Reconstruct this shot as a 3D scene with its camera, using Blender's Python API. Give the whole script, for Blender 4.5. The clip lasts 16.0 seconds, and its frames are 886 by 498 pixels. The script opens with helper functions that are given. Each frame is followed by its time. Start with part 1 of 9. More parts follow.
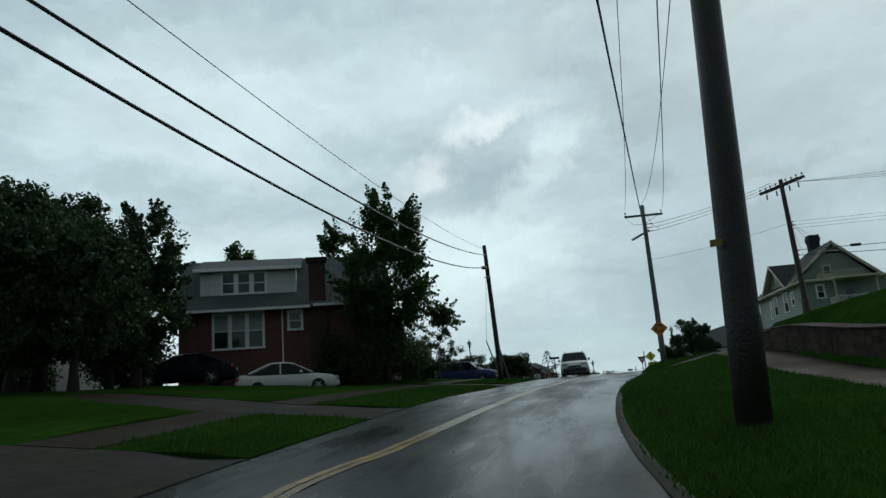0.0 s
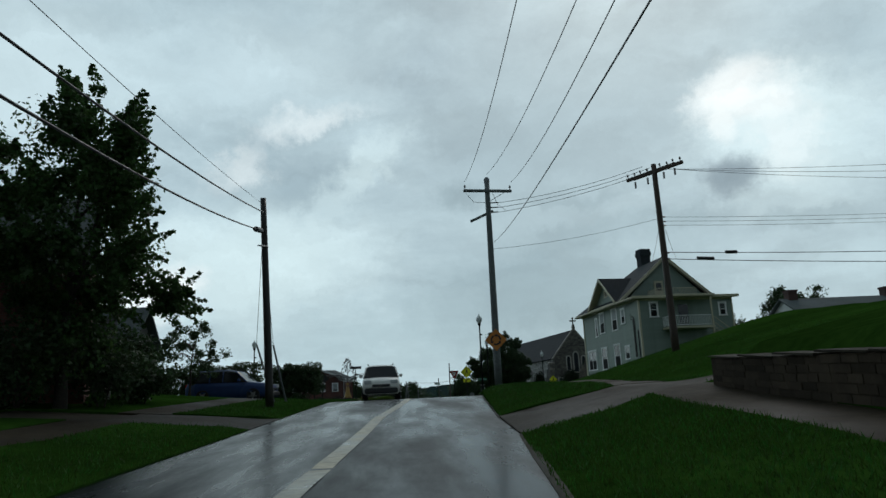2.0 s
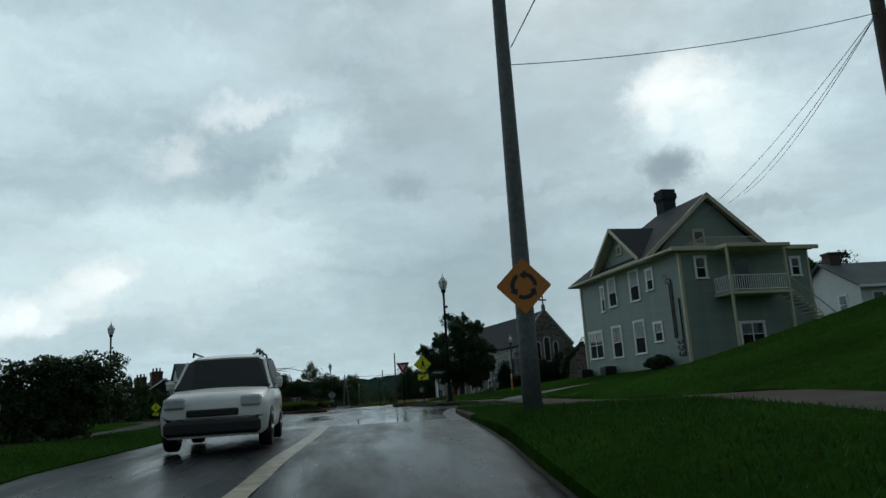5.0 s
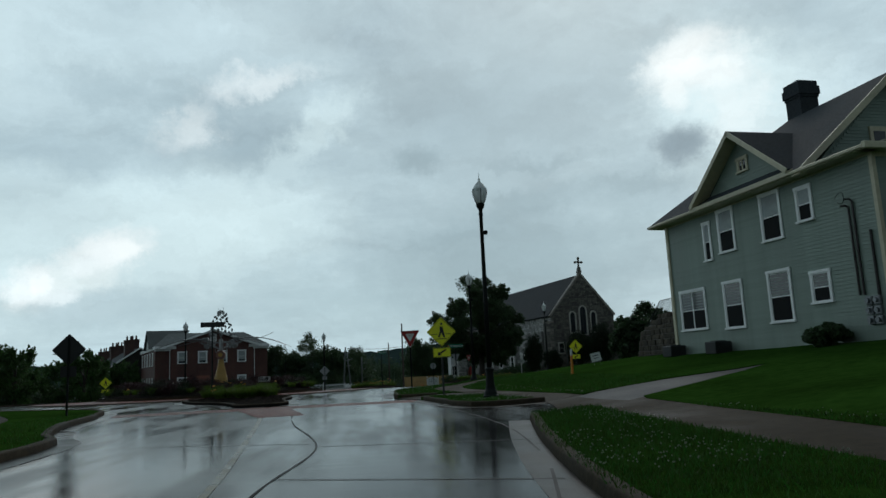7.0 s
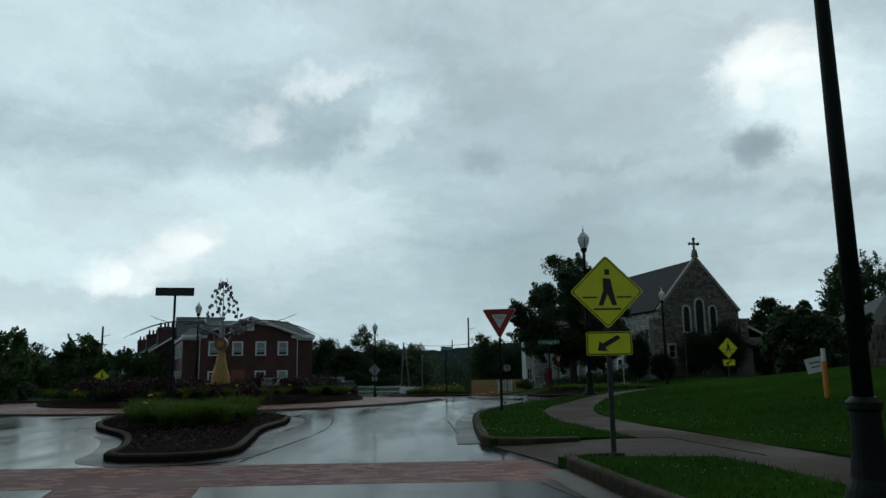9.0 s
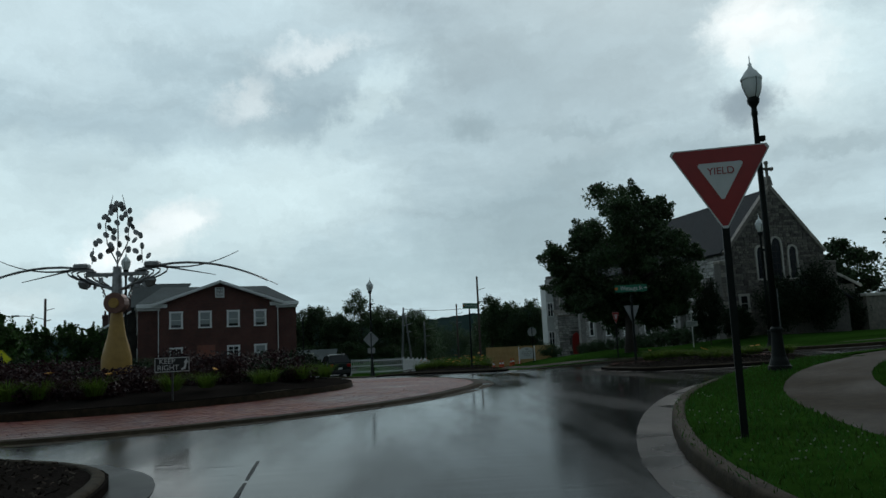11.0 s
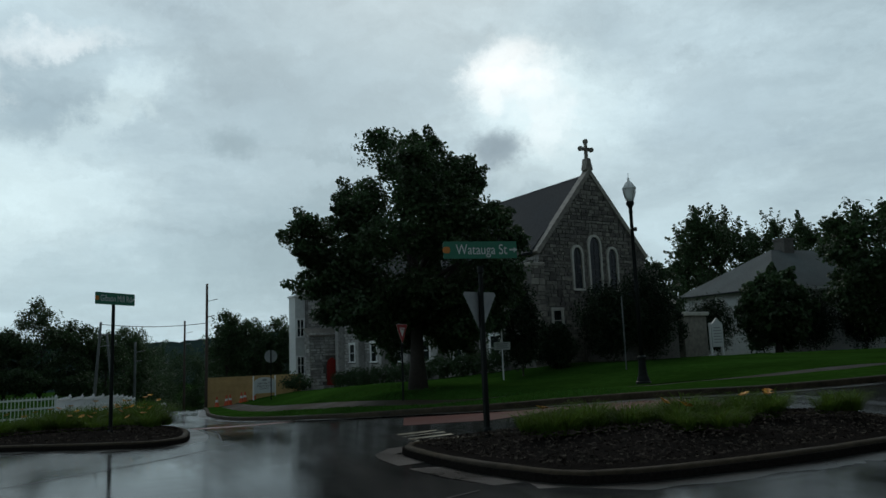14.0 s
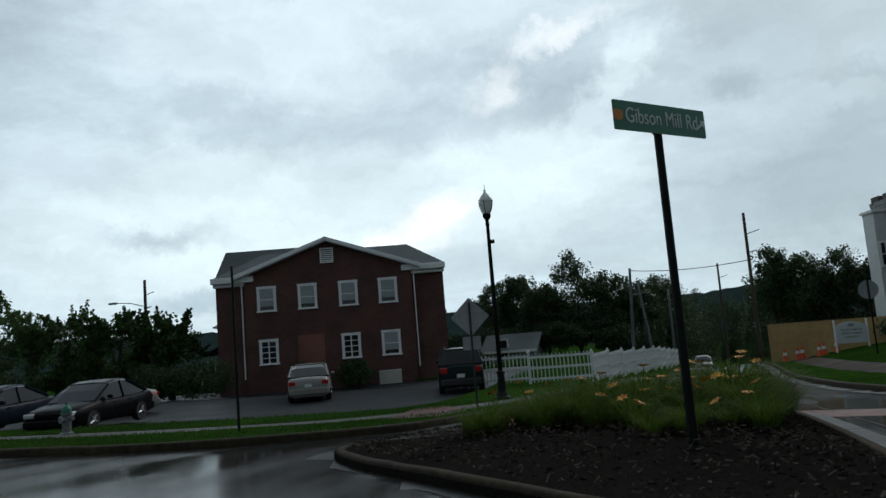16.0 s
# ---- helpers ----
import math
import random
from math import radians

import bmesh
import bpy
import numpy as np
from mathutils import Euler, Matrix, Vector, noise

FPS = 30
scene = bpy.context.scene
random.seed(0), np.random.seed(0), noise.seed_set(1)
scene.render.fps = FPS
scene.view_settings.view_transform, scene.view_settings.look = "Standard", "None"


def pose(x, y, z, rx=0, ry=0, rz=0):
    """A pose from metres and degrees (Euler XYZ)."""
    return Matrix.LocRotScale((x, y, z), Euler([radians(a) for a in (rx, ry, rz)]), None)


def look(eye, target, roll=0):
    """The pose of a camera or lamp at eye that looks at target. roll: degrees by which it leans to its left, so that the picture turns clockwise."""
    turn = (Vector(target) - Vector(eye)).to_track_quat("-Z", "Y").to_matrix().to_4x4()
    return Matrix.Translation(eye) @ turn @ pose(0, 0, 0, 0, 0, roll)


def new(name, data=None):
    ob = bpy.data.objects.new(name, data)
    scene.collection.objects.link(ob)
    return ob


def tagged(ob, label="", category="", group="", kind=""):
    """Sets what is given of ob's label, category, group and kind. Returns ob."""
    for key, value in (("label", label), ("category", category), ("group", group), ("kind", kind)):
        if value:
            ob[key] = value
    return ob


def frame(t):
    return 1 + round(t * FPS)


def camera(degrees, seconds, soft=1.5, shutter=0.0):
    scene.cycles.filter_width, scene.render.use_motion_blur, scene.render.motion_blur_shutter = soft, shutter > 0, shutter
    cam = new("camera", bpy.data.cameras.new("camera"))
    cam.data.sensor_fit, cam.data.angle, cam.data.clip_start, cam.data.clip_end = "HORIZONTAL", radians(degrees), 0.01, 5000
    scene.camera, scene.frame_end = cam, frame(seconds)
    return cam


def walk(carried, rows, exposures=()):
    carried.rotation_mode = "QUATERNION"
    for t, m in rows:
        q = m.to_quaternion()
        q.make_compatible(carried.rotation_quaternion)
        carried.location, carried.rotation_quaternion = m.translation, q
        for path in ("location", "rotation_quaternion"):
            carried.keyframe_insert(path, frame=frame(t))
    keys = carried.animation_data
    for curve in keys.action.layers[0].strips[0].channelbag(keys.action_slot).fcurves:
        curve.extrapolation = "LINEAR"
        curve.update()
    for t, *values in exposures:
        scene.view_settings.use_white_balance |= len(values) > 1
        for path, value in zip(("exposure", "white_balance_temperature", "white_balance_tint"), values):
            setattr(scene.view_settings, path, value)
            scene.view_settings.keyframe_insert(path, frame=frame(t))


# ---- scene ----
cam = camera(63.2, 16.0)
PATH = [
    (0, (0.696, 3.013, -1.513), (0.294, 4.922, -1.075), -4.5),
    (0.5, (0.217, 6.084, -1.155), (-0.052, 8.016, -0.714), -3.5),
    (1, (-0.099, 9.359, -0.835), (-0.239, 11.307, -0.406), -2.5),
    (1.5, (-0.161, 13.201, -0.561), (-0.176, 15.157, -0.143), -2.8),
    (2, (-0.141, 16.364, -0.318), (-0.027, 18.316, 0.102), -2.6),
    (2.5, (0.011, 19.924, -0.103), (0.214, 21.870, 0.310), -3.3),
    (3, (0.240, 23.501, 0.092), (0.478, 25.444, 0.501), -3.7),
    (3.5, (0.453, 26.867, 0.261), (0.706, 28.809, 0.669), -3.7),
    (4, (0.654, 30.444, 0.378), (0.915, 32.387, 0.774), -3.9),
    (4.2, (0.767, 31.876, 0.425), (1.033, 33.818, 0.823), -3.9),
    (6.3, (1.629, 49.092, 1.222), (1.894, 51.042, 1.578), -3.5),
    (6.5, (1.913, 50.7, 1.191), (2.175, 52.651, 1.544), -3.7),
    (7, (2.247, 54.807, 1.175), (2.485, 56.767, 1.492), -2.7),
    (7.5, (2.433, 58.882, 1.292), (2.667, 60.844, 1.601), -2.5),
    (8, (2.63, 62.95, 1.262), (2.832, 64.915, 1.574), -2.6),
    (8.5, (2.689, 66.902, 1.262), (2.819, 68.872, 1.579), -1.9),
    (9, (2.529, 70.796, 1.325), (2.591, 72.769, 1.647), -0.8),
    (9.2, (2.448, 72.471, 1.299), (2.47, 74.452, 1.579), -0.9),
    (11.3, (1.581, 86.565, 1.123), (1.686, 88.548, 1.358), -3.4),
    (11.5, (1.576, 87.55, 1.068), (1.732, 89.526, 1.337), -3.2),
    (12, (1.868, 90.665, 1.107), (2.183, 92.62, 1.389), -2.8),
    (12.5, (2.503, 93.782, 1.068), (3.005, 95.695, 1.369), -2.2),
    (13, (3.286, 96.628, 1.094), (3.959, 98.488, 1.391), -1.4),
    (13.5, (4.279, 99.376, 1.112), (5.037, 101.206, 1.392), -1.9),
    (14, (5.191, 102.13, 1.095), (5.918, 103.972, 1.371), -2.2),
    (14.5, (5.821, 104.857, 1.023), (6.364, 106.766, 1.27), -3.2),
    (15, (5.838, 107.766, 0.962), (6.043, 109.742, 1.193), -3.7),
    (15.5, (5.425, 110.412, 0.829), (5.235, 112.388, 1.073), -4.0),
    (16, (4.258, 113.403, 0.759), (3.636, 115.29, 0.986), -4.6),
]
walk(cam, [(t, look(eye, target, roll)) for t, eye, target, roll in PATH], [(0, 0.12, 6650, 10), (1.5, 0, 6500, 10), (12.5, 0, 6500, 10), (14.5, 0.1, 6550, 13), (15.3, 0.22, 6650, 16), (16, 0.28, 6650, 16)])

# ---- light ----
world = bpy.data.worlds.new("overcast_sky")
scene.world = world
world.use_nodes = True
wn, wl = world.node_tree.nodes, world.node_tree.links
wn.clear()
SUN_AZ, SUN_EL = radians(20), radians(38)


def wnode(kind, **kw):
    n = wn.new(kind)
    for key, value in kw.items():
        n.inputs[key].default_value = value
    return n


def wmath(op, a, b=0.0, clamp=False):
    n = wn.new("ShaderNodeMath")
    n.operation, n.use_clamp = op, clamp
    for i, v in enumerate((a, b)):
        if isinstance(v, (int, float)):
            n.inputs[i].default_value = v
        else:
            wl.new(v, n.inputs[i])
    return n.outputs[0]


def wmix(fac, a, b):
    n = wn.new("ShaderNodeMix")
    n.data_type = "RGBA"
    for i, v in ((0, fac), (6, a), (7, b)):
        if isinstance(v, (int, float, tuple)):
            n.inputs[i].default_value = v
        else:
            wl.new(v, n.inputs[i])
    return n.outputs[2]


def wblob(at, az, el, wide, high, lean=0.0, core=0.25):
    """A soft cloud mass of an elliptic plan, in degrees of bearing and height: 1 at its heart, 0 at its rim."""
    m = wn.new("ShaderNodeMapping")
    m.vector_type = "TEXTURE"
    m.inputs["Location"].default_value, m.inputs["Rotation"].default_value, m.inputs["Scale"].default_value = (az, el, 0), (0, 0, radians(lean)), (wide, high, 1)
    wl.new(at, m.inputs["Vector"])
    d = wn.new("ShaderNodeVectorMath")
    d.operation = "LENGTH"
    wl.new(m.outputs[0], d.inputs[0])
    r = wn.new("ShaderNodeMapRange")
    r.interpolation_type = "SMOOTHSTEP"
    for i, v in enumerate((1.0, core, 0.0, 1.0)):
        r.inputs[i + 1].default_value = v
    wl.new(d.outputs["Value"], r.inputs[0])
    return r.outputs[0]


def bearing(az, el):
    """A direction: az degrees to the right of +y, el degrees up."""
    a, e = radians(az), radians(el)
    return (math.sin(a) * math.cos(e), math.cos(a) * math.cos(e), math.sin(e))


sky_tc = wn.new("ShaderNodeTexCoord")
sky_tex = wn.new("ShaderNodeTexSky")
sky_tex.sky_type, sky_tex.sun_disc = "NISHITA", False
sky_tex.sun_elevation, sky_tex.sun_rotation = SUN_EL, SUN_AZ
sky_tex.dust_density = 4.0
sep = wn.new("ShaderNodeSeparateXYZ")
wl.new(sky_tc.outputs["Generated"], sep.inputs[0])
# cloud layer: the direction laid on a flat sheet far overhead
up = wmath("MAXIMUM", wmath("ADD", sep.outputs[2], 0.14), 0.05)
flat = wn.new("ShaderNodeCombineXYZ")
wl.new(wmath("DIVIDE", sep.outputs[0], up), flat.inputs[0])
wl.new(wmath("DIVIDE", sep.outputs[1], up), flat.inputs[1])
big = wnode("ShaderNodeTexNoise", Scale=0.9, Detail=9.0, Roughness=0.55, Distortion=0.35)
wl.new(flat.outputs[0], big.inputs["Vector"])
fine = wnode("ShaderNodeTexNoise", Scale=3.0, Detail=10.0, Roughness=0.66, Distortion=0.25)
wl.new(flat.outputs[0], fine.inputs["Vector"])


# the sky in degrees of bearing and height, and the same bent by noise, so that cloud edges are torn and not round
degree = 180 / math.pi
chart = wn.new("ShaderNodeCombineXYZ")
wl.new(wmath("MULTIPLY", wmath("ARCTAN2", sep.outputs[0], sep.outputs[1]), degree), chart.inputs[0])
wl.new(wmath("MULTIPLY", wmath("ARCSINE", sep.outputs[2]), degree), chart.inputs[1])


def wbend(source, scale, amount, rough=0.6):
    tex = wnode("ShaderNodeTexNoise", Scale=scale, Detail=7.0, Roughness=rough)
    wl.new(chart.outputs[0], tex.inputs["Vector"])
    mid = wn.new("ShaderNodeVectorMath")
    mid.operation = "MULTIPLY_ADD"
    wl.new(tex.outputs["Color"], mid.inputs[0])
    mid.inputs[1].default_value = (amount, amount * 0.6, 0)
    mid.inputs[2].default_value = (-amount / 2, -amount * 0.3, 0)
    add = wn.new("ShaderNodeVectorMath")
    add.operation = "ADD"
    wl.new(mid.outputs[0], add.inputs[0])
    wl.new(source, add.inputs[1])
    return add.outputs[0]


torn = wbend(wbend(chart.outputs[0], 0.12, 9.0), 0.42, 6.0, 0.72)
crisp = wbend(wbend(chart.outputs[0], 0.5, 3.4, 0.68), 1.5, 1.7, 0.7)
cover = wmath("ADD", wmath("MULTIPLY", big.outputs["Fac"], 0.72), wmath("MULTIPLY", fine.outputs["Fac"], 0.42))
ramp = wn.new("ShaderNodeValToRGB")
wl.new(cover, ramp.inputs[0])
ramp.color_ramp.elements[0].position, ramp.color_ramp.elements[0].color = 0.42, (0.70, 0.85, 0.91, 1)
ramp.color_ramp.elements[1].position, ramp.color_ramp.elements[1].color = 0.74, (0.36, 0.46, 0.52, 1)
mid = ramp.color_ramp.elements.new(0.57)
mid.color = (0.52, 0.645, 0.70, 1)
# paler towards the horizon, where the layer thins
low = wn.new("ShaderNodeMapRange")
low.interpolation_type = "SMOOTHSTEP"
for i, v in enumerate((0.02, 0.40, 0.55, 0.0)):
    low.inputs[i + 1].default_value = v
wl.new(sep.outputs[2], low.inputs[0])
clouds = wmix(low.outputs[0], ramp.outputs[0], (0.63, 0.78, 0.83, 1))
PALE, GREY, SLATE, GLARE = (0.85, 1.0, 1.02, 1), (0.42, 0.54, 0.60, 1), (0.32, 0.43, 0.48, 1), (1.06, 1.10, 1.10, 1)
for az, el, wide, high, lean, colour, amount in (
    (-34, 9, 28, 10, 0, PALE, 0.8),
    (-12, 11, 16, 7, 6, PALE, 0.75),
    (-30, 24, 18, 9, 0, (0.80, 0.94, 0.98, 1), 0.75),
    (-11, 26, 14, 6, 0, (0.74, 0.88, 0.93, 1), 0.65),
    (-1, 5, 12, 4.5, 0, (0.54, 0.69, 0.74, 1), 0.6),
    (12, 20, 16, 9, 0, GREY, 0.75),
    (12, 8, 17, 7, 6, (0.34, 0.46, 0.51, 1), 0.8),
    (13, 12, 18, 13, 0, (0.40, 0.52, 0.575, 1), 0.5),
    (17, 24, 17, 8, 0, (0.43, 0.55, 0.605, 1), 0.35),
    (-23, 16.2, 13, 2.4, -4, (0.52, 0.65, 0.71, 1), 0.6),
    (-34, 16, 7, 2.0, 6, GREY, 0.45),
    (-7.5, 17.3, 6, 3.4, -25, GREY, 0.8),
    (-13, 18.6, 4.5, 2.2, 25, GLARE, 0.5),
    (-3.5, 18, 8, 2.2, 40, PALE, 0.5),
    (-7, 22.4, 6, 1.8, 14, GLARE, 0.55),
    (-19, 21, 7, 2.0, -8, GREY, 0.4),
    (-36, 18.8, 9, 2.4, -6, GREY, 0.45),
    (-40, 8.8, 8, 1.5, -3, GREY, 0.6),
    (-46, 14, 8, 2, 4, (0.56, 0.68, 0.74, 1), 0.55),
    (30.5, 18, 9, 9, 30, PALE, 0.7),
    (27.3, 21.3, 5.0, 4.2, 20, GLARE, 0.9),
    (30.5, 17.5, 3.0, 4.0, 0, GLARE, 0.5),
    (35, 24.5, 8, 4.5, -10, GREY, 0.65),
    (44, 17, 9, 6, 0, (0.48, 0.60, 0.66, 1), 0.7),
    (40, 8, 14, 4, 0, (0.62, 0.77, 0.82, 1), 0.5),
    (14.5, 12.6, 6.5, 1.8, 4, SLATE, 0.55),
    (9, 10.3, 5.5, 1.7, 14, SLATE, 0.45),
    (22, 13.0, 6, 1.5, 2, SLATE, 0.45),
    (15, 15.7, 8, 1.0, 0, SLATE, 0.45),
    (31, 11.5, 6, 1.0, 4, SLATE, 0.4),
):
    clouds = wmix(wmath("MULTIPLY", wblob(torn, az, el, wide, high, lean, 0.1), amount), clouds, colour)
# small ragged scraps, and heaped clouds with crisp heads low in the sky
for az, el, wide, high, lean, colour, amount in (
    (5.0, 16.2, 3.2, 1.6, 0, SLATE, 0.6),
    (26.2, 15.6, 3.3, 2.2, 0, (0.29, 0.38, 0.44, 1), 0.85),
    (-18.6, 9.2, 4.4, 2.2, 20, GLARE, 0.95),
    (-22.6, 6.6, 3.2, 2.3, 0, GLARE, 0.9),
    (-20.0, 7.2, 4.4, 2.4, 20, (0.92, 1.0, 1.0, 1), 0.75),
    (-18.2, 5.0, 7.0, 2.2, 8, (0.52, 0.65, 0.70, 1), 0.75),
    (-30.0, 3.2, 6.0, 1.6, 0, (0.85, 0.95, 0.96, 1), 0.6),
    (-37.0, 3.6, 6.0, 1.3, 0, (0.42, 0.56, 0.62, 1), 0.7),
):
    clouds = wmix(wmath("MULTIPLY", wblob(crisp, az, el, wide, high, lean, 0.3), amount), clouds, colour)
# bright heads of the heaped clouds, torn on a small scale, and the grey of their feet
heads = wbend(wbend(chart.outputs[0], 0.9, 1.5, 0.65), 2.6, 1.0, 0.7)
for az, el, wide, high, lean, colour, amount in (
    (-20.0, 5.2, 4.6, 1.5, 6, (0.60, 0.73, 0.78, 1), 0.7),
    (-18.4, 9.0, 1.9, 1.2, 10, (1.12, 1.16, 1.16, 1), 0.95),
    (-17.2, 9.4, 1.5, 1.0, 0, (1.16, 1.19, 1.18, 1), 0.95),
    (-19.8, 8.1, 1.6, 1.0, 20, (1.05, 1.11, 1.12, 1), 0.9),
    (-22.5, 6.7, 1.0, 1.3, 0, (1.12, 1.16, 1.16, 1), 0.95),
    (-23.7, 5.9, 1.3, 0.9, 0, (1.05, 1.11, 1.12, 1), 0.9),
    (-21.4, 5.9, 1.8, 0.8, 10, (0.98, 1.05, 1.07, 1), 0.8),
    (26.8, 22.0, 3.6, 2.0, 28, (1.16, 1.18, 1.17, 1), 0.6),
    (29.0, 20.6, 3.0, 1.5, -14, (1.12, 1.15, 1.14, 1), 0.55),
    (26.0, 19.4, 1.3, 2.0, 10, (1.10, 1.13, 1.12, 1), 0.5),
    (26.1, 15.8, 1.9, 1.2, 5, (0.27, 0.36, 0.42, 1), 0.7),
):
    clouds = wmix(wmath("MULTIPLY", wblob(heads, az, el, wide, high, lean, 0.35), amount), clouds, colour)
# wisps over all of it
wisp = wnode("ShaderNodeTexNoise", Scale=0.16, Detail=9.0, Roughness=0.62, Distortion=0.5)
stretch = wn.new("ShaderNodeMapping")
stretch.inputs["Scale"].default_value = (0.55, 1.6, 1)
stretch.inputs["Rotation"].default_value = (0, 0, radians(6))
wl.new(torn, stretch.inputs["Vector"])
wl.new(stretch.outputs[0], wisp.inputs["Vector"])
lift = wn.new("ShaderNodeMapRange")
for i, v in enumerate((0.3, 0.7, 0.90, 1.10)):
    lift.inputs[i + 1].default_value = v
wl.new(wisp.outputs["Fac"], lift.inputs[0])
film_of = wn.new("ShaderNodeVectorMath")
film_of.operation = "SCALE"
wl.new(clouds, film_of.inputs[0])
wl.new(lift.outputs[0], film_of.inputs["Scale"])
clouds = film_of.outputs[0]
# added gloom: unseen sky overhead and behind is dimmed, so light comes from ahead
deep = wn.new("ShaderNodeVectorMath")
deep.operation = "DOT_PRODUCT"
wl.new(sky_tc.outputs["Generated"], deep.inputs[0])
deep.inputs[1].default_value = Vector((-0.2, 1.0, -0.35)).normalized()
gloom = wn.new("ShaderNodeMapRange")
gloom.interpolation_type = "SMOOTHSTEP"
for i, v in enumerate((-0.5, 0.55, 0.32, 1.0)):
    gloom.inputs[i + 1].default_value = v
wl.new(deep.outputs["Value"], gloom.inputs[0])
clouds = wmix(gloom.outputs[0], (0.05, 0.06, 0.07, 1), clouds)
tint = wn.new("ShaderNodeMix")
tint.data_type, tint.blend_type = "RGBA", "MULTIPLY"
tint.inputs[0].default_value = 1.0
wl.new(clouds, tint.inputs[6])
tint.inputs[7].default_value = (0.935, 1.0, 1.02, 1)
clouds = tint.outputs[2]
back = wn.new("ShaderNodeBackground")
wl.new(clouds, back.inputs[0])
back.inputs[1].default_value = 0.90
air = wn.new("ShaderNodeBackground")
wl.new(sky_tex.outputs[0], air.inputs[0])
air.inputs[1].default_value = 0.05
veil = wn.new("ShaderNodeMixShader")
veil.inputs[0].default_value = 0.93
wl.new(air.outputs[0], veil.inputs[1])
wl.new(back.outputs[0], veil.inputs[2])
wout = wn.new("ShaderNodeOutputWorld")
wl.new(veil.outputs[0], wout.inputs[0])

sun = new("sun", bpy.data.lights.new("sun", "SUN"))
sun.data.energy, sun.data.angle, sun.data.color = 0.5, radians(25), (1.0, 0.97, 0.93)
sun.matrix_world = look((0, 0, 60), Vector((0, 0, 60)) - Vector(bearing(20, 38)))

# ---- materials ----
def mat(name, base, base2=None, scale=6.0, rough=0.7, rough2=None, bump=0.0, bump_scale=None, metal=0.0, spec=0.5, vary=0.0, big=0.25, big_scale=0.35, alpha=None):
    """Two tones in grain, a slow stain over them, roughness that follows the grain, and fine relief."""
    m = bpy.data.materials.new(name)
    m.use_nodes = True
    n, l = m.node_tree.nodes, m.node_tree.links
    b = n["Principled BSDF"]
    tc = n.new("ShaderNodeTexCoord")
    grain = n.new("ShaderNodeTexNoise")
    grain.inputs["Scale"].default_value, grain.inputs["Detail"].default_value, grain.inputs["Roughness"].default_value = scale, 6, 0.6
    l.new(tc.outputs["Object"], grain.inputs["Vector"])
    mix = n.new("ShaderNodeMix")
    mix.data_type = "RGBA"
    base2 = base2 or tuple(c * 0.72 for c in base)
    mix.inputs[6].default_value, mix.inputs[7].default_value = (*base, 1), (*base2, 1)
    ramp = n.new("ShaderNodeMapRange")
    ramp.inputs[1].default_value, ramp.inputs[2].default_value = 0.32, 0.68
    l.new(grain.outputs["Fac"], ramp.inputs[0])
    l.new(ramp.outputs[0], mix.inputs[0])
    stain = n.new("ShaderNodeTexNoise")
    stain.inputs["Scale"].default_value, stain.inputs["Detail"].default_value = big_scale, 4
    l.new(tc.outputs["Object"], stain.inputs["Vector"])
    span = n.new("ShaderNodeMapRange")
    for i, v in enumerate((0.3, 0.7, 1 - big, 1 + big)):
        span.inputs[i + 1].default_value = v
    l.new(stain.outputs["Fac"], span.inputs[0])
    hsv = n.new("ShaderNodeHueSaturation")
    l.new(mix.outputs[2], hsv.inputs["Color"])
    value = span.outputs[0]
    if vary:
        info = n.new("ShaderNodeObjectInfo")
        rnd = n.new("ShaderNodeMapRange")
        rnd.inputs[3].default_value, rnd.inputs[4].default_value = 1 - vary, 1 + vary
        l.new(info.outputs["Random"], rnd.inputs[0])
        mul = n.new("ShaderNodeMath")
        mul.operation = "MULTIPLY"
        l.new(value, mul.inputs[0])
        l.new(rnd.outputs[0], mul.inputs[1])
        value = mul.outputs[0]
    l.new(value, hsv.inputs["Value"])
    l.new(hsv.outputs[0], b.inputs["Base Color"])
    rr = n.new("ShaderNodeMapRange")
    rr.inputs[1].default_value, rr.inputs[2].default_value = 0.3, 0.7
    rr.inputs[3].default_value, rr.inputs[4].default_value = rough, rough if rough2 is None else rough2
    l.new(stain.outputs["Fac"], rr.inputs[0])
    l.new(rr.outputs[0], b.inputs["Roughness"])
    b.inputs["Metallic"].default_value = metal
    b.inputs["Specular IOR Level"].default_value = spec
    if bump:
        bn = n.new("ShaderNodeBump")
        bn.inputs["Strength"].default_value, bn.inputs["Distance"].default_value = bump, 0.02
        src = grain
        if bump_scale:
            src = n.new("ShaderNodeTexNoise")
            src.inputs["Scale"].default_value, src.inputs["Detail"].default_value = bump_scale, 5
            l.new(tc.outputs["Object"], src.inputs["Vector"])
        l.new(src.outputs["Fac"], bn.inputs["Height"])
        l.new(bn.outputs[0], b.inputs["Normal"])
    return m


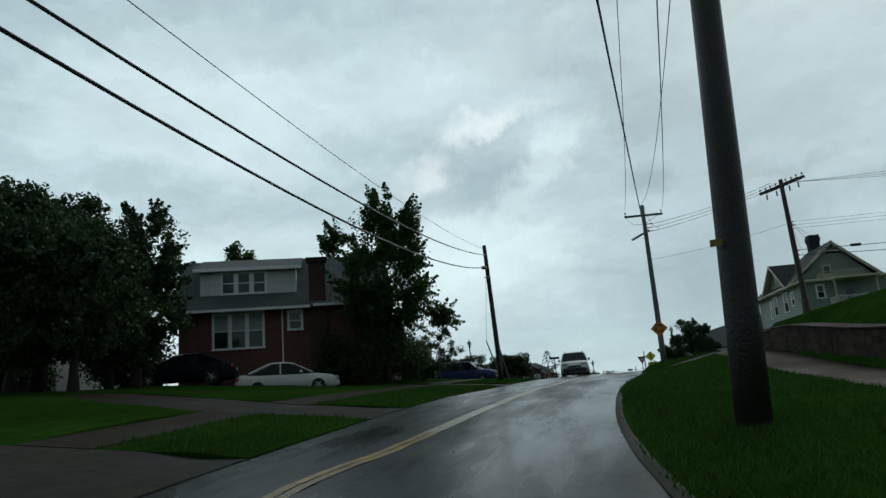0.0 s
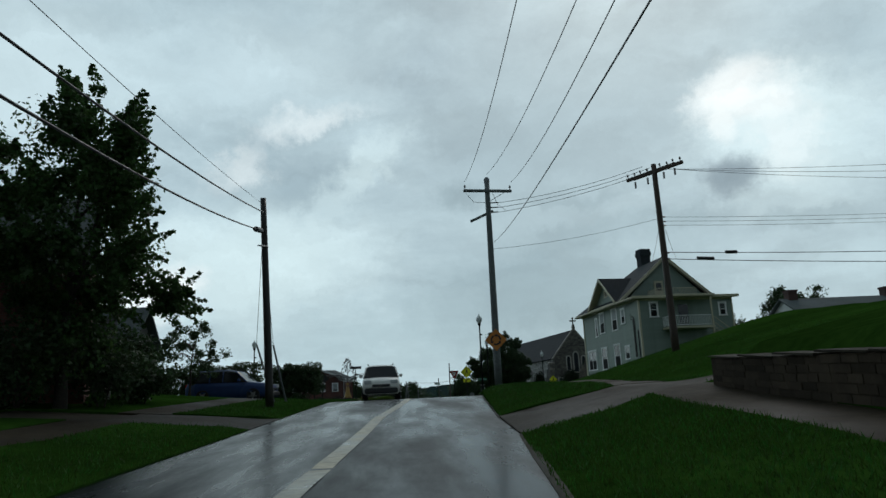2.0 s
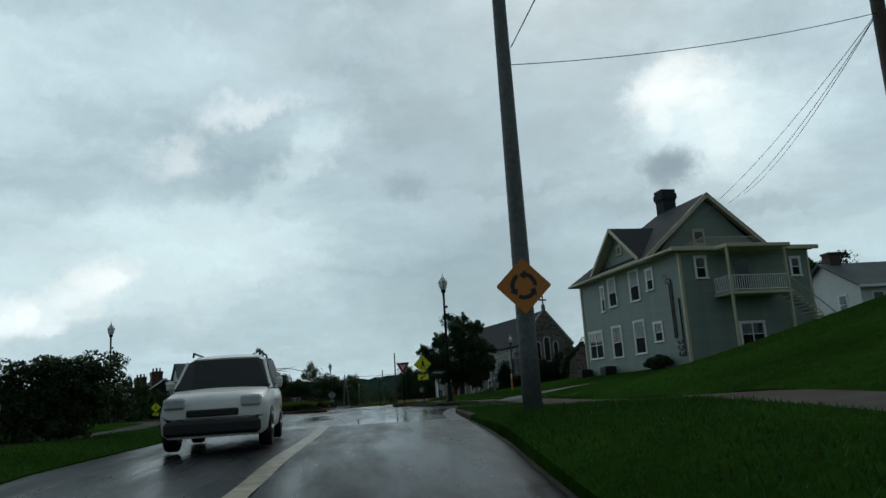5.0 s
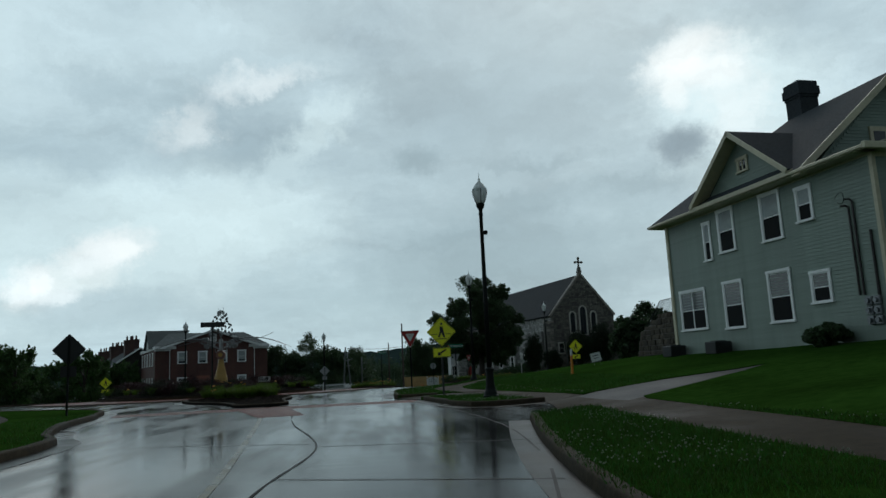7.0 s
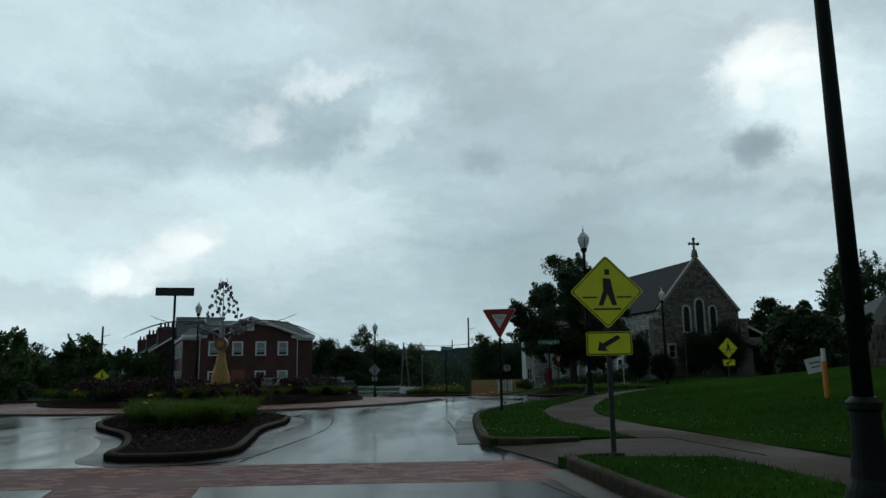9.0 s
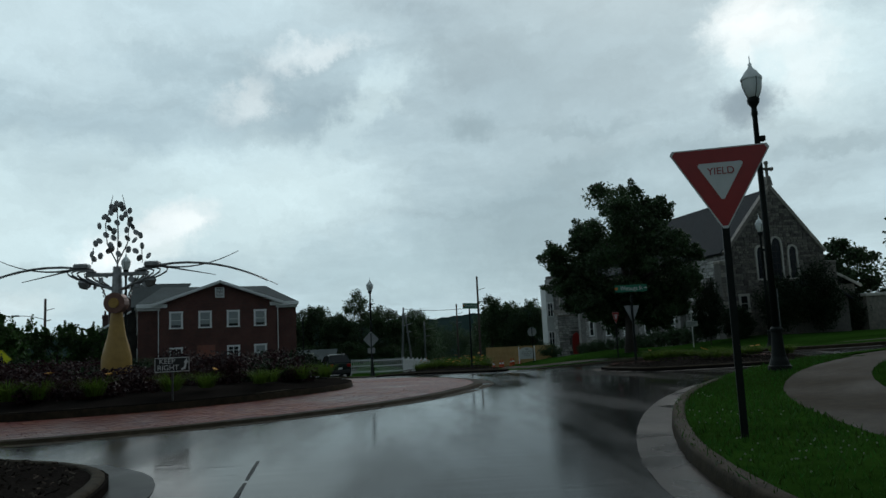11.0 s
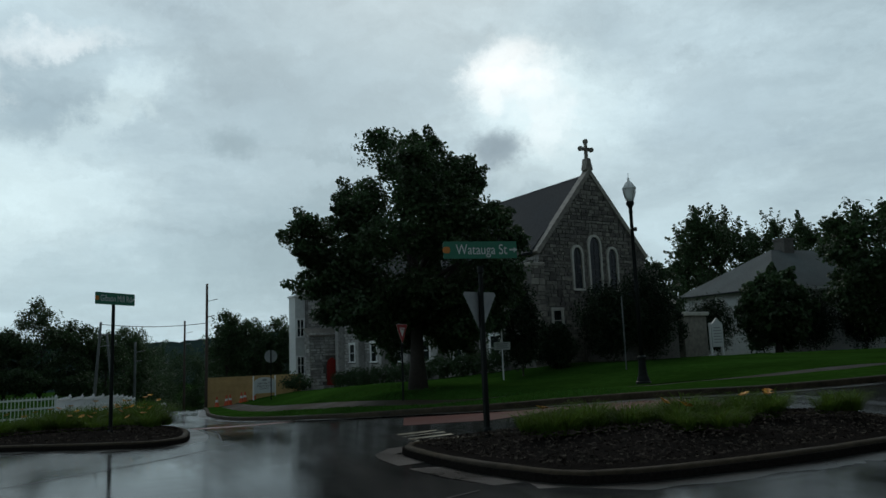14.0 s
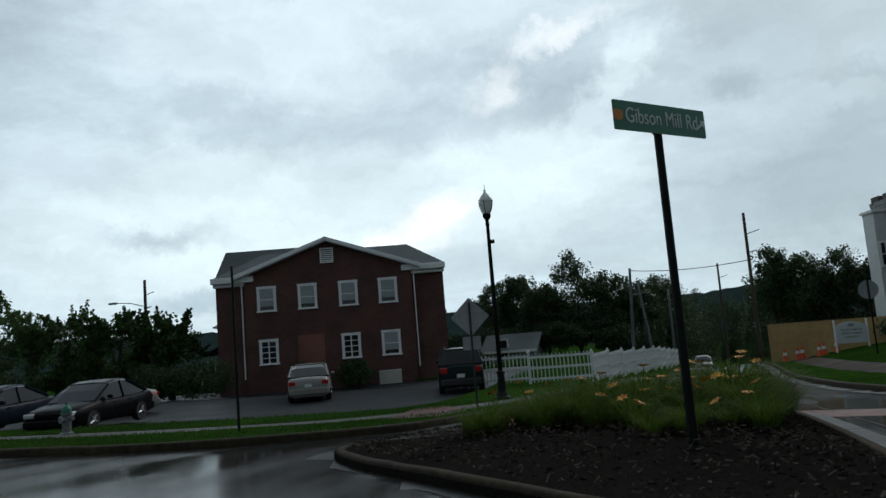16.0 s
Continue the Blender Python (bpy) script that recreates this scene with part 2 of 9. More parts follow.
def island_vary(m, amount, hue=0.02):
    """Each loose piece of a joined mesh gets a tone of its own."""
    n, l = m.node_tree.nodes, m.node_tree.links
    b = n["Principled BSDF"]
    src = b.inputs["Base Color"].links[0].from_socket
    geo = n.new("ShaderNodeNewGeometry")
    rnd = n.new("ShaderNodeMapRange")
    rnd.inputs[3].default_value, rnd.inputs[4].default_value = 1 - amount, 1 + amount
    l.new(geo.outputs["Random Per Island"], rnd.inputs[0])
    hs = n.new("ShaderNodeHueSaturation")
    l.new(src, hs.inputs["Color"])
    l.new(rnd.outputs[0], hs.inputs["Value"])
    hu = n.new("ShaderNodeMapRange")
    hu.inputs[3].default_value, hu.inputs[4].default_value = 0.5 - hue, 0.5 + hue
    l.new(geo.outputs["Random Per Island"], hu.inputs[0])
    l.new(hu.outputs[0], hs.inputs["Hue"])
    l.new(hs.outputs[0], b.inputs["Base Color"])
    return m


def wet_road(name, tone, tone2, slabs):
    """Rain-wet paving: dark tone, a water film that pools in slow patches, worn streaks along the way."""
    m = mat(name, tone, tone2, scale=3.0, rough=0.3, big=0.35, big_scale=0.22)
    n, l = m.node_tree.nodes, m.node_tree.links
    b = n["Principled BSDF"]
    tc = n.new("ShaderNodeTexCoord")
    streak = n.new("ShaderNodeMapping")
    streak.inputs["Scale"].default_value = (0.9, 0.16, 1)
    l.new(tc.outputs["Object"], streak.inputs["Vector"])
    pool = n.new("ShaderNodeTexNoise")
    pool.inputs["Scale"].default_value, pool.inputs["Detail"].default_value, pool.inputs["Roughness"].default_value = 0.8, 7, 0.62
    l.new(streak.outputs[0], pool.inputs["Vector"])
    film = n.new("ShaderNodeMapRange")
    film.interpolation_type = "SMOOTHSTEP"
    for i, v in enumerate((0.34, 0.70, 0.07, 0.27)):
        film.inputs[i + 1].default_value = v
    l.new(pool.outputs["Fac"], film.inputs[0])
    l.new(film.outputs[0], b.inputs["Roughness"])
    grit = n.new("ShaderNodeTexNoise")
    grit.inputs["Scale"].default_value, grit.inputs["Detail"].default_value = 45, 3
    l.new(tc.outputs["Object"], grit.inputs["Vector"])
    slow = n.new("ShaderNodeTexNoise")
    slow.inputs["Scale"].default_value, slow.inputs["Detail"].default_value = 1.1, 3
    l.new(tc.outputs["Object"], slow.inputs["Vector"])
    dry = n.new("ShaderNodeMath")
    dry.operation = "MULTIPLY"
    l.new(grit.outputs["Fac"], dry.inputs[0])
    l.new(film.outputs[0], dry.inputs[1])
    both = n.new("ShaderNodeMath")
    both.operation = "MULTIPLY_ADD"
    l.new(slow.outputs["Fac"], both.inputs[0])
    both.inputs[1].default_value = 0.5
    l.new(dry.outputs[0], both.inputs[2])
    # drag marks across the way break the mirror into level streaks
    comb = n.new("ShaderNodeMapping")
    comb.inputs["Scale"].default_value = (0.5, 5.0, 1)
    l.new(tc.outputs["Object"], comb.inputs["Vector"])
    drag = n.new("ShaderNodeTexNoise")
    drag.inputs["Scale"].default_value, drag.inputs["Detail"].default_value, drag.inputs["Roughness"].default_value = 1.0, 6, 0.6
    l.new(comb.outputs[0], drag.inputs["Vector"])
    whole = n.new("ShaderNodeMath")
    whole.operation = "MULTIPLY_ADD"
    l.new(drag.outputs["Fac"], whole.inputs[0])
    whole.inputs[1].default_value = 1.6 if slabs else 0.5
    l.new(both.outputs[0], whole.inputs[2])
    bn = n.new("ShaderNodeBump")
    bn.inputs["Strength"].default_value, bn.inputs["Distance"].default_value = (0.15 if slabs else 0.22), 0.012
    l.new(whole.outputs[0], bn.inputs["Height"])
    l.new(bn.outputs[0], b.inputs["Normal"])
    b.inputs["Specular IOR Level"].default_value = 0.047
    if not slabs:
        # coarse old asphalt holds little standing water
        film.inputs[3].default_value, film.inputs[4].default_value = 0.20, 0.50
        b.inputs["Specular IOR Level"].default_value = 0.062
        # cracks sealed and open in the old asphalt
        vor = n.new("ShaderNodeTexVoronoi")
        vor.feature = "DISTANCE_TO_EDGE"
        vor.inputs["Scale"].default_value = 0.45
        bend = n.new("ShaderNodeMix")
        bend.data_type = "RGBA"
        bend.inputs[0].default_value = 0.12
        l.new(tc.outputs["Object"], bend.inputs[6])
        l.new(grit.outputs["Color"], bend.inputs[7])
        wob = n.new("ShaderNodeTexNoise")
        wob.inputs["Scale"].default_value = 1.5
        l.new(tc.outputs["Object"], wob.inputs["Vector"])
        l.new(wob.outputs["Color"], bend.inputs[7])
        l.new(bend.outputs[2], vor.inputs["Vector"])
        line = n.new("ShaderNodeMapRange")
        for i, v in enumerate((0.0, 0.014, 0.45, 1.0)):
            line.inputs[i + 1].default_value = v
        l.new(vor.outputs["Distance"], line.inputs[0])
        src = b.inputs["Base Color"].links[0].from_socket
        dark = n.new("ShaderNodeMix")
        dark.data_type, dark.blend_type = "RGBA", "MULTIPLY"
        dark.inputs[0].default_value = 1.0
        l.new(src, dark.inputs[6])
        l.new(line.outputs[0], dark.inputs[7])
        l.new(dark.outputs[2], b.inputs["Base Color"])
    return m


def brick_mat(name, c1, c2, mortar, bw=0.215, bh=0.075, rough=0.75, flat_axis=False):
    """Courses of brick with recessed joints, laid on x + y against z."""
    m = bpy.data.materials.new(name)
    m.use_nodes = True
    n, l = m.node_tree.nodes, m.node_tree.links
    b = n["Principled BSDF"]
    tc = n.new("ShaderNodeTexCoord")
    sp = n.new("ShaderNodeSeparateXYZ")
    l.new(tc.outputs["Object"], sp.inputs[0])
    add = n.new("ShaderNodeMath")
    l.new(sp.outputs[0], add.inputs[0])
    l.new(sp.outputs[1], add.inputs[1])
    co = n.new("ShaderNodeCombineXYZ")
    l.new(add.outputs[0], co.inputs[0])
    l.new(sp.outputs[2], co.inputs[1])
    br = n.new("ShaderNodeTexBrick")
    br.inputs["Color1"].default_value, br.inputs["Color2"].default_value, br.inputs["Mortar"].default_value = (*c1, 1), (*c2, 1), (*mortar, 1)
    br.inputs["Scale"].default_value, br.inputs["Mortar Size"].default_value = 1.0, 0.006
    br.inputs["Brick Width"].default_value, br.inputs["Row Height"].default_value = bw, bh
    l.new(co.outputs[0], br.inputs["Vector"])
    st = n.new("ShaderNodeTexNoise")
    st.inputs["Scale"].default_value, st.inputs["Detail"].default_value = 0.7, 6
    l.new(tc.outputs["Object"], st.inputs["Vector"])
    sp2 = n.new("ShaderNodeMapRange")
    for i, v in enumerate((0.3, 0.7, 0.75, 1.2)):
        sp2.inputs[i + 1].default_value = v
    l.new(st.outputs["Fac"], sp2.inputs[0])
    hs = n.new("ShaderNodeHueSaturation")
    l.new(br.outputs["Color"], hs.inputs["Color"])
    l.new(sp2.outputs[0], hs.inputs["Value"])
    l.new(hs.outputs[0], b.inputs["Base Color"])
    bn = n.new("ShaderNodeBump")
    bn.invert = True
    bn.inputs["Strength"].default_value, bn.inputs["Distance"].default_value = 0.6, 0.008
    l.new(br.outputs["Fac"], bn.inputs["Height"])
    l.new(bn.outputs[0], b.inputs["Normal"])
    b.inputs["Roughness"].default_value = rough
    return m


M = dict(
    asphalt=wet_road("wet_asphalt", (0.012, 0.014, 0.0155), (0.022, 0.0245, 0.027), False),
    concrete_road=wet_road("wet_concrete_road", (0.016, 0.0165, 0.0165), (0.028, 0.028, 0.027), True),
    lot=mat("wet_lot_asphalt", (0.026, 0.028, 0.031), (0.04, 0.042, 0.045), 4, 0.4, 0.6, 0.2, 40, spec=0.03),
    walk=mat("damp_concrete_walk", (0.036, 0.028, 0.018), (0.020, 0.016, 0.0105), 5, 0.55, 0.85, 0.2, 40, spec=0.04, big=0.3, big_scale=0.5),
    pale_walk=mat("pale_concrete_walk", (0.10, 0.098, 0.088), (0.066, 0.064, 0.057), 5, 0.5, 0.8, 0.2, 40, spec=0.1, big=0.3, big_scale=0.5),
    drive=mat("damp_brown_drive", (0.036, 0.030, 0.022), (0.020, 0.017, 0.013), 4, 0.6, 0.85, 0.2, 30, spec=0.06, big=0.35, big_scale=0.5),
    old_kerb=mat("old_kerb_concrete", (0.05, 0.043, 0.031), (0.022, 0.022, 0.013), 5, 0.6, 0.9, 0.3, 25, spec=0.08, big=0.4, big_scale=0.5),
    kerb=mat("kerb_concrete", (0.050, 0.038, 0.025), (0.022, 0.018, 0.012), 7, 0.6, 0.9, 0.25, 30, spec=0.05, big=0.35, big_scale=0.6),
    grass=mat("lawn_turf", (0.025, 0.062, 0.010), (0.014, 0.040, 0.006), 3.5, 0.9, 0.97, 0.9, 60, spec=0.0, big=0.3, big_scale=0.25),
    blade=island_vary(mat("grass_blade", (0.040, 0.106, 0.015), (0.023, 0.066, 0.009), 9, 0.6, 0.7, spec=0.12), 0.4, 0.03),
    clover=mat("clover_flower", (0.42, 0.45, 0.36), (0.30, 0.33, 0.25), 30, 0.7),
    mulch=mat("dark_mulch", (0.024, 0.0205, 0.0185), (0.011, 0.0095, 0.0085), 30, 0.9, 0.97, 1.0, 35, spec=0.0),
    mulch_bit=island_vary(mat("mulch_chip", (0.075, 0.060, 0.050), (0.035, 0.028, 0.024), 18, 0.9, 0.97, spec=0.0), 0.6),
    paver=mat("wet_brick_paver", (0.175, 0.055, 0.042), (0.12, 0.038, 0.03), 14, 0.3, 0.55, 0.15, 60, spec=0.08, vary=0.35),
    paver_stuff=island_vary(mat("wet_brick_pavers", (0.175, 0.055, 0.042), (0.12, 0.038, 0.03), 14, 0.3, 0.55, 0.15, 60, spec=0.08), 0.35),
    joint=mat("sand_joint", (0.12, 0.040, 0.031), (0.085, 0.03, 0.024), 20, 0.4, 0.7, spec=0.08),
    yellow_line=mat("worn_yellow_line", (0.34, 0.20, 0.035), (0.13, 0.09, 0.04), 5, 0.25, 0.5, 0.1, 60, spec=0.2, big=0.4, big_scale=1.2),
    pale_line=mat("worn_white_line", (0.36, 0.31, 0.21), (0.16, 0.14, 0.10), 6, 0.25, 0.5, 0.1, 60, spec=0.2, big=0.4, big_scale=1.2),
    faint_line=mat("faded_yellow_line", (0.12, 0.09, 0.035), (0.045, 0.04, 0.03), 5, 0.2, 0.4, 0.1, 60, spec=0.13, big=0.4, big_scale=1.2),
    tar=mat("joint_seal", (0.010, 0.010, 0.011), (0.016, 0.016, 0.016), 10, 0.4, 0.6, spec=0.05),
    chimney_brick=brick_mat("chimney_brick", (0.085, 0.034, 0.027), (0.055, 0.024, 0.02), (0.07, 0.055, 0.048)),
    brick=brick_mat("house_brick", (0.17, 0.052, 0.036), (0.115, 0.036, 0.028), (0.13, 0.095, 0.08)),
    office_brick=brick_mat("office_brick", (0.115, 0.038, 0.028), (0.08, 0.028, 0.022), (0.085, 0.06, 0.05)),
    patch_brick=brick_mat("infill_brick", (0.24, 0.075, 0.045), (0.19, 0.06, 0.04), (0.16, 0.11, 0.09)),
    siding=mat("sage_clapboard", (0.20, 0.255, 0.215), (0.17, 0.22, 0.185), 3, 0.5, 0.65, 0.08, 40, vary=0.05, big=0.12, big_scale=0.5),
    white_siding=mat("white_clapboard", (0.62, 0.63, 0.62), (0.52, 0.53, 0.52), 4, 0.5, 0.6, vary=0.04, big=0.1),
    cream=mat("cream_trim", (0.52, 0.48, 0.34), (0.44, 0.40, 0.28), 5, 0.45, 0.6, big=0.12),
    white=mat("white_paint", (0.82, 0.83, 0.82), (0.72, 0.73, 0.72), 5, 0.4, 0.55, big=0.1),
    white_vinyl=mat("white_vinyl", (0.74, 0.75, 0.76), (0.66, 0.67, 0.68), 5, 0.3, 0.4, big=0.06),
    slate=mat("dark_shingle", (0.04, 0.045, 0.05), (0.022, 0.026, 0.03), 9, 0.8, 0.95, 0.5, 18, spec=0.15, vary=0.3, big=0.2),
    grey_shingle=mat("grey_shingle", (0.115, 0.13, 0.13), (0.08, 0.092, 0.094), 9, 0.8, 0.95, 0.5, 18, spec=0.15, vary=0.22, big=0.2),
    stone=island_vary(mat("rubble_stone", (0.255, 0.235, 0.20), (0.145, 0.13, 0.115), 4, 0.6, 0.85, 0.7, 14, vary=0.35), 0.45, 0.02),
    pale_stone=island_vary(mat("pale_rubble_stone", (0.34, 0.335, 0.32), (0.21, 0.205, 0.195), 4, 0.6, 0.85, 0.7, 14, vary=0.35), 0.4, 0.02),
    wall_stone=island_vary(mat("stained_wall_stone", (0.105, 0.088, 0.066), (0.045, 0.038, 0.029), 4, 0.7, 0.9, 0.7, 14, spec=0.15, vary=0.35), 0.45, 0.02),
    dark_stone=mat("soot_dark_stone", (0.055, 0.05, 0.046), (0.032, 0.03, 0.028), 1.6, 0.7, 0.9, 0.5, 8, spec=0.15, big=0.3, big_scale=0.6),
    mortar=mat("stone_mortar", (0.13, 0.122, 0.11), (0.08, 0.075, 0.068), 9, 0.85, 0.95, 0.3, 40),
    limestone=mat("limestone_trim", (0.56, 0.54, 0.48), (0.44, 0.42, 0.37), 6, 0.6, 0.8, 0.2, 30),
    glass=mat("window_glass", (0.012, 0.015, 0.017), (0.02, 0.024, 0.026), 0.8, 0.03, 0.08, spec=0.6, big=0.2),
    screen=mat("insect_screen", (0.010, 0.011, 0.012), (0.014, 0.015, 0.016), 40, 0.7, 0.8, spec=0.1),
    stained=mat("leaded_glass", (0.02, 0.024, 0.03), (0.012, 0.014, 0.02), 9, 0.1, 0.3, 0.2, 12),
    blind=mat("window_blind_or_sheen", (0.34, 0.37, 0.36), (0.24, 0.27, 0.27), 2, 0.5, 0.7, big=0.3, big_scale=0.9),
    red_door=mat("red_door_paint", (0.30, 0.022, 0.016), (0.22, 0.016, 0.012), 5, 0.35, 0.5),
    pole_dark=mat("creosote_pole", (0.028, 0.022, 0.019), (0.014, 0.011, 0.010), 12, 0.35, 0.7, 0.6, 30, big=0.3),
    pole_brown=mat("brown_pole", (0.075, 0.048, 0.036), (0.045, 0.03, 0.023), 12, 0.5, 0.8, 0.6, 30, big=0.3),
    pole_grey=mat("weathered_grey_pole", (0.15, 0.165, 0.165), (0.095, 0.105, 0.105), 10, 0.5, 0.8, 0.6, 30, big=0.25),
    wire=mat("black_cable", (0.01, 0.01, 0.011), (0.016, 0.016, 0.017), 20, 0.5, 0.6),
    hardware=mat("galvanised_hardware", (0.25, 0.26, 0.27), (0.15, 0.16, 0.17), 20, 0.4, 0.6, metal=0.7),
    insulator=mat("porcelain_insulator", (0.09, 0.075, 0.07), (0.06, 0.05, 0.05), 20, 0.2, 0.3),
    black_paint=mat("black_post_paint", (0.007, 0.009, 0.0085), (0.011, 0.014, 0.013), 15, 0.4, 0.6, spec=0.12, big=0.2),
    lamp_glass=mat("frosted_lamp_glass", (0.80, 0.83, 0.83), (0.70, 0.73, 0.73), 10, 0.25, 0.4),
    sign_yellow=mat("sign_yellow_green", (0.80, 0.80, 0.015), (0.72, 0.72, 0.013), 9, 0.3, 0.45, big=0.06),
    sign_orange=mat("sign_orange", (0.60, 0.20, 0.02), (0.52, 0.17, 0.018), 9, 0.35, 0.5, big=0.1),
    sign_black=mat("sign_black", (0.008, 0.008, 0.008), (0.012, 0.012, 0.012), 9, 0.4),
    sign_red=mat("sign_red", (0.32, 0.018, 0.016), (0.27, 0.015, 0.014), 9, 0.3, 0.45, big=0.08),
    sign_white=mat("sign_white", (0.62, 0.64, 0.63), (0.55, 0.57, 0.56), 9, 0.35, 0.5, big=0.08),
    sign_green=mat("sign_green", (0.010, 0.16, 0.09), (0.008, 0.13, 0.075), 9, 0.3, 0.45, big=0.08),
    steel_post=mat("galvanised_post", (0.06, 0.063, 0.063), (0.04, 0.042, 0.042), 9, 0.5, 0.7, metal=0.3, spec=0.3),
    gutter=mat("wet_gutter_concrete", (0.032, 0.030, 0.027), (0.018, 0.018, 0.016), 5, 0.22, 0.45, 0.1, 40, spec=0.07, big=0.3, big_scale=0.6),
    sign_back=mat("aluminium_sign_back", (0.34, 0.35, 0.355), (0.26, 0.27, 0.275), 9, 0.45, 0.6, metal=0.2),
    plywood=mat("plywood_sheet", (0.46, 0.31, 0.13), (0.36, 0.23, 0.09), 2.5, 0.6, 0.8, big=0.15),
    cone=mat("traffic_cone", (0.60, 0.09, 0.02), (0.5, 0.07, 0.018), 9, 0.4, 0.5),
    ochre=mat("sculpture_ochre", (0.46, 0.27, 0.06), (0.34, 0.19, 0.04), 4, 0.35, 0.55, big=0.2),
    copper=mat("sculpture_copper", (0.24, 0.12, 0.09), (0.16, 0.08, 0.065), 8, 0.3, 0.5, metal=0.4),
    steel=mat("sculpture_steel", (0.30, 0.30, 0.30), (0.19, 0.19, 0.19), 8, 0.25, 0.45, metal=0.8),
    bark=mat("tree_bark", (0.05, 0.038, 0.03), (0.026, 0.02, 0.016), 12, 0.7, 0.9, 0.9, 16),
    leaf=island_vary(mat("broad_leaf", (0.062, 0.122, 0.034), (0.040, 0.082, 0.022), 1.2, 0.5, 0.65, spec=0.3), 0.4, 0.02),
    leaf_dark=island_vary(mat("dark_leaf", (0.048, 0.084, 0.032), (0.028, 0.054, 0.020), 1.2, 0.5, 0.65, spec=0.3), 0.4, 0.02),
    leaf_yew=island_vary(mat("yew_needle", (0.020, 0.036, 0.015), (0.012, 0.022, 0.010), 1.2, 0.6, 0.75, spec=0.12), 0.4, 0.02),
    leaf_red=island_vary(mat("barberry_leaf", (0.035, 0.013, 0.014), (0.02, 0.009, 0.010), 3, 0.5, 0.65, spec=0.2), 0.4, 0.02),
    leaf_lily=island_vary(mat("daylily_leaf", (0.100, 0.160, 0.022), (0.052, 0.092, 0.014), 3, 0.5, 0.7, spec=0.03), 0.35, 0.02),
    lily=island_vary(mat("orange_lily_petal", (0.65, 0.22, 0.02), (0.6, 0.28, 0.02), 6, 0.5, 0.6), 0.2, 0.02),
    hill=mat("wooded_hill", (0.022, 0.038, 0.036), (0.015, 0.027, 0.026), 0.02, 0.9, 0.95, 1.0, 0.05, spec=0.0, big=0.25, big_scale=0.004),
    tyre=mat("tyre_rubber", (0.012, 0.012, 0.013), (0.018, 0.018, 0.018), 20, 0.6, 0.8),
    rim=mat("wheel_alloy", (0.35, 0.36, 0.37), (0.22, 0.23, 0.24), 12, 0.3, 0.45, metal=0.8),
    lens_red=mat("tail_lamp_red", (0.40, 0.016, 0.012), (0.3, 0.012, 0.010), 9, 0.15),
    lens_clear=mat("head_lamp_clear", (0.6, 0.62, 0.63), (0.45, 0.47, 0.48), 20, 0.1),
    car_glass=mat("car_glass", (0.010, 0.012, 0.013), (0.014, 0.016, 0.018), 3, 0.03, 0.05, spec=0.2),
    trim_black=mat("black_plastic", (0.014, 0.014, 0.015), (0.02, 0.02, 0.021), 20, 0.5, 0.6),
    ac_metal=mat("dark_unit_metal", (0.03, 0.033, 0.035), (0.02, 0.022, 0.024), 14, 0.5, 0.7, metal=0.3),
)


def let_light_through(m, share=0.3):
    """Thin leaves and frosted globes pass some light on."""
    n, l = m.node_tree.nodes, m.node_tree.links
    b = n["Principled BSDF"]
    thin = n.new("ShaderNodeBsdfTranslucent")
    l.new(b.inputs["Base Color"].links[0].from_socket, thin.inputs[0])
    mixer = n.new("ShaderNodeMixShader")
    mixer.inputs[0].default_value = share
    l.new(b.outputs[0], mixer.inputs[1])
    l.new(thin.outputs[0], mixer.inputs[2])
    l.new(mixer.outputs[0], n["Material Output"].inputs[0])


for key in ("leaf", "leaf_dark", "leaf_red", "leaf_lily", "blade"):
    let_light_through(M[key], 0.45 if key in ("leaf", "leaf_lily") else 0.3)
let_light_through(M["lamp_glass"], 0.6)


def car_paint(name, colour):
    dark = max(colour) < 0.05
    m = mat(name, colour, tuple(c * 0.85 for c in colour), 2, 0.22, 0.34, spec=0.05 if dark else 0.22, big=0.06)
    m.node_tree.nodes["Principled BSDF"].inputs["Coat Weight"].default_value = 0.0 if dark else 0.08
    return m


# ---- building tools ----
def part(name, bm, material, parent=None, label="", at=None, smooth=False):
    """Links a bmesh as one mesh object under a thing or a part."""
    me = bpy.data.meshes.new(name)
    bmesh.ops.recalc_face_normals(bm, faces=bm.faces[:])
    bm.to_mesh(me)
    bm.free()
    me.materials.append(material)
    if smooth:
        me.shade_smooth()
    return shared(name, me, parent, label, at)


def shared(name, me, parent=None, label="", at=None):
    ob = new(name, me)
    if parent:
        ob.parent = parent
    if at is not None:
        ob.matrix_basis = at
    if label:
        tagged(ob, label)
    return ob


def thing(name, at, label, category, group="", kind=""):
    e = new(name)
    e.empty_display_size = 0.2
    e.matrix_basis = at
    return tagged(e, label, category, group, kind)


def raw(name, verts, faces, material, parent=None, label="", smooth=False):
    """A mesh from lists that a loop has made."""
    me = bpy.data.meshes.new(name)
    me.from_pydata([tuple(map(float, v)) for v in verts], [], faces)
    me.materials.append(material)
    if smooth:
        me.shade_smooth()
    me.update()
    return shared(name, me, parent, label)


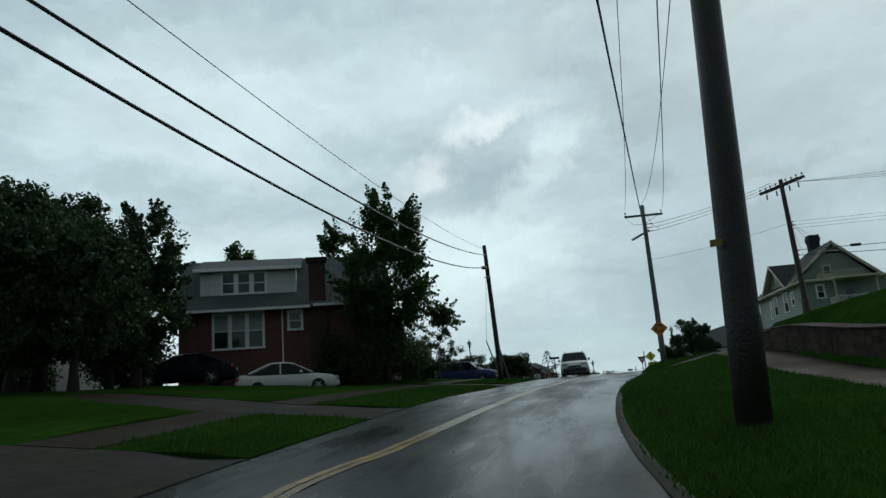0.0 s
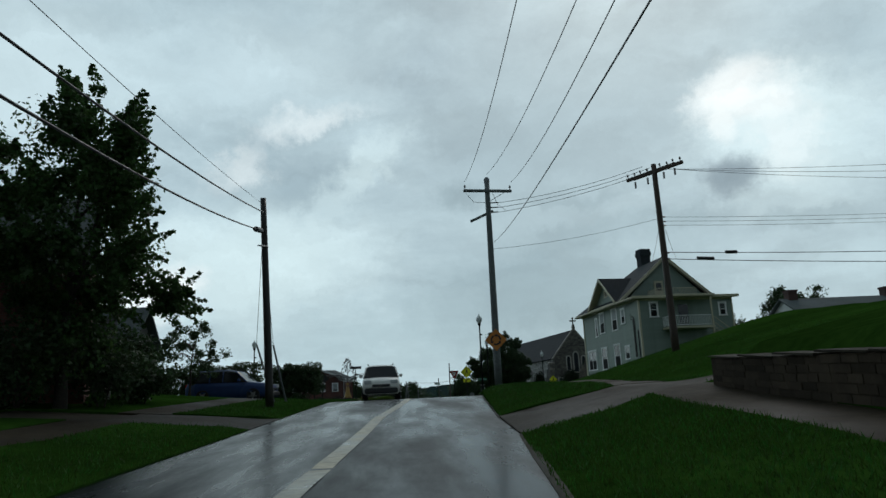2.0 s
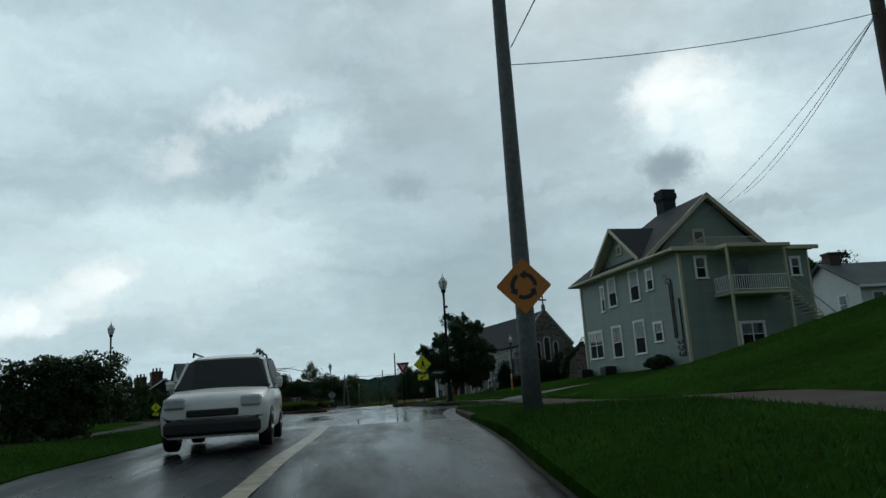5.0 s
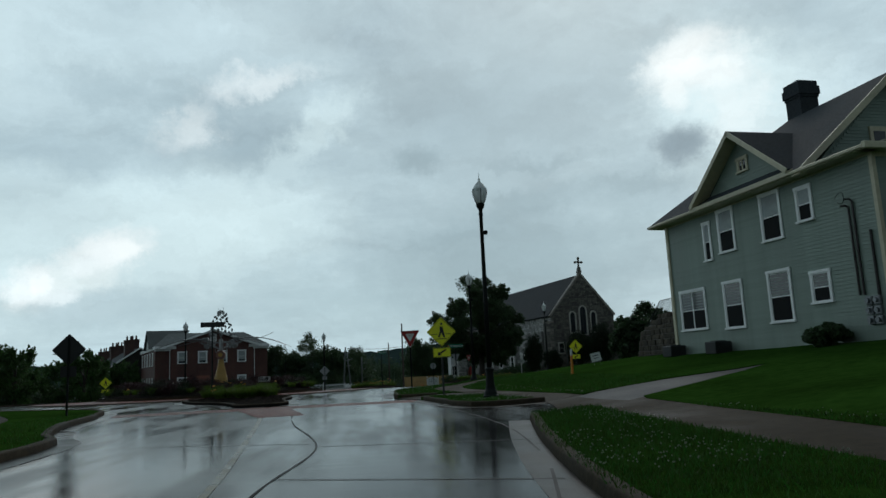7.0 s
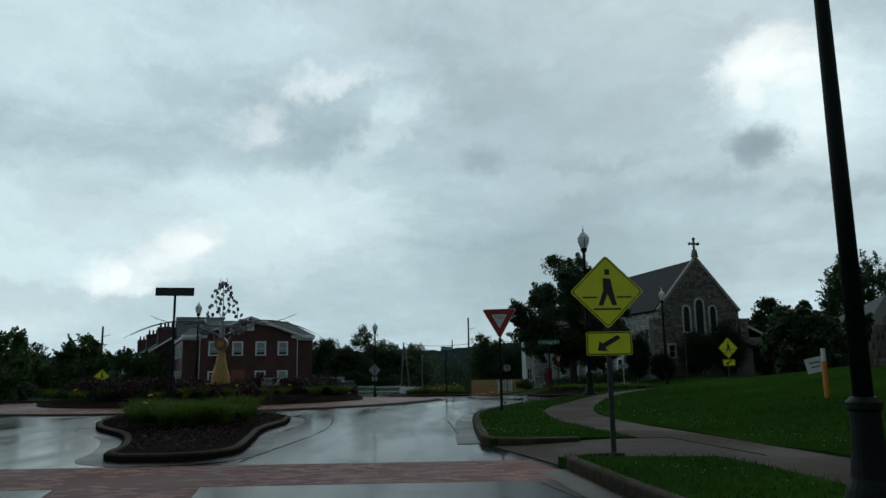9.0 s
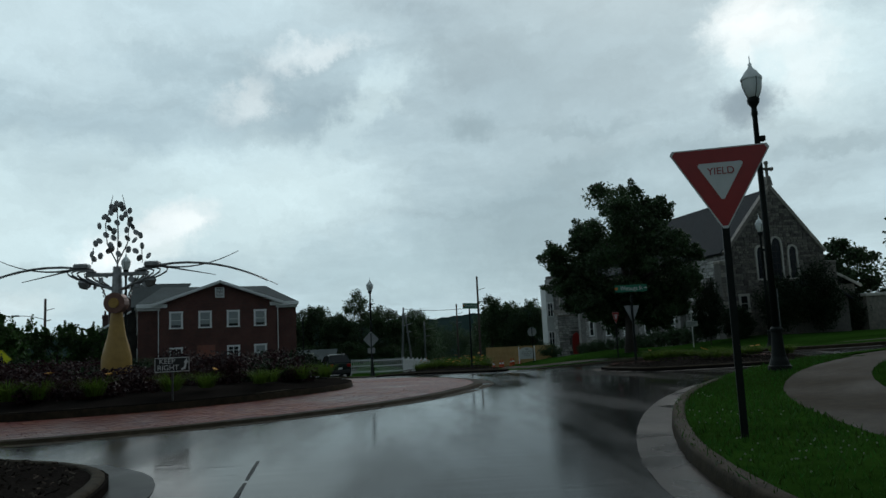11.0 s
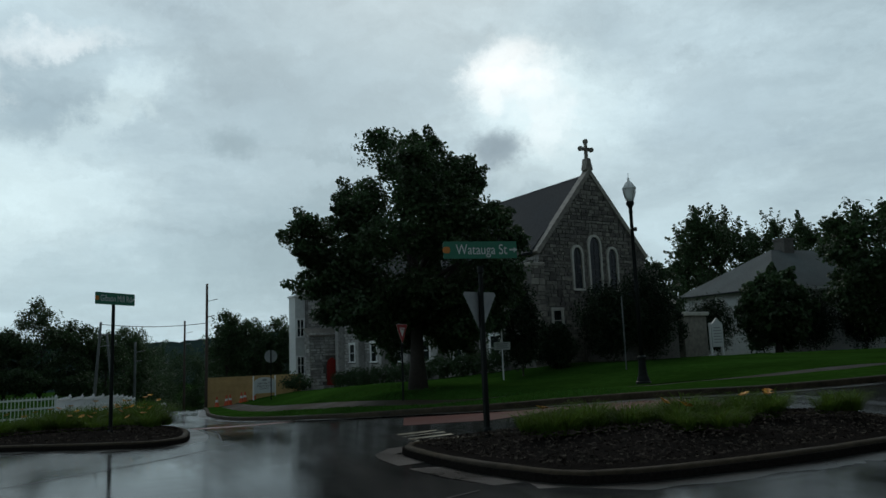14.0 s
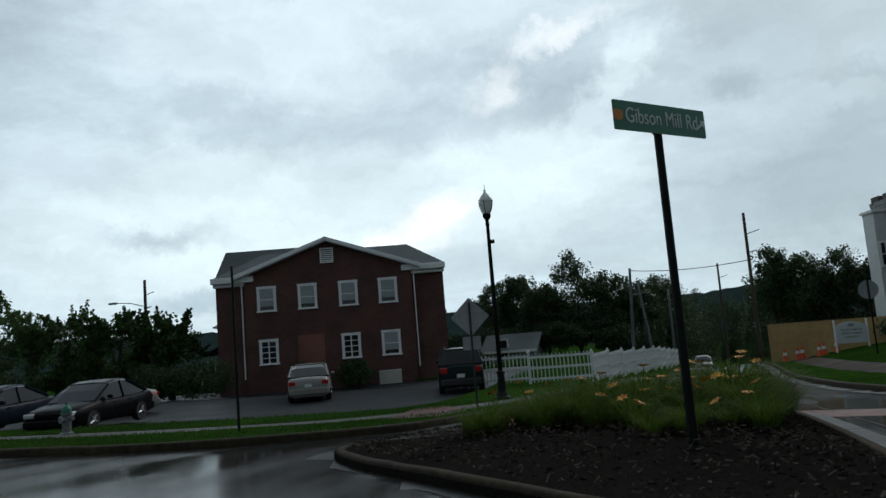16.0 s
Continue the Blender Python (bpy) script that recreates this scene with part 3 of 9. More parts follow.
def box(bm, x0, x1, y0, y1, z0, z1, bevel=0.0, m=None):
    r = bmesh.ops.create_cube(bm, size=1)
    vs = r["verts"]
    for v in vs:
        v.co = ((x0 + x1) / 2 + v.co.x * (x1 - x0), (y0 + y1) / 2 + v.co.y * (y1 - y0), (z0 + z1) / 2 + v.co.z * (z1 - z0))
    if bevel:
        es = list({e for v in vs for e in v.link_edges})
        out = bmesh.ops.bevel(bm, geom=es, offset=bevel, segments=1, affect="EDGES")
        vs = list({v for f in out["faces"] for v in f.verts} | {v for v in vs if v.is_valid})
    if m is not None:
        bmesh.ops.transform(bm, matrix=m, verts=[v for v in vs if v.is_valid])
    return bm


def cyl(bm, p0, p1, r0, r1=None, n=10, caps=True):
    p0, p1 = Vector(p0), Vector(p1)
    d = p1 - p0
    r1 = r0 if r1 is None else r1
    m = Matrix.Translation((p0 + p1) / 2) @ d.to_track_quat("Z", "Y").to_matrix().to_4x4()
    bmesh.ops.create_cone(bm, cap_ends=caps, segments=n, radius1=r0, radius2=r1, depth=d.length, matrix=m)
    return bm


def lathe(bm, profile, n=14, m=None):
    """Turns rows of (radius, height) round the z axis."""
    rings = []
    for r, z in profile:
        rings.append([bm.verts.new((r * math.cos(2 * math.pi * k / n), r * math.sin(2 * math.pi * k / n), z)) for k in range(n)])
    for a, b in zip(rings, rings[1:]):
        for k in range(n):
            bm.faces.new((a[k], a[(k + 1) % n], b[(k + 1) % n], b[k]))
    bm.faces.new(rings[0][::-1])
    bm.faces.new(rings[-1])
    if m is not None:
        bmesh.ops.transform(bm, matrix=m, verts=[v for r in rings for v in r])
    return bm


def prism(bm, outline, y0, y1, m=None):
    """An outline in x and z, drawn out along y."""
    a = [bm.verts.new((x, y0, z)) for x, z in outline]
    b = [bm.verts.new((x, y1, z)) for x, z in outline]
    bm.faces.new(a)
    bm.faces.new(b[::-1])
    for k in range(len(a)):
        bm.faces.new((a[k - 1], a[k], b[k], b[k - 1]))
    if m is not None:
        bmesh.ops.transform(bm, matrix=m, verts=a + b)
    return bm


def tube(bm, path, r, n=6):
    """A round bar along a path; r may be a list."""
    path = [Vector(p) for p in path]
    rs = r if isinstance(r, (list, tuple)) else [r] * len(path)
    rings = []
    for i, p in enumerate(path):
        d = (path[min(i + 1, len(path) - 1)] - path[max(i - 1, 0)]).normalized()
        q = d.to_track_quat("Z", "Y")
        rings.append([bm.verts.new(p + q @ Vector((rs[i] * math.cos(2 * math.pi * k / n), rs[i] * math.sin(2 * math.pi * k / n), 0))) for k in range(n)])
    for a, b in zip(rings, rings[1:]):
        for k in range(n):
            bm.faces.new((a[k], a[(k + 1) % n], b[(k + 1) % n], b[k]))
    bm.faces.new(rings[0][::-1])
    bm.faces.new(rings[-1])
    return bm


def slab(bm, pts, thick):
    """A flat plate over three or more corners, thickened downwards along its normal."""
    pts = [Vector(p) for p in pts]
    n = (pts[1] - pts[0]).cross(pts[2] - pts[0]).normalized()
    if n.z < 0:
        n = -n
    a = [bm.verts.new(p) for p in pts]
    b = [bm.verts.new(p - n * thick) for p in pts]
    bm.faces.new(a)
    bm.faces.new(b[::-1])
    for k in range(len(a)):
        bm.faces.new((a[k - 1], b[k - 1], b[k], a[k]))
    return bm


def frame_at(origin, out):
    """A wall's frame: y out of the wall, z up, x along it."""
    y = Vector((*out, 0)).normalized()
    x = Vector((y.y, -y.x, 0))
    return Matrix.Translation(origin) @ Matrix((x, y, Vector((0, 0, 1)))).transposed().to_4x4()


def letters(text, size, material, parent, at, name="lettering"):
    cu = bpy.data.curves.new(name, "FONT")
    cu.body, cu.size, cu.extrude, cu.align_x, cu.align_y = text, size, 0.002, "CENTER", "CENTER"
    tmp = bpy.data.objects.new("tmp", cu)
    me = bpy.data.meshes.new_from_object(tmp)
    bpy.data.objects.remove(tmp)
    me.materials.append(material)
    return shared(name, me, parent, "", at)

# ---- lie of the land ----
from mathutils import geometry

WAY_Y = (-60, 0, 3.0, 6.1, 9.4, 13.2, 16.4, 20, 23.5, 30.4, 40, 49, 60, 75, 90, 103, 113, 120, 128, 136, 157, 175, 200, 230, 265, 420)
WAY_Z = (-7.5, -3.05, -2.74, -2.40, -2.08, -1.79, -1.55, -1.33, -1.13, -0.84, -0.41, -0.03, 0.03, 0, -0.08, -0.18, -0.42, -0.67, -1.2, -1.65, -2.5, -3.7, -5.9, -9.5, -14, -20)


def smooth(a, b, x):
    t = np.clip((np.asarray(x, float) - a) / (b - a), 0, 1)
    return t * t * (3 - 2 * t)


def lie(x, y):
    """Height of the paved ways: up the hill, level at the roundabout, down beyond it."""
    x, y = np.asarray(x, float), np.asarray(y, float)
    z = np.interp(y, WAY_Y, WAY_Z)
    east = smooth(105, 115, y) * smooth(8, 16, x) * smooth(185, 168, y)
    z = z * (1 - east) + east * (-0.15 - 0.35 * smooth(117, 124, y) * (1 - smooth(20, 26, x)) + 0.02 * np.clip(x - 18, 0, 8) - 0.055 * np.clip(y - 136, 0, 40))
    west = smooth(134, 142, y) * smooth(1.5, -4, x) * smooth(200, 180, y)
    z = z * (1 - west) + west * (-1.7 - 0.5 * smooth(142, 153, y) * smooth(-7, -11, x))
    return z - 0.9 * smooth(-25, -70, x) * smooth(60, 90, y)


def bank(x, y):
    """How far lawns and slopes stand above the ways."""
    x, y = np.asarray(x, float), np.asarray(y, float)
    steep = (0.225 + 0.065 * smooth(46, 58, y)) * smooth(70, 56, y) + 0.10 * smooth(56, 70, y) * smooth(112, 98, y)
    rise = steep * np.clip(x - 5.6 - 1.5 * smooth(30, 36, y) - 0.7 * smooth(40, 52, y), 0, 12.9 + 2.6 * smooth(62, 75, y))
    rise = rise * (1 - 0.35 * smooth(2.6, 1.5, np.abs(y - 33.1)))  # the drive is cut into the slope
    verge = 0.36 * smooth(1.4, 4.8, x) * smooth(17, 27, y) * smooth(60, 46, y) + 0.18 * smooth(3.5, 5.2, x) * smooth(26, 31, y) * smooth(44, 34, y)
    behind = (0.60 + 0.24 * smooth(30, 25, y)) * smooth(6.0, 6.12, x) * smooth(30.2, 29.95, y)
    left = 0.085 * np.clip(-x - 4.5, 0, 14) * smooth(62, 48, y)
    pad = 0.42 * smooth(-10.6, -12.4, x) * smooth(-18.6, -16.8, x) * smooth(32.4, 33.8, y) * smooth(39, 37.5, y)
    return rise + verge + behind + left - pad


def arc(c, r, a0, a1, n):
    return [(c[0] + r * math.cos(radians(a0 + (a1 - a0) * k / n)), c[1] + r * math.sin(radians(a0 + (a1 - a0) * k / n))) for k in range(n + 1)]


def curve_through(pts, step=0.8, closed=False):
    """A smooth line through plan points, in short steps."""
    p = [Vector((x, y, 0)) for x, y in pts]
    out = []
    n = len(p)
    for i in range(n if closed else n - 1):
        a, b, c, d = (p[(i + k) % n] if closed else p[min(max(i + k, 0), n - 1)] for k in (-1, 0, 1, 2))
        m = max(1, int((c - b).length / step))
        for k in range(m):
            t = k / m
            v = 0.5 * (2 * b + (c - a) * t + (2 * a - 5 * b + 4 * c - d) * t**2 + (3 * b - a - 3 * c + d) * t**3)
            out.append((v.x, v.y))
    if not closed:
        out.append((p[-1].x, p[-1].y))
    return out


def dense(pts, step=0.8):
    out = []
    for a, b in zip(pts, pts[1:] + pts[:1]):
        m = max(1, int(math.dist(a, b) / step))
        out += [(a[0] + (b[0] - a[0]) * k / m, a[1] + (b[1] - a[1]) * k / m) for k in range(m)]
    return out


def inside(poly, x, y):
    poly = np.asarray(poly)
    hit = np.zeros(len(x), bool)
    for (x0, y0), (x1, y1) in zip(poly, np.roll(poly, -1, 0)):
        if y0 != y1:
            cross = (y0 > y) != (y1 > y)
            hit ^= cross & (x < (x1 - x0) * (y - y0) / (y1 - y0) + x0)
    return hit


def band(line, width):
    """The outline of a strip along a line."""
    a, b = [], []
    for i, p in enumerate(line):
        q0, q1 = line[max(i - 1, 0)], line[min(i + 1, len(line) - 1)]
        d = Vector((q1[0] - q0[0], q1[1] - q0[1])).normalized()
        a.append((p[0] + d.y * width / 2, p[1] - d.x * width / 2))
        b.append((p[0] - d.y * width / 2, p[1] + d.x * width / 2))
    return a + b[::-1]


RING = (-7.7, 106.6)
R_APRON, R_BED, R_OUT = 11.1, 7.3, 17.0
EDGE_R_LOW = curve_through([(13, -60), (6.6, -25), (2.3, 0), (1.4, 5), (1.0, 8.8), (0.86, 10.6), (0.78, 14), (0.95, 19.6), (1.4, 25), (1.8, 29)])
EDGE_R_MID = curve_through([(2.0, 33.4), (2.9, 45), (3.6, 53), (4.2, 60.5), (4.8, 65), (5.6, 69.2)])
EDGE_R_ISL = curve_through([(7.4, 75.1), (6.56, 74.75), (5.8, 74.5), (5.25, 74.68), (5.0, 75.4), (4.85, 76.8), (4.7, 77.9), (4.45, 80.6)], 0.4)
EDGE_R_TOP = curve_through([(3.6, 84.0), (3.75, 88), (4.1, 91.7), (5.4, 95.8), (7.1, 99.2), (8.6, 101.2), (10.4, 102.6), (13, 103.5), (22, 103.8), (45, 104), (110, 108)])
EDGE_NE = curve_through([(110, 119), (45, 115), (26, 114.6), (17, 115.3), (13.5, 116.6), (11.9, 118.5), (10.1, 124.8), (8.3, 134), (7.6, 142), (8.0, 152), (9.0, 175), (12, 230), (14, 265)])
EDGE_NW = curve_through([(8.6, 265), (6.4, 230), (4.2, 175), (3.4, 152), (2.6, 141), (0.6, 133.5), (-0.8, 128.4), (-1.4, 126.4), (-3.0, 124.9), (-5.2, 123.9), (-9, 123.7), (-15, 122.3), (-21, 119.0), (-27, 116), (-40, 114.5), (-110, 114)])
EDGE_SW = curve_through([(-110, 99), (-40, 98.6), (-29, 97), (-21, 93.2), (-13, 89.2), (-8.0, 84.8), (-6.2, 79.5), (-5.3, 74.5), (-4.2, 71), (-3.3, 68.4), (-3.2, 60), (-3.5, 50), (-3.7, 37)])
EDGE_L_LOW = curve_through([(-3.72, 33.5), (-3.85, 25), (-3.8, 18.6)]) + curve_through([(-3.75, 16.2), (-3.8, 11.2)]) + curve_through([(-3.8, 8.4), (-3.3, 0), (0.2, -25), (6.2, -60)])
ROAD = EDGE_R_LOW + EDGE_R_MID + [(5.7, 69.6), (6.6, 70.6), (7.2, 73.4)] + EDGE_R_ISL + EDGE_R_TOP + EDGE_NE + EDGE_NW + EDGE_SW + EDGE_L_LOW

ISLANDS = dict(
    south=curve_through([(-2.35, 82.35), (-1.3, 82.0), (-0.5, 82.8), (-0.72, 85.2), (-1.0, 87.4), (-0.95, 90.0), (-1.6, 92.6), (-4.0, 93.9), (-6.2, 93.7), (-6.4, 91.8), (-5.3, 88.8), (-3.7, 86.3), (-2.75, 83.9)], step=0.35, closed=True),
    east=curve_through([(8.5, 111.3), (8.75, 109.6), (9.7, 108.4), (13.8, 108.5), (15.3, 109.7), (14.8, 111.1), (11.5, 112.3), (9.2, 113.0), (8.55, 112.6)], step=0.35, closed=True),
    north=curve_through([(-0.55, 122.5), (0.4, 121.2), (1.75, 120.0), (3.1, 118.9), (4.3, 117.95), (5.1, 117.6), (5.65, 118.2), (5.85, 119.9), (5.9, 124), (5.75, 127.2), (5.0, 127.5), (2.5, 126.0), (0.4, 124.2), (-0.5, 123.4)], step=0.35, closed=True),
    west=curve_through([(-24.5, 106.5), (-25.5, 103.5), (-29, 104.5), (-36, 106.0), (-36, 106.8), (-29, 108.5), (-25.5, 109.5)], step=0.35, closed=True),
)
WALK_R = band(curve_through([(6.6, -30), (5.0, 2), (4.85, 14), (4.82, 20), (5.0, 27), (5.3, 32), (6.0, 37), (6.8, 43), (7.3, 52), (7.45, 60), (7.75, 66), (8.0, 72), (7.5, 78), (7.0, 83), (6.4, 88), (7.0, 93), (9.0, 98), (12, 100.8), (17, 101.8), (60, 102)]), 1.4)
WALK_L = band(curve_through([(-3.6, -25), (-6.4, 0), (-6.9, 12), (-6.9, 25), (-7.2, 37), (-7.0, 50), (-6.6, 62), (-7.5, 70), (-9, 78), (-12, 84)]), 1.4)
WALK_NE = band(curve_through([(70, 117.5), (40, 118.3), (26, 118.4), (17, 119), (13.8, 121), (12.4, 126), (10.5, 136), (9.8, 146), (10, 165)]), 1.3)
WALK_NW = band(curve_through([(2.2, 148), (0.6, 141), (-1.2, 134.5), (-3.4, 129.6), (-8, 128.0), (-15, 127.4), (-22, 125.2), (-30, 121), (-45, 119)]), 1.4)
DRIVE_WALL = curve_through([(1.85, 28.95), (4.25, 29.8), (5.9, 31.2), (9, 31.6), (15, 31.8), (26, 32.4), (26, 35), (15, 34.2), (9, 34.3), (6.6, 34.4), (4.3, 33.4), (1.95, 33.6)], closed=True)
DRIVE_HOUSE = curve_through([(8.4, 71.2), (9.14, 71.64), (10.9, 72.8), (12.1, 73.6), (13.6, 74.7), (14.4, 75.4), (13.3, 75.25), (11.4, 75.75), (10.2, 75.6), (8.9, 75.2), (8.3, 74.9)], closed=True)
MOUTH = curve_through([(5.5, 69.4), (7.0, 70.4), (8.8, 71.0), (9.0, 72.4), (8.4, 75.3), (7.4, 75.0), (6.56, 74.6), (6.0, 72.5)], closed=True)
RAMP_R = dense([(4.3, 80.9), (7.2, 80.7), (6.8, 83.5), (3.6, 83.5)])
DRIVE_L1 = dense([(-2.6, 8.2), (-8, 8.8), (-22, 12.0), (-22, 16.4), (-8, 12.0), (-2.7, 11.4)])
DRIVE_L2 = dense([(-2.8, 16.0), (-6.4, 16.6), (-11, 18.6), (-15.5, 22), (-15, 23.8), (-10, 21.4), (-6.5, 19.2), (-2.9, 18.8)])
CAR_PAD = dense([(-7.3, 33.5), (-26, 32.9), (-26, 36), (-7.3, 36.6)])
DRIVE_L3 = dense([(-3.3, 33.2), (-7.5, 33.6), (-7.5, 36.6), (-3.4, 37.2)])
LOT = dense([(-40, 131.5), (-17, 131.0), (-9, 131.8), (-4.2, 133.5), (-3.6, 141.2), (-4.2, 156.2), (-30, 156.2), (-60, 140)], 1.5)
CROSS_S = dense([(-6.3, 79.6), (4.5, 79.6), (4.1, 81.6), (-6.9, 81.6)])
TONGUE = dense([(-2.1, 81.0), (-1.7, 79.4), (-0.5, 75.0), (0.72, 75.1), (-0.1, 79.8), (-0.3, 81.0)])
CROSS_E = dense([(13.9, 103.4), (15.7, 103.5), (15.6, 115.5), (13.6, 116.2)])
CROSS_N = dense([(-0.6, 127.6), (9.4, 126.2), (9.1, 127.9), (-0.2, 129.2)])
CROSS_CORNER = dense([(10.1, 117.3), (10.8, 119.4), (11.4, 118.2), (12.2, 117.1), (13.8, 116.5), (13.6, 115.5), (11.5, 115.8)])
RAMP_NW = dense([(-1.4, 129.2), (-1.3, 131.2), (-2.8, 134.0), (-3.5, 133.3), (-3.0, 131.0), (-2.6, 129.0)])
APRON = arc(RING, R_APRON, 0, 358.5, 120)
BED = arc(RING, R_BED, 0, 357, 80)
PLAZA = [(-200, 58), (200, 58), (200, 170), (-200, 170)]

rng = random.Random(4)
LAYERS = [  # name, outline, material, height above the way, takes the slope of the lawn
    ("grass", None, "grass", 0.12, True),
    ("walk", WALK_R, "walk", 0.11, True), ("walk", WALK_L, "walk", 0.11, True), ("walk", WALK_NE, "walk", 0.11, True), ("walk", WALK_NW, "pale_walk", 0.11, True),
    ("drive", DRIVE_WALL, "drive", 0.10, True), ("walk", MOUTH, "walk", 0.10, True), ("asphalt_drive", DRIVE_HOUSE, "lot", 0.10, True), ("walk", RAMP_R, "drive", 0.10, True),
    ("drive", DRIVE_L1, "drive", 0.10, True), ("drive", DRIVE_L2, "drive", 0.10, True), ("drive", DRIVE_L3, "drive", 0.10, True), ("drive", CAR_PAD, "drive", 0.06, True),
    ("parking_lot", LOT, "lot", 0.02, True),
    ("road", ROAD, "asphalt", 0.0, False), ("plaza", None, "concrete_road", 0.0, False),
    ("crossing", CROSS_S, "joint", 0.0, False), ("crossing", CROSS_E, "joint", 0.0, False), ("crossing", CROSS_N, "joint", 0.0, False),
    ("crossing", CROSS_CORNER, "joint", 0.004, False), ("crossing", RAMP_NW, "joint", 0.115, True), ("crossing", TONGUE, "joint", 0.002, False),
    ("apron", APRON, "joint", 0.05, False), ("bed", BED, "mulch", 0.22, False),
] + [("island", o, "mulch", 0.09, False) for o in ISLANDS.values()]


def near_line(x, y, line):
    """Distance of points from a closed outline."""
    best = np.full(len(x), 1e9)
    p = np.asarray(line)
    for (x0, y0), (x1, y1) in zip(p, np.roll(p, -1, 0)):
        dx, dy = x1 - x0, y1 - y0
        t = np.clip(((x - x0) * dx + (y - y0) * dy) / (dx * dx + dy * dy + 1e-9), 0, 1)
        best = np.minimum(best, np.hypot(x - x0 - t * dx, y - y0 - t * dy))
    return best


def lay_ground():
    pts, edges = [], []
    outlines = [o for _, o, *_ in LAYERS if o]
    for o in outlines:
        base = len(pts)
        pts += [Vector(p) for p in o]
        edges += [(base + k, base + (k + 1) % len(o)) for k in range(len(o))]
    for x in np.arange(-44, 46, 1.3):
        for y in np.arange(-12, 165, 1.3):
            pts.append(Vector((x + rng.uniform(-0.3, 0.3), y + rng.uniform(-0.3, 0.3))))
    for s in (60, 80, 110, 150, 220, 330, 500, 800, 1300, 2200):
        for k in range(44):
            a = 2 * math.pi * (k + 0.5 * (s % 3)) / 44
            pts.append(Vector((s * 1.15 * math.cos(a), 80 + (s + 70) * math.sin(a))))
    base = len(pts)
    pts += [Vector((-200, 58)), Vector((200, 58))]
    edges.append((base, base + 1))
    vs, _, fs, *_ = geometry.delaunay_2d_cdt(pts, edges, [], 0, 1e-4, False)
    v = np.array([(p.x, p.y) for p in vs])
    tri = np.array([f for f in fs if len(f) == 3])
    c = v[tri].mean(1)
    kind = np.zeros(len(tri), int)
    for k, (name, o, *_) in enumerate(LAYERS):
        if o:
            kind[inside(o, c[:, 0], c[:, 1])] = k
        elif name == "plaza":
            kind[(kind == k - 1) & (c[:, 1] > 58)] = k
    base_z, slope = lie(v[:, 0], v[:, 1]), bank(v[:, 0], v[:, 1])
    to_road = np.full(len(v), 9.0)
    close = np.hypot(v[:, 0], v[:, 1] - 60) < 110
    to_road[close] = near_line(v[close, 0], v[close, 1], ROAD)
    names = {}
    for k, (name, o, material, dz, sloped) in enumerate(LAYERS):
        mine = tri[kind == k]
        if not len(mine):
            continue
        used, inv = np.unique(mine, return_inverse=True)
        mine = inv.reshape(-1, 3)
        lift = np.full(len(used), dz)
        if name in ("walk", "drive", "asphalt_drive"):
            lift = 0.015 + (dz - 0.015) * smooth(0.0, 1.6, to_road[used])
        z = base_z[used] + lift + (slope[used] if sloped else 0)
        if name == "grass":
            px, py = v[used, 0], v[used, 1]
            z = z - 0.095 * smooth(0.55, 0.0, to_road[used]) * (py < 57)  # the turf thins out to the bare asphalt edge
            z = z + np.array([0.05 * noise.noise(Vector((x * 0.45, y * 0.45, 0))) for x, y in zip(px, py)]) * smooth(0.6, 2.5, to_road[used])
        if name in ("bed", "island"):
            z = z + 0.18 * smooth(0.2, 1.6, near_line(v[used, 0], v[used, 1], o))
        verts = [(float(v[i, 0]), float(v[i, 1]), float(zz)) for i, zz in zip(used, z)]
        faces = [tuple(int(q) for q in f) for f in mine]
        # close the sides of the slab downwards
        count = {}
        for f in faces:
            for a, b in zip(f, f[1:] + f[:1]):
                count[(min(a, b), max(a, b))] = (a, b) if (min(a, b), max(a, b)) not in count else None
        rim = [e for e in count.values() if e]
        down = {}
        for a, b in rim:
            for q in (a, b):
                if q not in down:
                    down[q] = len(verts)
                    x, y, zz = verts[q]
                    verts.append((x, y, zz - 0.3))
            faces.append((b, a, down[a], down[b]))
        names.setdefault((name, material), []).append((verts, faces))
    titles = dict(grass=("ground", "wet green lawn over the rolling ground"), walk=("pavement", "damp grey concrete walk beside the road"), drive=("driveway", "damp brown concrete driveway off the road"),
                  asphalt_drive=("driveway", "dark wet asphalt driveway up to the house"), parking_lot=("parking_lot", "dark wet asphalt parking lot before the office"),
                  road=("road", "rain-wet patched asphalt street running uphill"), plaza=("road", "rain-wet concrete carriageway round the roundabout"),
                  crossing=("crosswalk", "red brick crossing laid in the wet road"), apron=("roundabout_apron", "sloping red brick apron round the roundabout bed"),
                  bed=("planting_bed", "raised mulched bed in the roundabout"), island=("traffic_island", "kerbed mulched island planted with daylilies"))
    made = {}
    for (name, material), pieces in names.items():
        if name in ("walk", "drive"):
            verts, faces = [], []
            for pv, pf in pieces:
                faces += [tuple(q + len(verts) for q in f) for f in pf]
                verts += pv
            pieces = [(verts, faces)]
        for pv, pf in pieces:
            title, label = titles[name]
            ob = raw(title, pv, pf, M[material], smooth=True)
            ob.data.set_sharp_from_angle(angle=0.6)
            tagged(ob, label, title.replace("_", " "), kind="structure")
            made.setdefault(name, []).append(ob)
    return made


GROUND = lay_ground()


def height(x, y, lawn=True, extra=0.12):
    return float(lie(x, y)) + (float(bank(x, y)) if lawn else 0.0) + extra


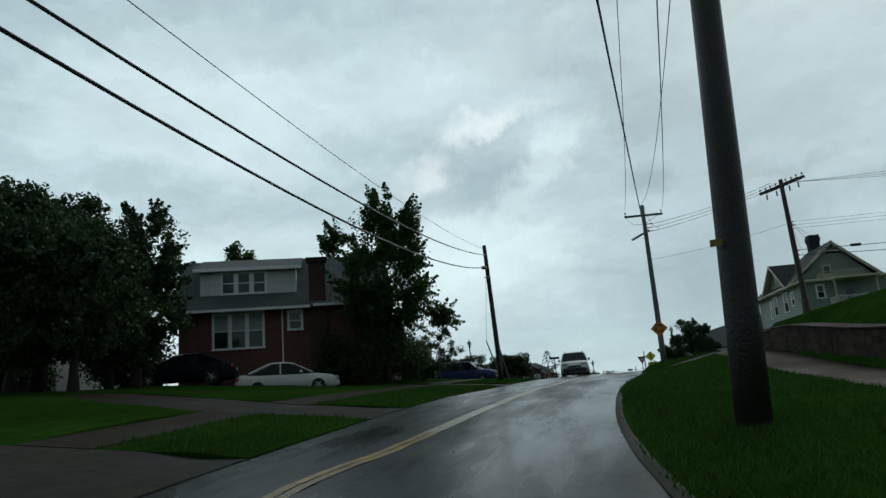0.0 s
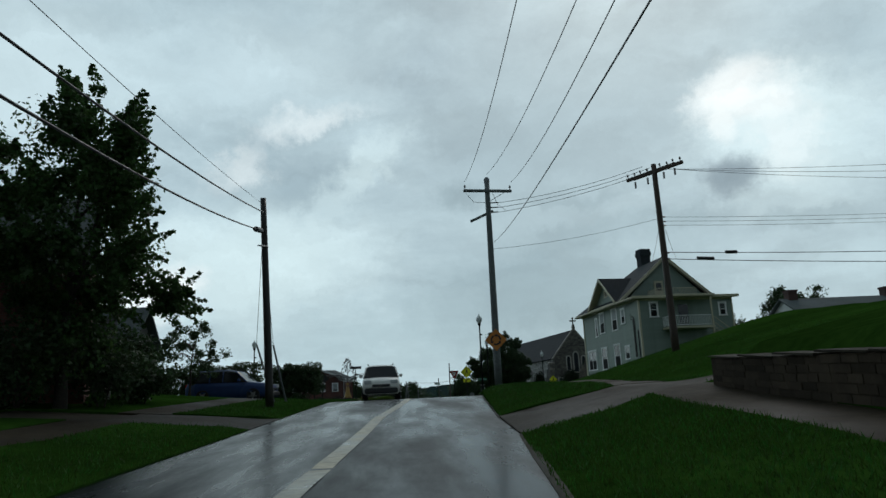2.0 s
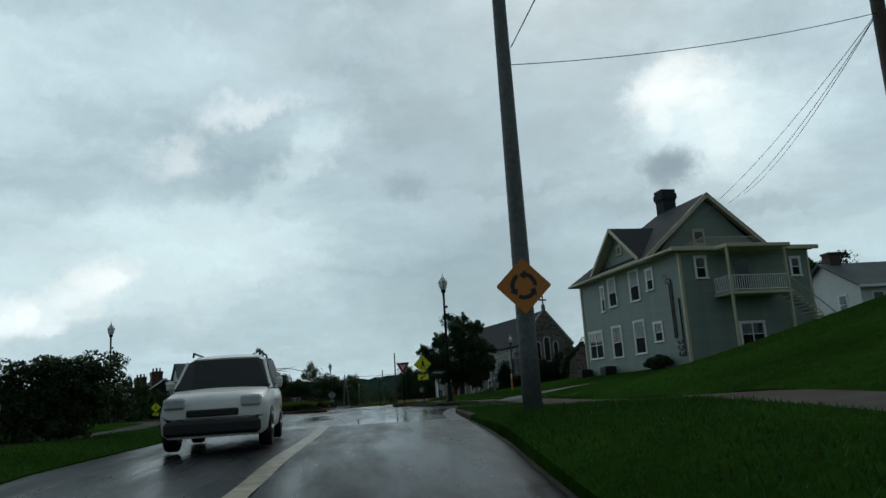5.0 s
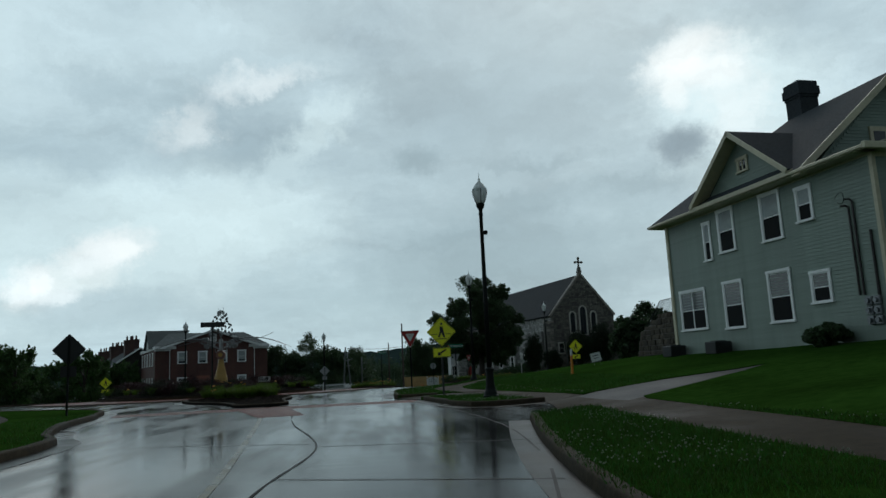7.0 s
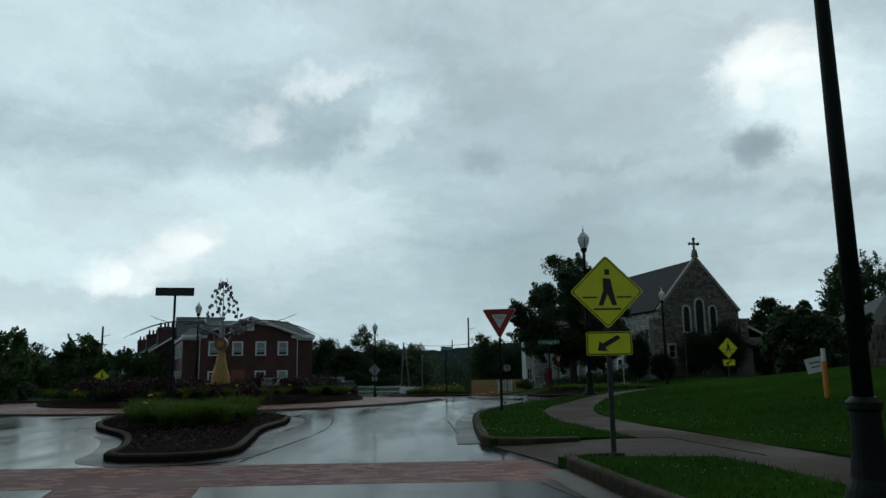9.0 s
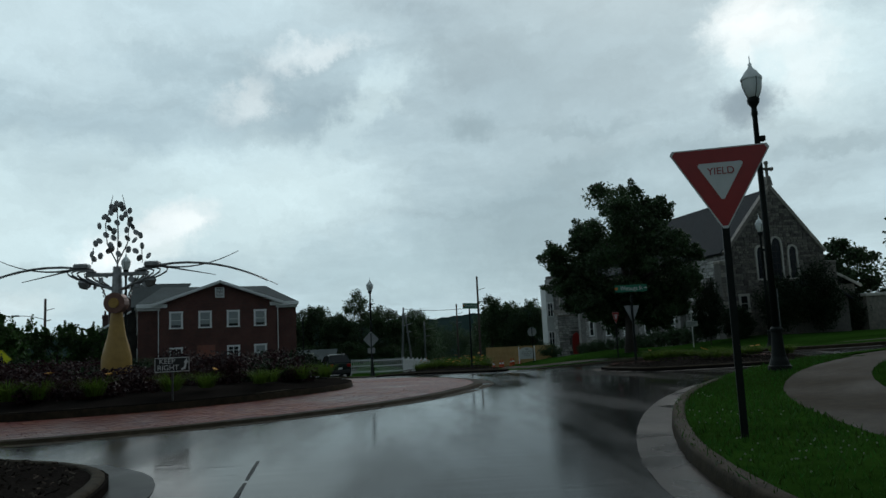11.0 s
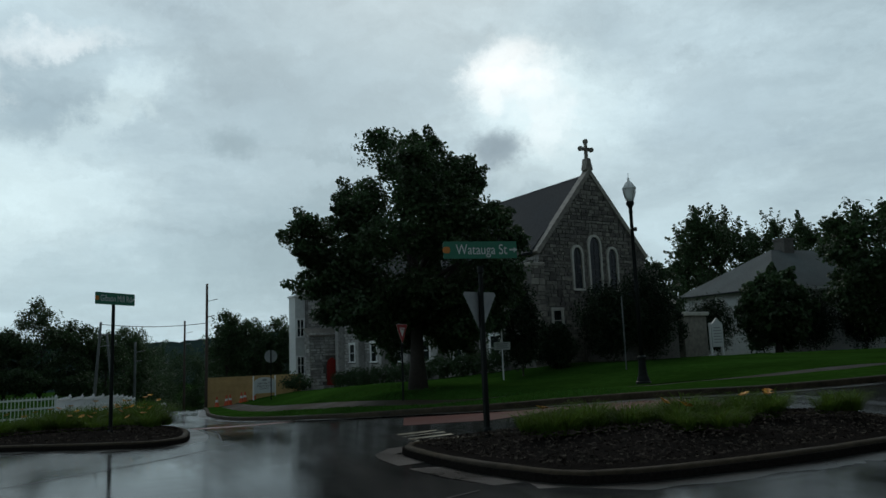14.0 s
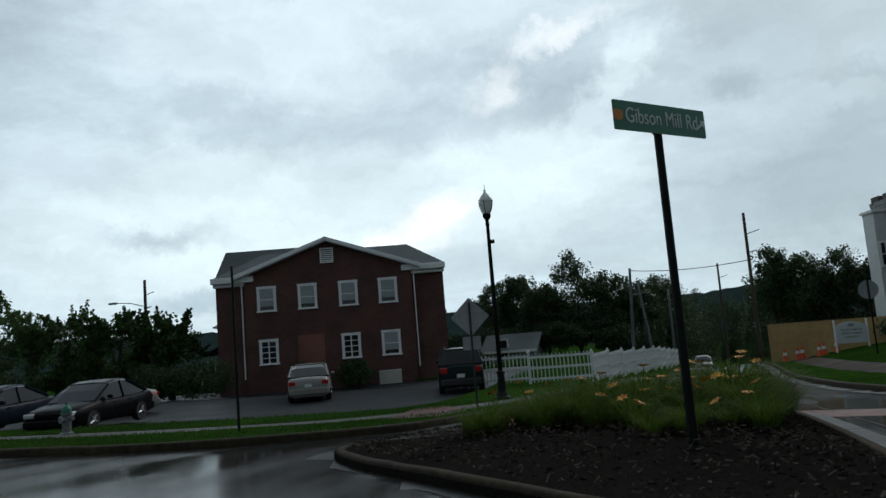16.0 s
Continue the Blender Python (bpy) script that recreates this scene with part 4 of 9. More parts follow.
def sweep(name, line, profile, material, label, closed=False, dz=0.0, lawn=False, parent=None):
    """Draws a profile of (outwards, up) along a plan line; outwards is to the line's right."""
    verts, faces = [], []
    n, m = len(line), len(profile)
    for i, p in enumerate(line):
        q0 = line[(i - 1) % n] if closed else line[max(i - 1, 0)]
        q1 = line[(i + 1) % n] if closed else line[min(i + 1, n - 1)]
        d = Vector((q1[0] - q0[0], q1[1] - q0[1])).normalized()
        z = height(*p, lawn, dz)
        wob = 0.012 * noise.noise(Vector((p[0] * 1.7, p[1] * 1.7, 3)))
        for off, upz in profile:
            verts.append((p[0] + d.y * off, p[1] - d.x * off, z + upz + wob * (upz > 0)))
    for i in range(n if closed else n - 1):
        for k in range(m - 1):
            a, b = i * m + k, ((i + 1) % n) * m + k
            faces.append((a, b, b + 1, a + 1))
    ob = raw(name, verts, faces, material, parent, smooth=True)
    ob.data.set_sharp_from_angle(angle=0.7)
    return tagged(ob, label, name, kind="structure")


KERB = ((-0.035, -0.05), (-0.03, 0.0), (-0.018, 0.11), (-0.008, 0.13), (0.012, 0.145), (0.12, 0.15), (0.14, 0.14), (0.15, 0.12), (0.15, -0.15))
PAN = ((-0.45, 0.005), (-0.03, 0.005))
LOW_KERB = ((-0.05, -0.05), (-0.04, 0.01), (0.0, 0.03), (0.05, 0.038), (0.08, 0.03), (0.09, -0.15))
sweep("kerb", EDGE_R_LOW[-70:], LOW_KERB, M["old_kerb"], "worn low concrete kerb overgrown by grass")
sweep("kerb", [p for p in EDGE_R_MID if p[1] > 55], KERB, M["kerb"], "stained brown concrete kerb beside the verge")
sweep("gutter", [p for p in EDGE_R_MID if p[1] > 55], PAN, M["gutter"], "wet pale concrete gutter along the kerb")
sweep("kerb", [p for p in EDGE_R_MID if p[1] < 56], LOW_KERB, M["old_kerb"], "worn low concrete kerb overgrown by grass")
sweep("kerb", EDGE_R_ISL + [(4.5, 80.85), (4.75, 81.05), (5.3, 81.1)], KERB, M["kerb"], "stained concrete kerb and gutter beside the lawn")
sweep("kerb", [(5.2, 83.3), (4.4, 83.3), (3.9, 83.45), (3.66, 83.7)] + EDGE_R_TOP[:90], KERB, M["kerb"], "stained concrete kerb and gutter at the roundabout")
sweep("kerb", EDGE_NE[-420:] if len(EDGE_NE) > 520 else EDGE_NE, KERB, M["kerb"], "stained concrete kerb and gutter along the street")
sweep("kerb", EDGE_NW, KERB, M["kerb"], "stained concrete kerb and gutter along the street")
EDGE_SW_KERB = [p for p in EDGE_SW if p[1] > 61]
sweep("kerb", EDGE_SW_KERB, KERB, M["kerb"], "stained concrete kerb and gutter along the street")
for edge in (EDGE_R_ISL, EDGE_R_TOP[:90], EDGE_NE[-420:] if len(EDGE_NE) > 520 else EDGE_NE, EDGE_NW, EDGE_SW_KERB):
    sweep("gutter", edge, PAN, M["gutter"], "wet pale concrete gutter along the kerb")
for key, o in ISLANDS.items():
    area = sum(a[0] * b[1] - b[0] * a[1] for a, b in zip(o, o[1:] + o[:1]))
    sweep("kerb", o if area < 0 else o[::-1], [(0.05 + a * (0.7 if a > 0 else 1), b * 0.85) for a, b in KERB], M["kerb"], "rounded concrete kerb round a planted island", closed=True)
    sweep("gutter", o if area < 0 else o[::-1], [(0.05 + a, b) for a, b in PAN], M["gutter"], "wet pale concrete gutter round an island", closed=True)
sweep("kerb", arc(RING, R_APRON, 358.5, 0, 120), ((-0.35, -0.02), (-0.35, 0.006), (-0.05, 0.002), (0.0, 0.055), (0.12, 0.062), (0.22, 0.058), (0.22, -0.1)), M["kerb"], "low mountable concrete kerb of the apron", closed=True)
sweep("kerb", arc(RING, R_BED, 357, 0, 80), ((-0.03, 0.02), (-0.01, 0.19), (0.03, 0.22), (0.15, 0.22), (0.18, 0.18), (0.18, -0.1)), M["kerb"], "concrete kerb round the central bed", closed=True)

# centre line of the street, worn white to yellow
CENTRE = curve_through([(4.8, -40), (-0.8, -6), (-2.15, 7.5), (-1.88, 12), (-1.6, 17), (-1.25, 25), (-1.02, 31), (-0.86, 36), (-0.5, 41), (-0.08, 48.5), (0.12, 53), (0.25, 58)], 0.6)


def stripe(name, line, off, width, material, label, dz=0.006):
    return sweep(name, line, ((off - width / 2, dz), (off + width / 2, dz)), material, label)


stripe("road_line", [p for p in CENTRE if p[1] < 13.2], -0.075, 0.12, M["yellow_line"], "worn yellow centre line on the asphalt")
stripe("road_line", [p for p in CENTRE if p[1] < 13.2], 0.075, 0.12, M["yellow_line"], "worn yellow centre line on the asphalt")
stripe("road_line", [p for p in CENTRE if p[1] > 12.9], 0, 0.27, M["pale_line"], "broad worn pale centre line on the asphalt")

# ---- houses ----
CACHE = {}


def mesh_of(key, material, make, smooth=False):
    """One mesh for all pieces that are alike."""
    if key not in CACHE:
        bm = bmesh.new()
        make(bm)
        bmesh.ops.recalc_face_normals(bm, faces=bm.faces[:])
        me = bpy.data.meshes.new(key[0])
        bm.to_mesh(me)
        bm.free()
        me.materials.append(material)
        if smooth:
            me.shade_smooth()
        CACHE[key] = me
    return CACHE[key]


def window(parent, at, w, h, casing="white", lights=(1, 2), blind=0.0, trim=0.11, glass="glass", screen=0.0):
    """A sash window: casing with sill and head, sashes, glass and perhaps a blind, or a pale panel that paints in sky
    sheen. The frame's origin is the middle of the sill.
    """
    w, h = round(w, 2), round(h, 2)

    def case(bm):
        t = trim
        box(bm, -w / 2 - t, -w / 2, -0.05, 0.045, 0, h)
        box(bm, w / 2, w / 2 + t, -0.05, 0.045, 0, h)
        box(bm, -w / 2 - t - 0.02, w / 2 + t + 0.02, -0.05, 0.06, h, h + t)
        box(bm, -w / 2 - t - 0.04, w / 2 + t + 0.04, -0.05, 0.10, -0.07, 0)

    def sash(bm):
        nx, nz = lights
        s = 0.045
        for x in (-w / 2 + s / 2, w / 2 - s / 2):
            box(bm, x - s / 2, x + s / 2, -0.03, 0.022, 0, h)
        for k in range(nz + 1):
            z = min(max(h * k / nz, s / 2), h - s / 2)
            box(bm, -w / 2, w / 2, -0.03, 0.024 + 0.006 * (k % 2), z - s / 2, z + s / 2)
        for k in range(1, nx):
            x = -w / 2 + w * k / nx
            box(bm, x - s * 0.8, x + s * 0.8, -0.03, 0.026, 0, h)

    key = (w, h, casing, lights, trim)
    win = shared("window", mesh_of(("window", *key), M[casing], case), parent, "", at)
    shared("sash", mesh_of(("sash", *key), M[casing], sash), win)
    shared("pane", mesh_of(("pane", w, h, glass), M[glass], lambda bm: box(bm, -w / 2, w / 2, -0.04, 0.004, 0, h)), win)
    if blind:
        shared("blind", mesh_of(("blind", w, h, blind), M["blind"], lambda bm: box(bm, -w / 2 + 0.05, w / 2 - 0.05, 0.004, 0.01, h * (1 - blind), h - 0.04)), win)
    if screen:
        shared("insect_screen", mesh_of(("screen", w, h, screen), M["screen"], lambda bm: box(bm, -w / 2 + 0.05, w / 2 - 0.05, 0.004, 0.012, 0.05, h * screen)), win)
    return win


def boards(parent, at, span, z0, z1, step, material):
    """Lapped boards on a wall: span(z) gives their two ends at a height."""
    z = z0
    while z < z1 - 0.02:
        a, b = span(z + step * 0.5)
        if b - a > 0.15:
            w = round(b - a, 2)

            def wedge(bm, w=w):
                v = [bm.verts.new(p) for p in ((0, 0, 0), (0, 0.026, 0), (0, 0.006, step + 0.015), (0, 0, step + 0.015), (w, 0, 0), (w, 0.026, 0), (w, 0.006, step + 0.015), (w, 0, step + 0.015))]
                for f in ((0, 1, 2, 3), (7, 6, 5, 4), (1, 5, 6, 2), (0, 4, 5, 1), (3, 2, 6, 7)):
                    bm.faces.new([v[k] for k in f])

            shared("clapboard", mesh_of(("clapboard", w, step, material), M[material], wedge), parent, "", at @ Matrix.Translation((a, 0, z)))
        z += step


def stones(parent, at, span, z0, z1, material, course=0.3, holes=(), limit=300, seed=1, proud=0.05):
    """Rubble blocks in uneven courses over a wall: span(z) gives its ends; the first blocks are pieces of their own, the rest one mesh."""
    r = random.Random(seed)
    verts, faces, n = [], [], 0
    z = z0
    while z < z1 - 0.08:
        hgt = course * r.uniform(0.7, 1.3)
        a, b = span(z + hgt / 2)
        x = a
        while x < b - 0.05:
            w = min(course * r.uniform(0.9, 2.3), b - x)
            if b - x - w < 0.15:
                w = b - x
            cx, cz = x + w / 2, z + hgt / 2
            x += w
            if any(h[0] - 0.04 < cx < h[1] + 0.04 and h[2] < cz < h[3] for h in holes):
                continue
            g, d = 0.014, proud * r.uniform(0.4, 1.2)
            i = 0.02
            px = [(-w / 2 + g, -hgt / 2 + g), (w / 2 - g, -hgt / 2 + g), (w / 2 - g, hgt / 2 - g), (-w / 2 + g, hgt / 2 - g)]
            j = lambda s=0.02: r.uniform(-s, s)  # noqa: E731
            v = [(p, -0.03, q) for p, q in px] + [(p * (1 - i / w) + j(), d + j(0.012), q * (1 - i / hgt) + j(0.015)) for p, q in px]
            f = [(4, 5, 6, 7), (0, 1, 5, 4), (1, 2, 6, 5), (2, 3, 7, 6), (3, 0, 4, 7)]
            if n < limit:
                me = bpy.data.meshes.new("stone")
                me.from_pydata(v, [], f)
                me.materials.append(M[material])
                shared("stone", me, parent, "", at @ Matrix.Translation((cx, 0, cz)))
            else:
                base = len(verts)
                verts += [(cx + p, y, cz + q) for p, y, q in v]
                faces += [tuple(base + k for k in ff) for ff in f]
            n += 1
        z += hgt
    if verts:
        ob = raw("stonework", verts, faces, M[material], parent)
        ob.matrix_basis = at
        tagged(ob, kind="stuff")


def part_boxes(name, parent, material, *boxes, bevel=0.0, label=""):
    bm = bmesh.new()
    for b in boxes:
        box(bm, *b, bevel=bevel)
    return part(name, bm, M[material], parent, label)


def roof_plate(parent, material, *plates, thick=0.14, name="roof", label=""):
    bm = bmesh.new()
    for p in plates:
        slab(bm, p, thick)
    return part(name, bm, M[material], parent, label)


def bars_between(name, parent, material, a, b, zs, step, r, posts=0.05, label=""):
    """A railing from a to b: balusters at a step, with a top and a bottom rail at the heights zs."""
    a, b = Vector(a), Vector(b)
    bm = bmesh.new()
    cyl(bm, a + Vector((0, 0, zs[-1])), b + Vector((0, 0, zs[-1])), posts / 2, n=4)
    rail = part(name, bm, M[material], parent, label)
    bm = bmesh.new()
    cyl(bm, a + Vector((0, 0, zs[0])), b + Vector((0, 0, zs[0])), posts / 2, n=4)
    part("bottom_rail", bm, M[material], rail)
    n = max(2, int((b - a).length / step))
    tall = round(zs[-1] - zs[0], 3)
    bar = mesh_of(("baluster", tall, r, material), M[material], lambda q: cyl(q, (0, 0, 0), (0, 0, tall), r, n=4))
    for k in range(n + 1):
        shared("baluster", bar, rail, "", Matrix.Translation(a.lerp(b, k / n) + Vector((0, 0, zs[0]))))
    return rail


GREEN_AT = Matrix.Translation((19.98, 77.0, 1.0)) @ Matrix.Rotation(radians(6.1), 4, "Z")


def green_house():
    h = thing("green_house", GREEN_AT, "two-storey sage green clapboard house with cream trim on a grassy rise", "house")
    W, L, E = 8.7, 13.75, 6.75  # width, depth and eave height over the base
    RX, RZ, GY, RN = 4.25, 11.1, 3.1, 8.9  # ridge, setback of the south gable, north end of the ridge
    bm = bmesh.new()
    box(bm, 0.03, W, 0.03, L, -1.2, E)
    prism(bm, [(0.03, E), (W - 0.03, E), (RX, RZ - 0.25)], GY + 0.03, RN)
    part("wall", bm, M["siding"], h)
    # lapped boards on the three walls that face the street and on the gable
    west, south = frame_at((0, 0, 0), (-1, 0)), frame_at((0, 0, 0), (0, -1))
    wdir = (west.to_3x3() @ Vector((1, 0, 0))).y
    sdir = (south.to_3x3() @ Vector((1, 0, 0))).x
    boards(h, west, (lambda z: (0, L)) if wdir > 0 else (lambda z: (-L, 0)), -0.3, E, 0.14, "siding")
    boards(h, south, (lambda z: (0, W)) if sdir > 0 else (lambda z: (-W, 0)), 0.6, E, 0.14, "siding")

    def gable(z):
        k = 0.25 + (z - E) / (RZ - 0.35 - E) * (RX - 0.25)
        return (k, W - k) if sdir > 0 else (-W + k, -k)

    boards(h, frame_at((0, GY, 0), (0, -1)), gable, E + 0.2, RZ - 0.9, 0.14, "siding")
    part_boxes("corner_board", h, "cream", (-0.045, 0.11, -0.045, 0.11, -0.3, E))
    part_boxes("corner_board", h, "cream", (-0.045, 0.10, L - 0.10, L + 0.045, -0.3, E))
    part_boxes("corner_board", h, "cream", (W - 0.10, W + 0.045, -0.045, 0.10, -0.3, E))
    part_boxes("frieze", h, "cream", (-0.04, 0.02, 0.1, L - 0.1, E - 0.08, E))
    part_boxes("frieze", h, "cream", (0.1, W, -0.04, 0.02, E - 0.16, E))
    # eaves: boxed soffit, gutter and downspout
    part_boxes("soffit", h, "cream", (-0.64, 0.05, -0.42, L + 0.55, E, E + 0.05), (0.05, W, L - 0.02, L + 0.55, E, E + 0.05))
    part_boxes("gutter", h, "cream", (-0.74, -0.62, -0.45, L + 0.64, E + 0.03, E + 0.16), (-0.62, W, L + 0.53, L + 0.64, E + 0.03, E + 0.16), bevel=0.025)
    part_boxes("downspout", h, "cream", (-0.09, 0.0, L - 0.24, L - 0.14, 0.1, E), bevel=0.02)
    # flat roof over the front rooms with its cornice
    part_boxes("flat_roof", h, "slate", (-0.6, W + 0.3, -0.40, GY + 0.3, E + 0.06, E + 0.17))
    part_boxes("south_cornice", h, "cream", (-0.74, W + 0.45, -0.56, -0.38, E - 0.02, E + 0.22), (-0.60, W + 0.3, -0.40, 0.03, E, E + 0.05), bevel=0.02)
    e0, s0, n0 = E + 0.12, GY - 0.42, L + 0.62
    ridge0, ridge1 = (RX, s0, RZ), (RX, RN, RZ)
    roof_plate(h, "slate", [(-0.72, s0, e0), (-0.72, n0, e0), ridge1, ridge0], [(W + 0.5, n0, e0), (W + 0.5, s0, e0), ridge0, ridge1], [(-0.72, n0, e0), (W + 0.5, n0, e0), ridge1])
    # raking boards and soffit of the south gable
    for sx in (-0.74, W + 0.52):
        bm = bmesh.new()
        slab(bm, [(sx, s0 - 0.06, e0 + 0.02), (RX, s0 - 0.06, RZ + 0.03), (RX, s0, RZ + 0.03), (sx, s0, e0 + 0.02)], 0.26)
        slab(bm, [(sx, s0, e0 - 0.18), (RX, s0, RZ - 0.18), (RX, GY, RZ - 0.18), (sx, GY, e0 - 0.18)], 0.03)
        part("raking_board", bm, M["cream"], h)
    # west pediment: set-back wall, deep cream rakes and a sloping ledge at its foot
    py, pw, pz0, pz1, fx = 6.72, 3.35, 7.05, 9.72, -0.74
    tx = -0.72 + (pz1 - e0) / (RZ - e0) * (RX + 0.72)
    bm = bmesh.new()
    v = [bm.verts.new(p) for p in ((-0.1, py - pw + 0.1, pz0 - 0.15), (-0.1, py + pw - 0.1, pz0 - 0.15), (-0.1, py, pz1 - 0.16), (0.5, py - pw + 0.1, pz0 - 0.15), (0.5, py + pw - 0.1, pz0 - 0.15), (1.6, py, pz1 - 0.16))]
    for f in ((0, 1, 2), (5, 4, 3), (0, 2, 5, 3), (1, 4, 5, 2), (0, 3, 4, 1)):
        bm.faces.new([v[k] for k in f])
    part("pediment_wall", bm, M["siding"], h)
    ped = frame_at((-0.105, py, 0), (-1, 0))
    boards(h, ped, lambda z: (-pw * (pz1 - z) / (pz1 - pz0) + 0.3, pw * (pz1 - z) / (pz1 - pz0) - 0.3), pz0 + 0.2, pz1 - 0.6, 0.14, "siding")
    for q in (-1, 1):
        foot = py + q * (pw + 0.12)
        roof_plate(h, "slate", [(fx, foot, pz0), (fx, py, pz1), (tx + 0.5, py, pz1), (0.2, foot, pz0)], name="pediment_roof", thick=0.08)
        bm = bmesh.new()
        slab(bm, [(fx - 0.05, foot, pz0 + 0.01), (fx - 0.05, py, pz1 + 0.01), (fx, py, pz1 + 0.01), (fx, foot, pz0 + 0.01)], 0.20)
        slab(bm, [(fx, foot, pz0 - 0.13), (fx, py, pz1 - 0.13), (-0.08, py, pz1 - 0.13), (-0.08, foot, pz0 - 0.13)], 0.04)
        part("raking_cornice", bm, M["cream"], h)
    bm = bmesh.new()
    v = [bm.verts.new((x, y, z)) for y in (py - pw - 0.12, py + pw + 0.12) for x, z in ((fx, pz0 - 0.2), (fx, pz0 - 0.08), (-0.06, pz0 + 0.20), (-0.06, pz0 - 0.2))]
    for f in ((0, 1, 2, 3), (7, 6, 5, 4), (0, 4, 5, 1), (1, 5, 6, 2), (2, 6, 7, 3), (3, 7, 4, 0)):
        bm.faces.new([v[k] for k in f])
    part("pediment_ledge", bm, M["cream"], h)
    window(h, ped @ Matrix.Translation((0.0, 0.02, 7.95)), 0.5, 0.5, "cream", (2, 1), trim=0.13, screen=0.49)
    for y, w, z, hh, lights in ((11.85, 2.05, 1.32, 1.85, (2, 2)), (8.55, 1.22, 1.22, 2.0, (1, 2)), (5.40, 1.22, 1.28, 2.0, (1, 2)), (3.08, 0.85, 1.86, 1.08, (1, 2)),
                                (10.08, 0.42, 4.5, 1.72, (1, 2)), (8.55, 1.02, 4.68, 1.88, (1, 2)), (5.43, 1.08, 4.66, 1.9, (1, 2)), (3.43, 0.68, 5.06, 1.25, (1, 2))):
        # upper row: pale panels painted in for sky reflected by the top sashes
        window(h, frame_at((-0.02, y, z), (-1, 0)), w, hh, "white", lights, 0.0 if z < 2 else 0.48, trim=0.12, screen=0.49)
    for x, w, z, hh in ((1.35, 0.62, 5.2, 1.2), (7.75, 0.55, 5.2, 1.05), (4.2, 1.5, 1.2, 1.3)):
        window(h, frame_at((x, -0.02, z), (0, -1)), w, hh, "white", (2 if w > 1 else 1, 2), trim=0.11, screen=0.49)
    # attic door behind a balcony on the flat roof
    part_boxes("attic_door", h, "cream", (3.1, 3.95, GY - 0.1, GY + 0.02, E + 0.17, E + 2.05))
    part_boxes("attic_window", h, "glass", (3.25, 3.8, GY - 0.115, GY - 0.1, E + 1.15, E + 1.85))
    bars_between("balcony_rail", h, "cream", (2.4, 0.9, E + 0.17), (6.0, 0.9, E + 0.17), (0.08, 0.88), 0.14, 0.02)
    bars_between("balcony_rail", h, "cream", (2.4, 0.9, E + 0.17), (2.4, GY, E + 0.17), (0.08, 0.88), 0.14, 0.02)
    # first-floor porch with its posts, rail, door and stair
    part_boxes("porch_roof", h, "cream", (2.0, 6.2, -1.75, -0.5, E - 0.06, E + 0.14), bevel=0.02)
    part_boxes("porch_floor", h, "cream", (2.0, 6.0, -1.65, 0.0, 4.02, 4.18))
    for x in (2.1, 5.85):
        part_boxes("porch_post", h, "cream", (x - 0.06, x + 0.06, -1.62, -1.50, 0.2, E - 0.06))
    bars_between("porch_rail", h, "white", (2.1, -1.56, 4.18), (5.85, -1.56, 4.18), (0.10, 0.9), 0.14, 0.018)
    bars_between("porch_rail", h, "white", (2.1, -1.56, 4.18), (2.1, -0.05, 4.18), (0.10, 0.9), 0.14, 0.018)
    part_boxes("porch_door", h, "glass", (3.6, 4.5, -0.04, 0.0, 4.18, 6.2))
    for k in range(11):
        part_boxes("stair_tread", h, "cream", (6.0 + 0.24 * k, 6.28 + 0.24 * k, -1.5, -0.6, 3.9 - 0.19 * k, 3.96 - 0.19 * k))
    for y in (-1.52, -0.58):
        bm = bmesh.new()
        tube(bm, [(6.0, y, 4.95), (8.7, y, 2.8)], 0.035, 5)
        tube(bm, [(8.65, y, 1.6), (8.65, y, 2.85)], 0.04, 5)
        part("stair_rail", bm, M["cream"], h)
    # chimney with a corbelled head
    bm = bmesh.new()
    box(bm, 4.45, 5.45, 8.1, 9.1, 8.6, 12.1)
    box(bm, 4.41, 5.49, 8.06, 9.14, 12.1, 12.22)
    box(bm, 4.36, 5.54, 8.01, 9.19, 12.22, 12.62)
    box(bm, 4.42, 5.48, 8.07, 9.13, 12.62, 12.9)
    part("chimney", bm, M["slate"], h, "dark painted brick chimney")
    # meters, conduits and the weather head above them
    for dy, top in ((0.0, 5.25), (0.2, 5.05)):
        bm = bmesh.new()
        tube(bm, [(-0.07, 1.05 + dy, 1.9), (-0.07, 1.05 + dy, top), (-0.10, 1.12 + dy, top + 0.1), (-0.16, 1.3 + dy, top + 0.12)], 0.04, 6)
        part("conduit", bm, M["pole_dark"], h)
    bm = bmesh.new()
    tube(bm, [(-0.06, 0.42, 1.6), (-0.06, 0.42, 4.1)], 0.05, 6)
    part("conduit", bm, M["pole_dark"], h)
    bm = bmesh.new()
    tube(bm, [(-0.18 - 0.03 * math.cos(2 * a), 1.45 + 0.2 * math.cos(a), 5.45 + 0.2 * math.sin(a)) for a in np.linspace(0, 5.6, 16)], 0.014, 4)
    part("service_loop", bm, M["wire"], h)
    for k in range(6):
        bm = bmesh.new()
        y, z = 0.5 + 0.36 * (k % 2), 1.0 + 0.34 * (k // 2)
        box(bm, -0.14, -0.02, y - 0.14, y + 0.14, z - 0.15, z + 0.15, 0.02)
        cyl(bm, (-0.23, y, z), (-0.14, y, z), 0.085, n=12)
        part("electric_meter", bm, M["hardware"], h)
    return h


GREEN = green_house()


